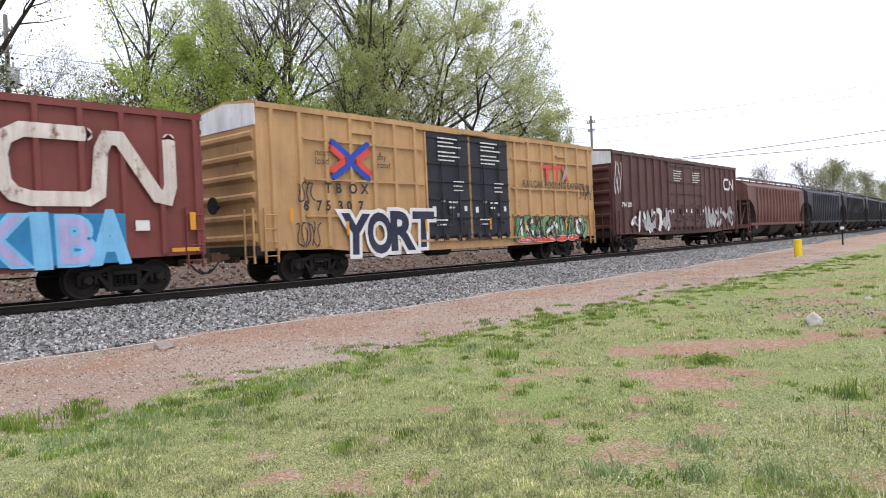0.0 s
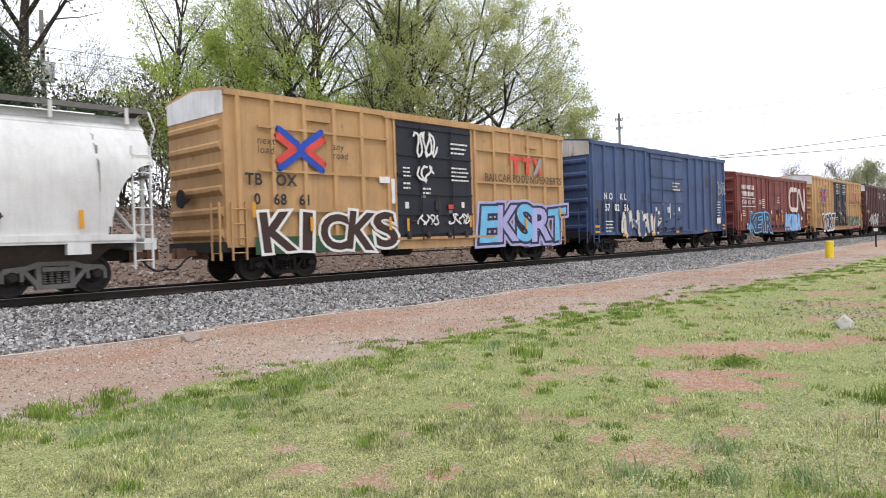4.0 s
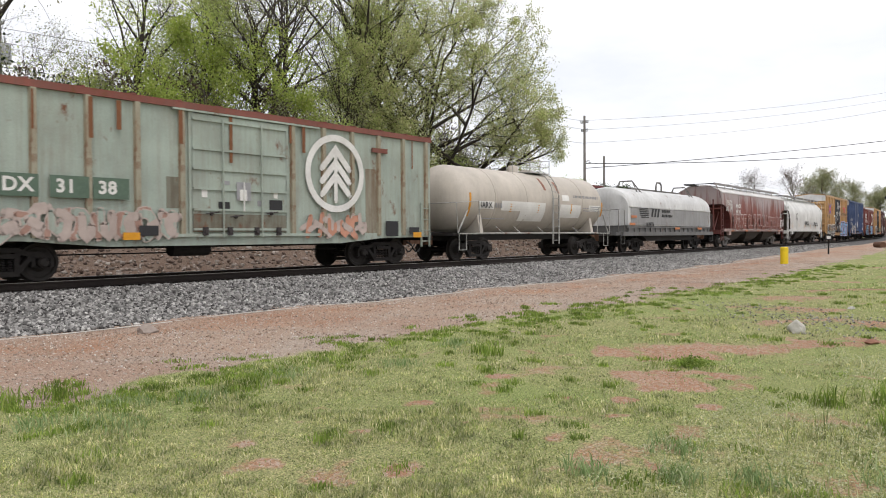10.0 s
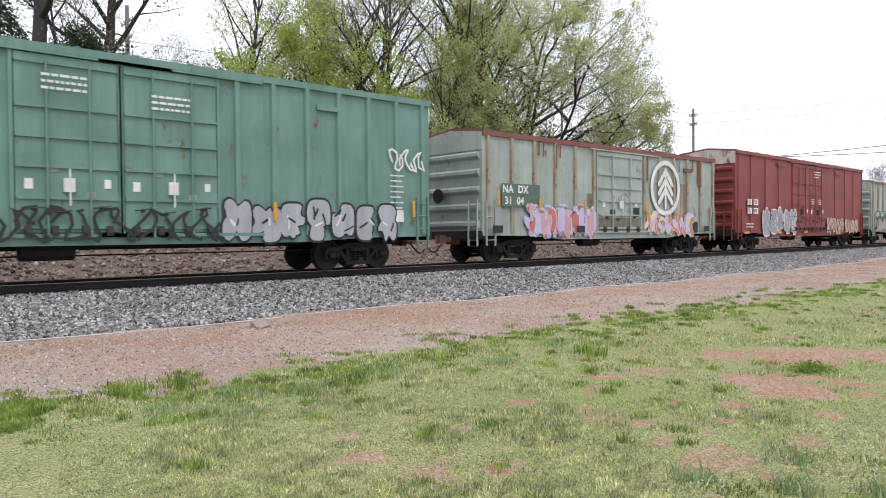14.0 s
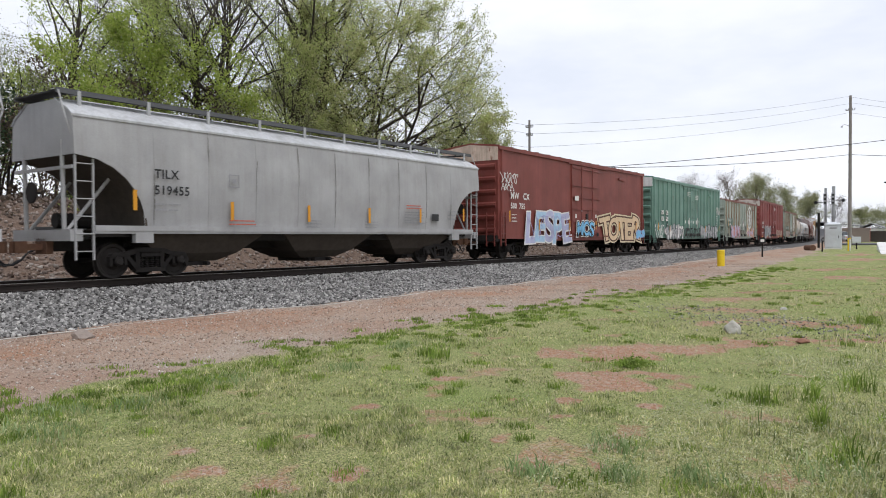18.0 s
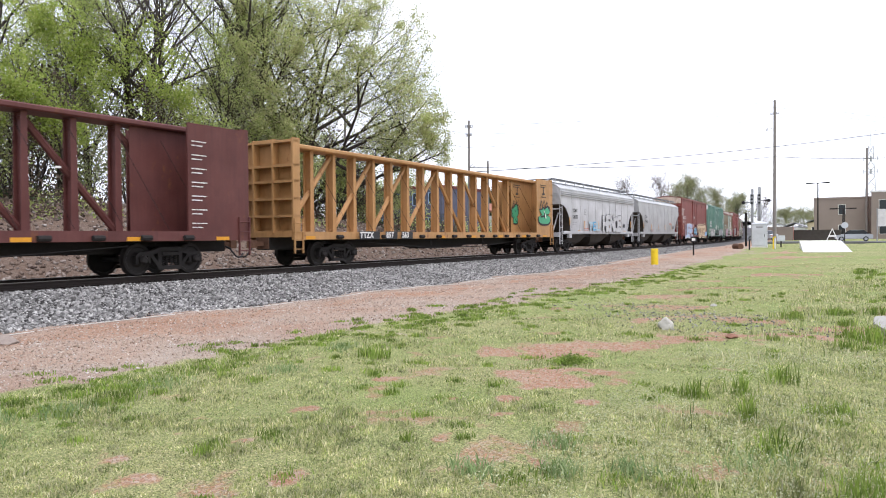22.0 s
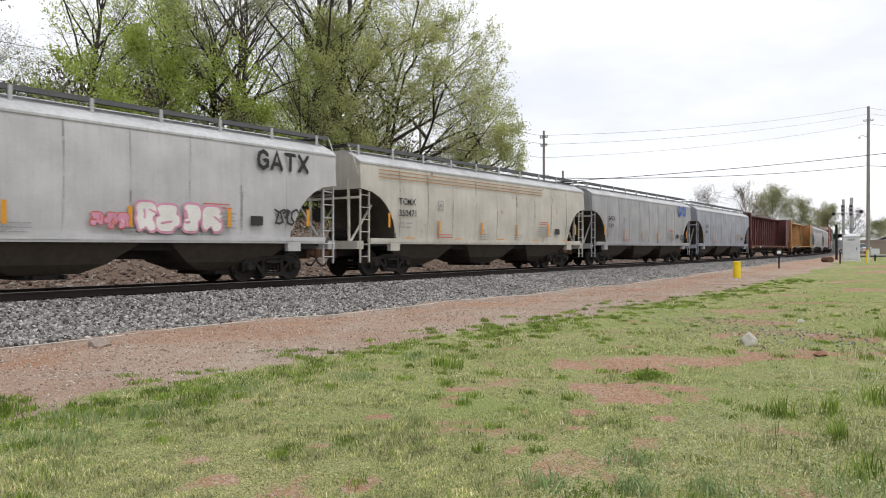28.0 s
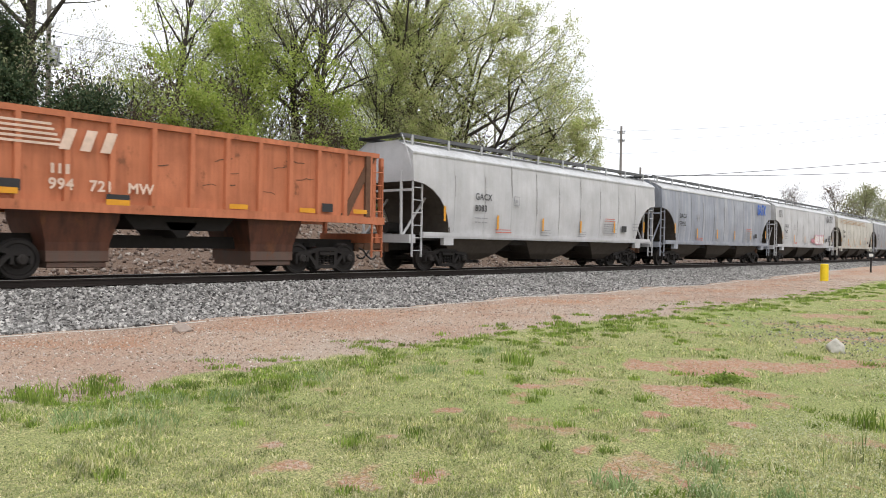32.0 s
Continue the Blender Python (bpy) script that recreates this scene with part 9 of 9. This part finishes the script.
def parked_car(label, at, col):
    m = thing("parked_car", label, "car", at, group="parked cars")
    pm = plain("car_paint_%.2f_%.2f" % (col[0], col[2]), col, .25, .2, 5, .05, .0)
    part("body", Shape().extrude([(-2.2, .35), (2.2, .35), (2.25, .75), (1.3, .95), (-1.9, .98), (-2.25, .85)], -.88, .88, "y"), pm, m)
    part("cabin", Shape().extrude([(-1.8, .95), (1.25, .95), (.55, 1.45), (-1.2, 1.48)], -.76, .76, "y"), GLASSY, m, "dark glass cabin")
    part("roof", Shape().extrude([(-1.15, 1.44), (.5, 1.42), (.45, 1.5), (-1.1, 1.52)], -.74, .74, "y"), pm, m)
    for x in (-1.4, 1.4):
        for y in (-.9, .74):
            w = part("wheel", Shape().lathe([(y, .01), (y, .32), (y + .16, .32), (y + .16, .01)], 14, "y", (x, 0, .33)), BLACK, m)
            part("rim", Shape().lathe([(y - .01, .01), (y - .01, .19), (y + .17, .19), (y + .17, .01)], 12, "y", (x, 0, .33)), GALV, w)
    for x in (-2.24, 2.2):
        part("light", Shape().box(x, x + .05, -.8, -.5, .62, .76).box(x, x + .05, .5, .8, .62, .76), RED if x < 0 else WHITE, m)


parked_car("silver parked car beside the street", pose(111, 3.3, gz(111, 3.3) + .05, 0, 0, 92), (.5, .52, .54))
parked_car("silver parked car in the far lot", pose(122, 16.0, gz(122, 16) + .05, 0, 0, 60), (.55, .57, .6))
parked_car("pale blue parked car in the far lot", pose(135, 17.4, gz(135, 17.4) + .05, 0, 0, 80), (.35, .4, .48))
parked_car("white parked car behind the line", pose(60, 39.5, gz(60, 39.5), 0, 0, 70), (.6, .6, .6))


def street_lamp(x, y, h, arms):
    m = thing("street_lamp", "dark steel lamp post with flat lamp heads", "street lamp", at_ground(x, y), group="street lamps")
    part("post", Shape().rod((0, 0, -.2), (0, 0, h), .12, 8, .08), IRON, m)
    for s in arms:
        a = part("arm", Shape().rod((0, 0, h), (0, s * .8, h + .05), .05, 6), IRON, m)
        part("lamp_head", Shape().box(-.25, .25, min(s * .7, s * 1.7), max(s * .7, s * 1.7), h - .05, h + .12), IRON, a)


street_lamp(129.7, 8.8, 9.0, (-1, 1))
street_lamp(120, 4.9, 4.6, (-1, 1))
m = thing("stop_sign", "back of an octagonal stop sign on a dark post", "sign", at_ground(104.9, 4.1, 8))
part("post", Shape().box(-.05, .05, -.05, .05, -.2, 3.9), IRON, m)
part("plate", Shape().lathe([(-.08, .01), (-.08, .42), (-.06, .42), (-.06, .01)], 8, "x", (0, 0, 2.2)), CABINET, m, "pale octagonal plate seen from behind")
m = thing("banner_sign", "white hanging sign panel on two thin posts", "sign", at_ground(108, -.2, 0))
part("panel", Shape().box(-.04, .04, -.7, .7, 2.0, 4.2), WHITE, m)
for s in (-1, 1):
    part("post", Shape().rod((0, s * .8, -.2), (0, s * .8, 4.3), .06, 6), GALV, m)


def lattice_tower(x, y, h, w):
    m = thing("lattice_tower", "tall steel lattice radio tower in the haze", "tower", pose(x, y, 0))
    k = 9
    ring = lambda i: [(s * w * (1 - .7 * i / k), q * w * (1 - .7 * i / k), h * i / k) for s, q in ((-1, -1), (1, -1), (1, 1), (-1, 1))]
    for i in range(k):
        a, b = ring(i), ring(i + 1)
        sh = Shape()
        for j in range(4):
            sh.rod(a[j], b[j], .16, 4).rod(a[j], b[(j + 1) % 4], .09, 4).rod(a[(j + 1) % 4], b[j], .09, 4)
        part("lattice_section", sh, GALV, m)
    part("aerial", Shape().rod((0, 0, h), (0, 0, h + 6), .1, 5), GALV, m)
    for z in (h * .72, h * .86):
        part("antenna_ring", Shape().box(-2.4, 2.4, -.1, .1, z, z + .2).box(-.1, .1, -2.4, 2.4, z, z + .2).box(-2.5, -2.2, -.3, .3, z - .8, z + 1).box(2.2, 2.5, -.3, .3, z - .8, z + 1).box(-.3, .3, -2.5, -2.2, z - .8, z + 1).box(-.3, .3, 2.2, 2.5, z - .8, z + 1), GALV, m)


lattice_tower(330, 4.0, 36, 2.6)
m = thing("utility_pole", "distant leaning wooden pole", "utility pole", pose(150, 2.4, 8, 0, 3, 0))
part("shaft", Shape().rod((0, 0, -8), (0, 0, 9), .2, 8), POLEWOOD, m)


# ---- what moves ----
V0, ACC = 12.756, 0.0320


def motions():
    """Each car rolls along the curve on its two trucks; each wheelset turns while its car is near."""
    steps = [i * 0.5 for i in range(65)]
    for car, wheels, front, L, half in TRAIN:
        def middle(t):
            return front - L / 2 + V0 * t + ACC * t * t / 2

        rows = []
        for t in steps:
            a, b = track(middle(t) - half), track(middle(t) + half)
            rows.append((t, pose((a[0] + b[0]) / 2, (a[1] + b[1]) / 2, RAIL, 0, 0, math.degrees(math.atan2(b[1] - a[1], b[0] - a[0])))))
        walk(car, rows)
        near = [i / 30 for i in range(961) if -14 < middle(i / 30) < 60]
        if not near:
            near = [0.0]
        for w, a in wheels:
            spin = lambda t: math.degrees((middle(t) - middle(near[0])) / .457)
            rows = [(t, pose(a, 0, .457, 0, spin(t), 0)) for t in near]
            if near[0] > 0.01:
                rows = [(0.0, pose(a, 0, .457))] + rows
            if near[-1] < 31.99:
                rows.append((32.0, pose(a, 0, .457, 0, spin(near[-1]), 0)))
            walk(w, rows)


motions()
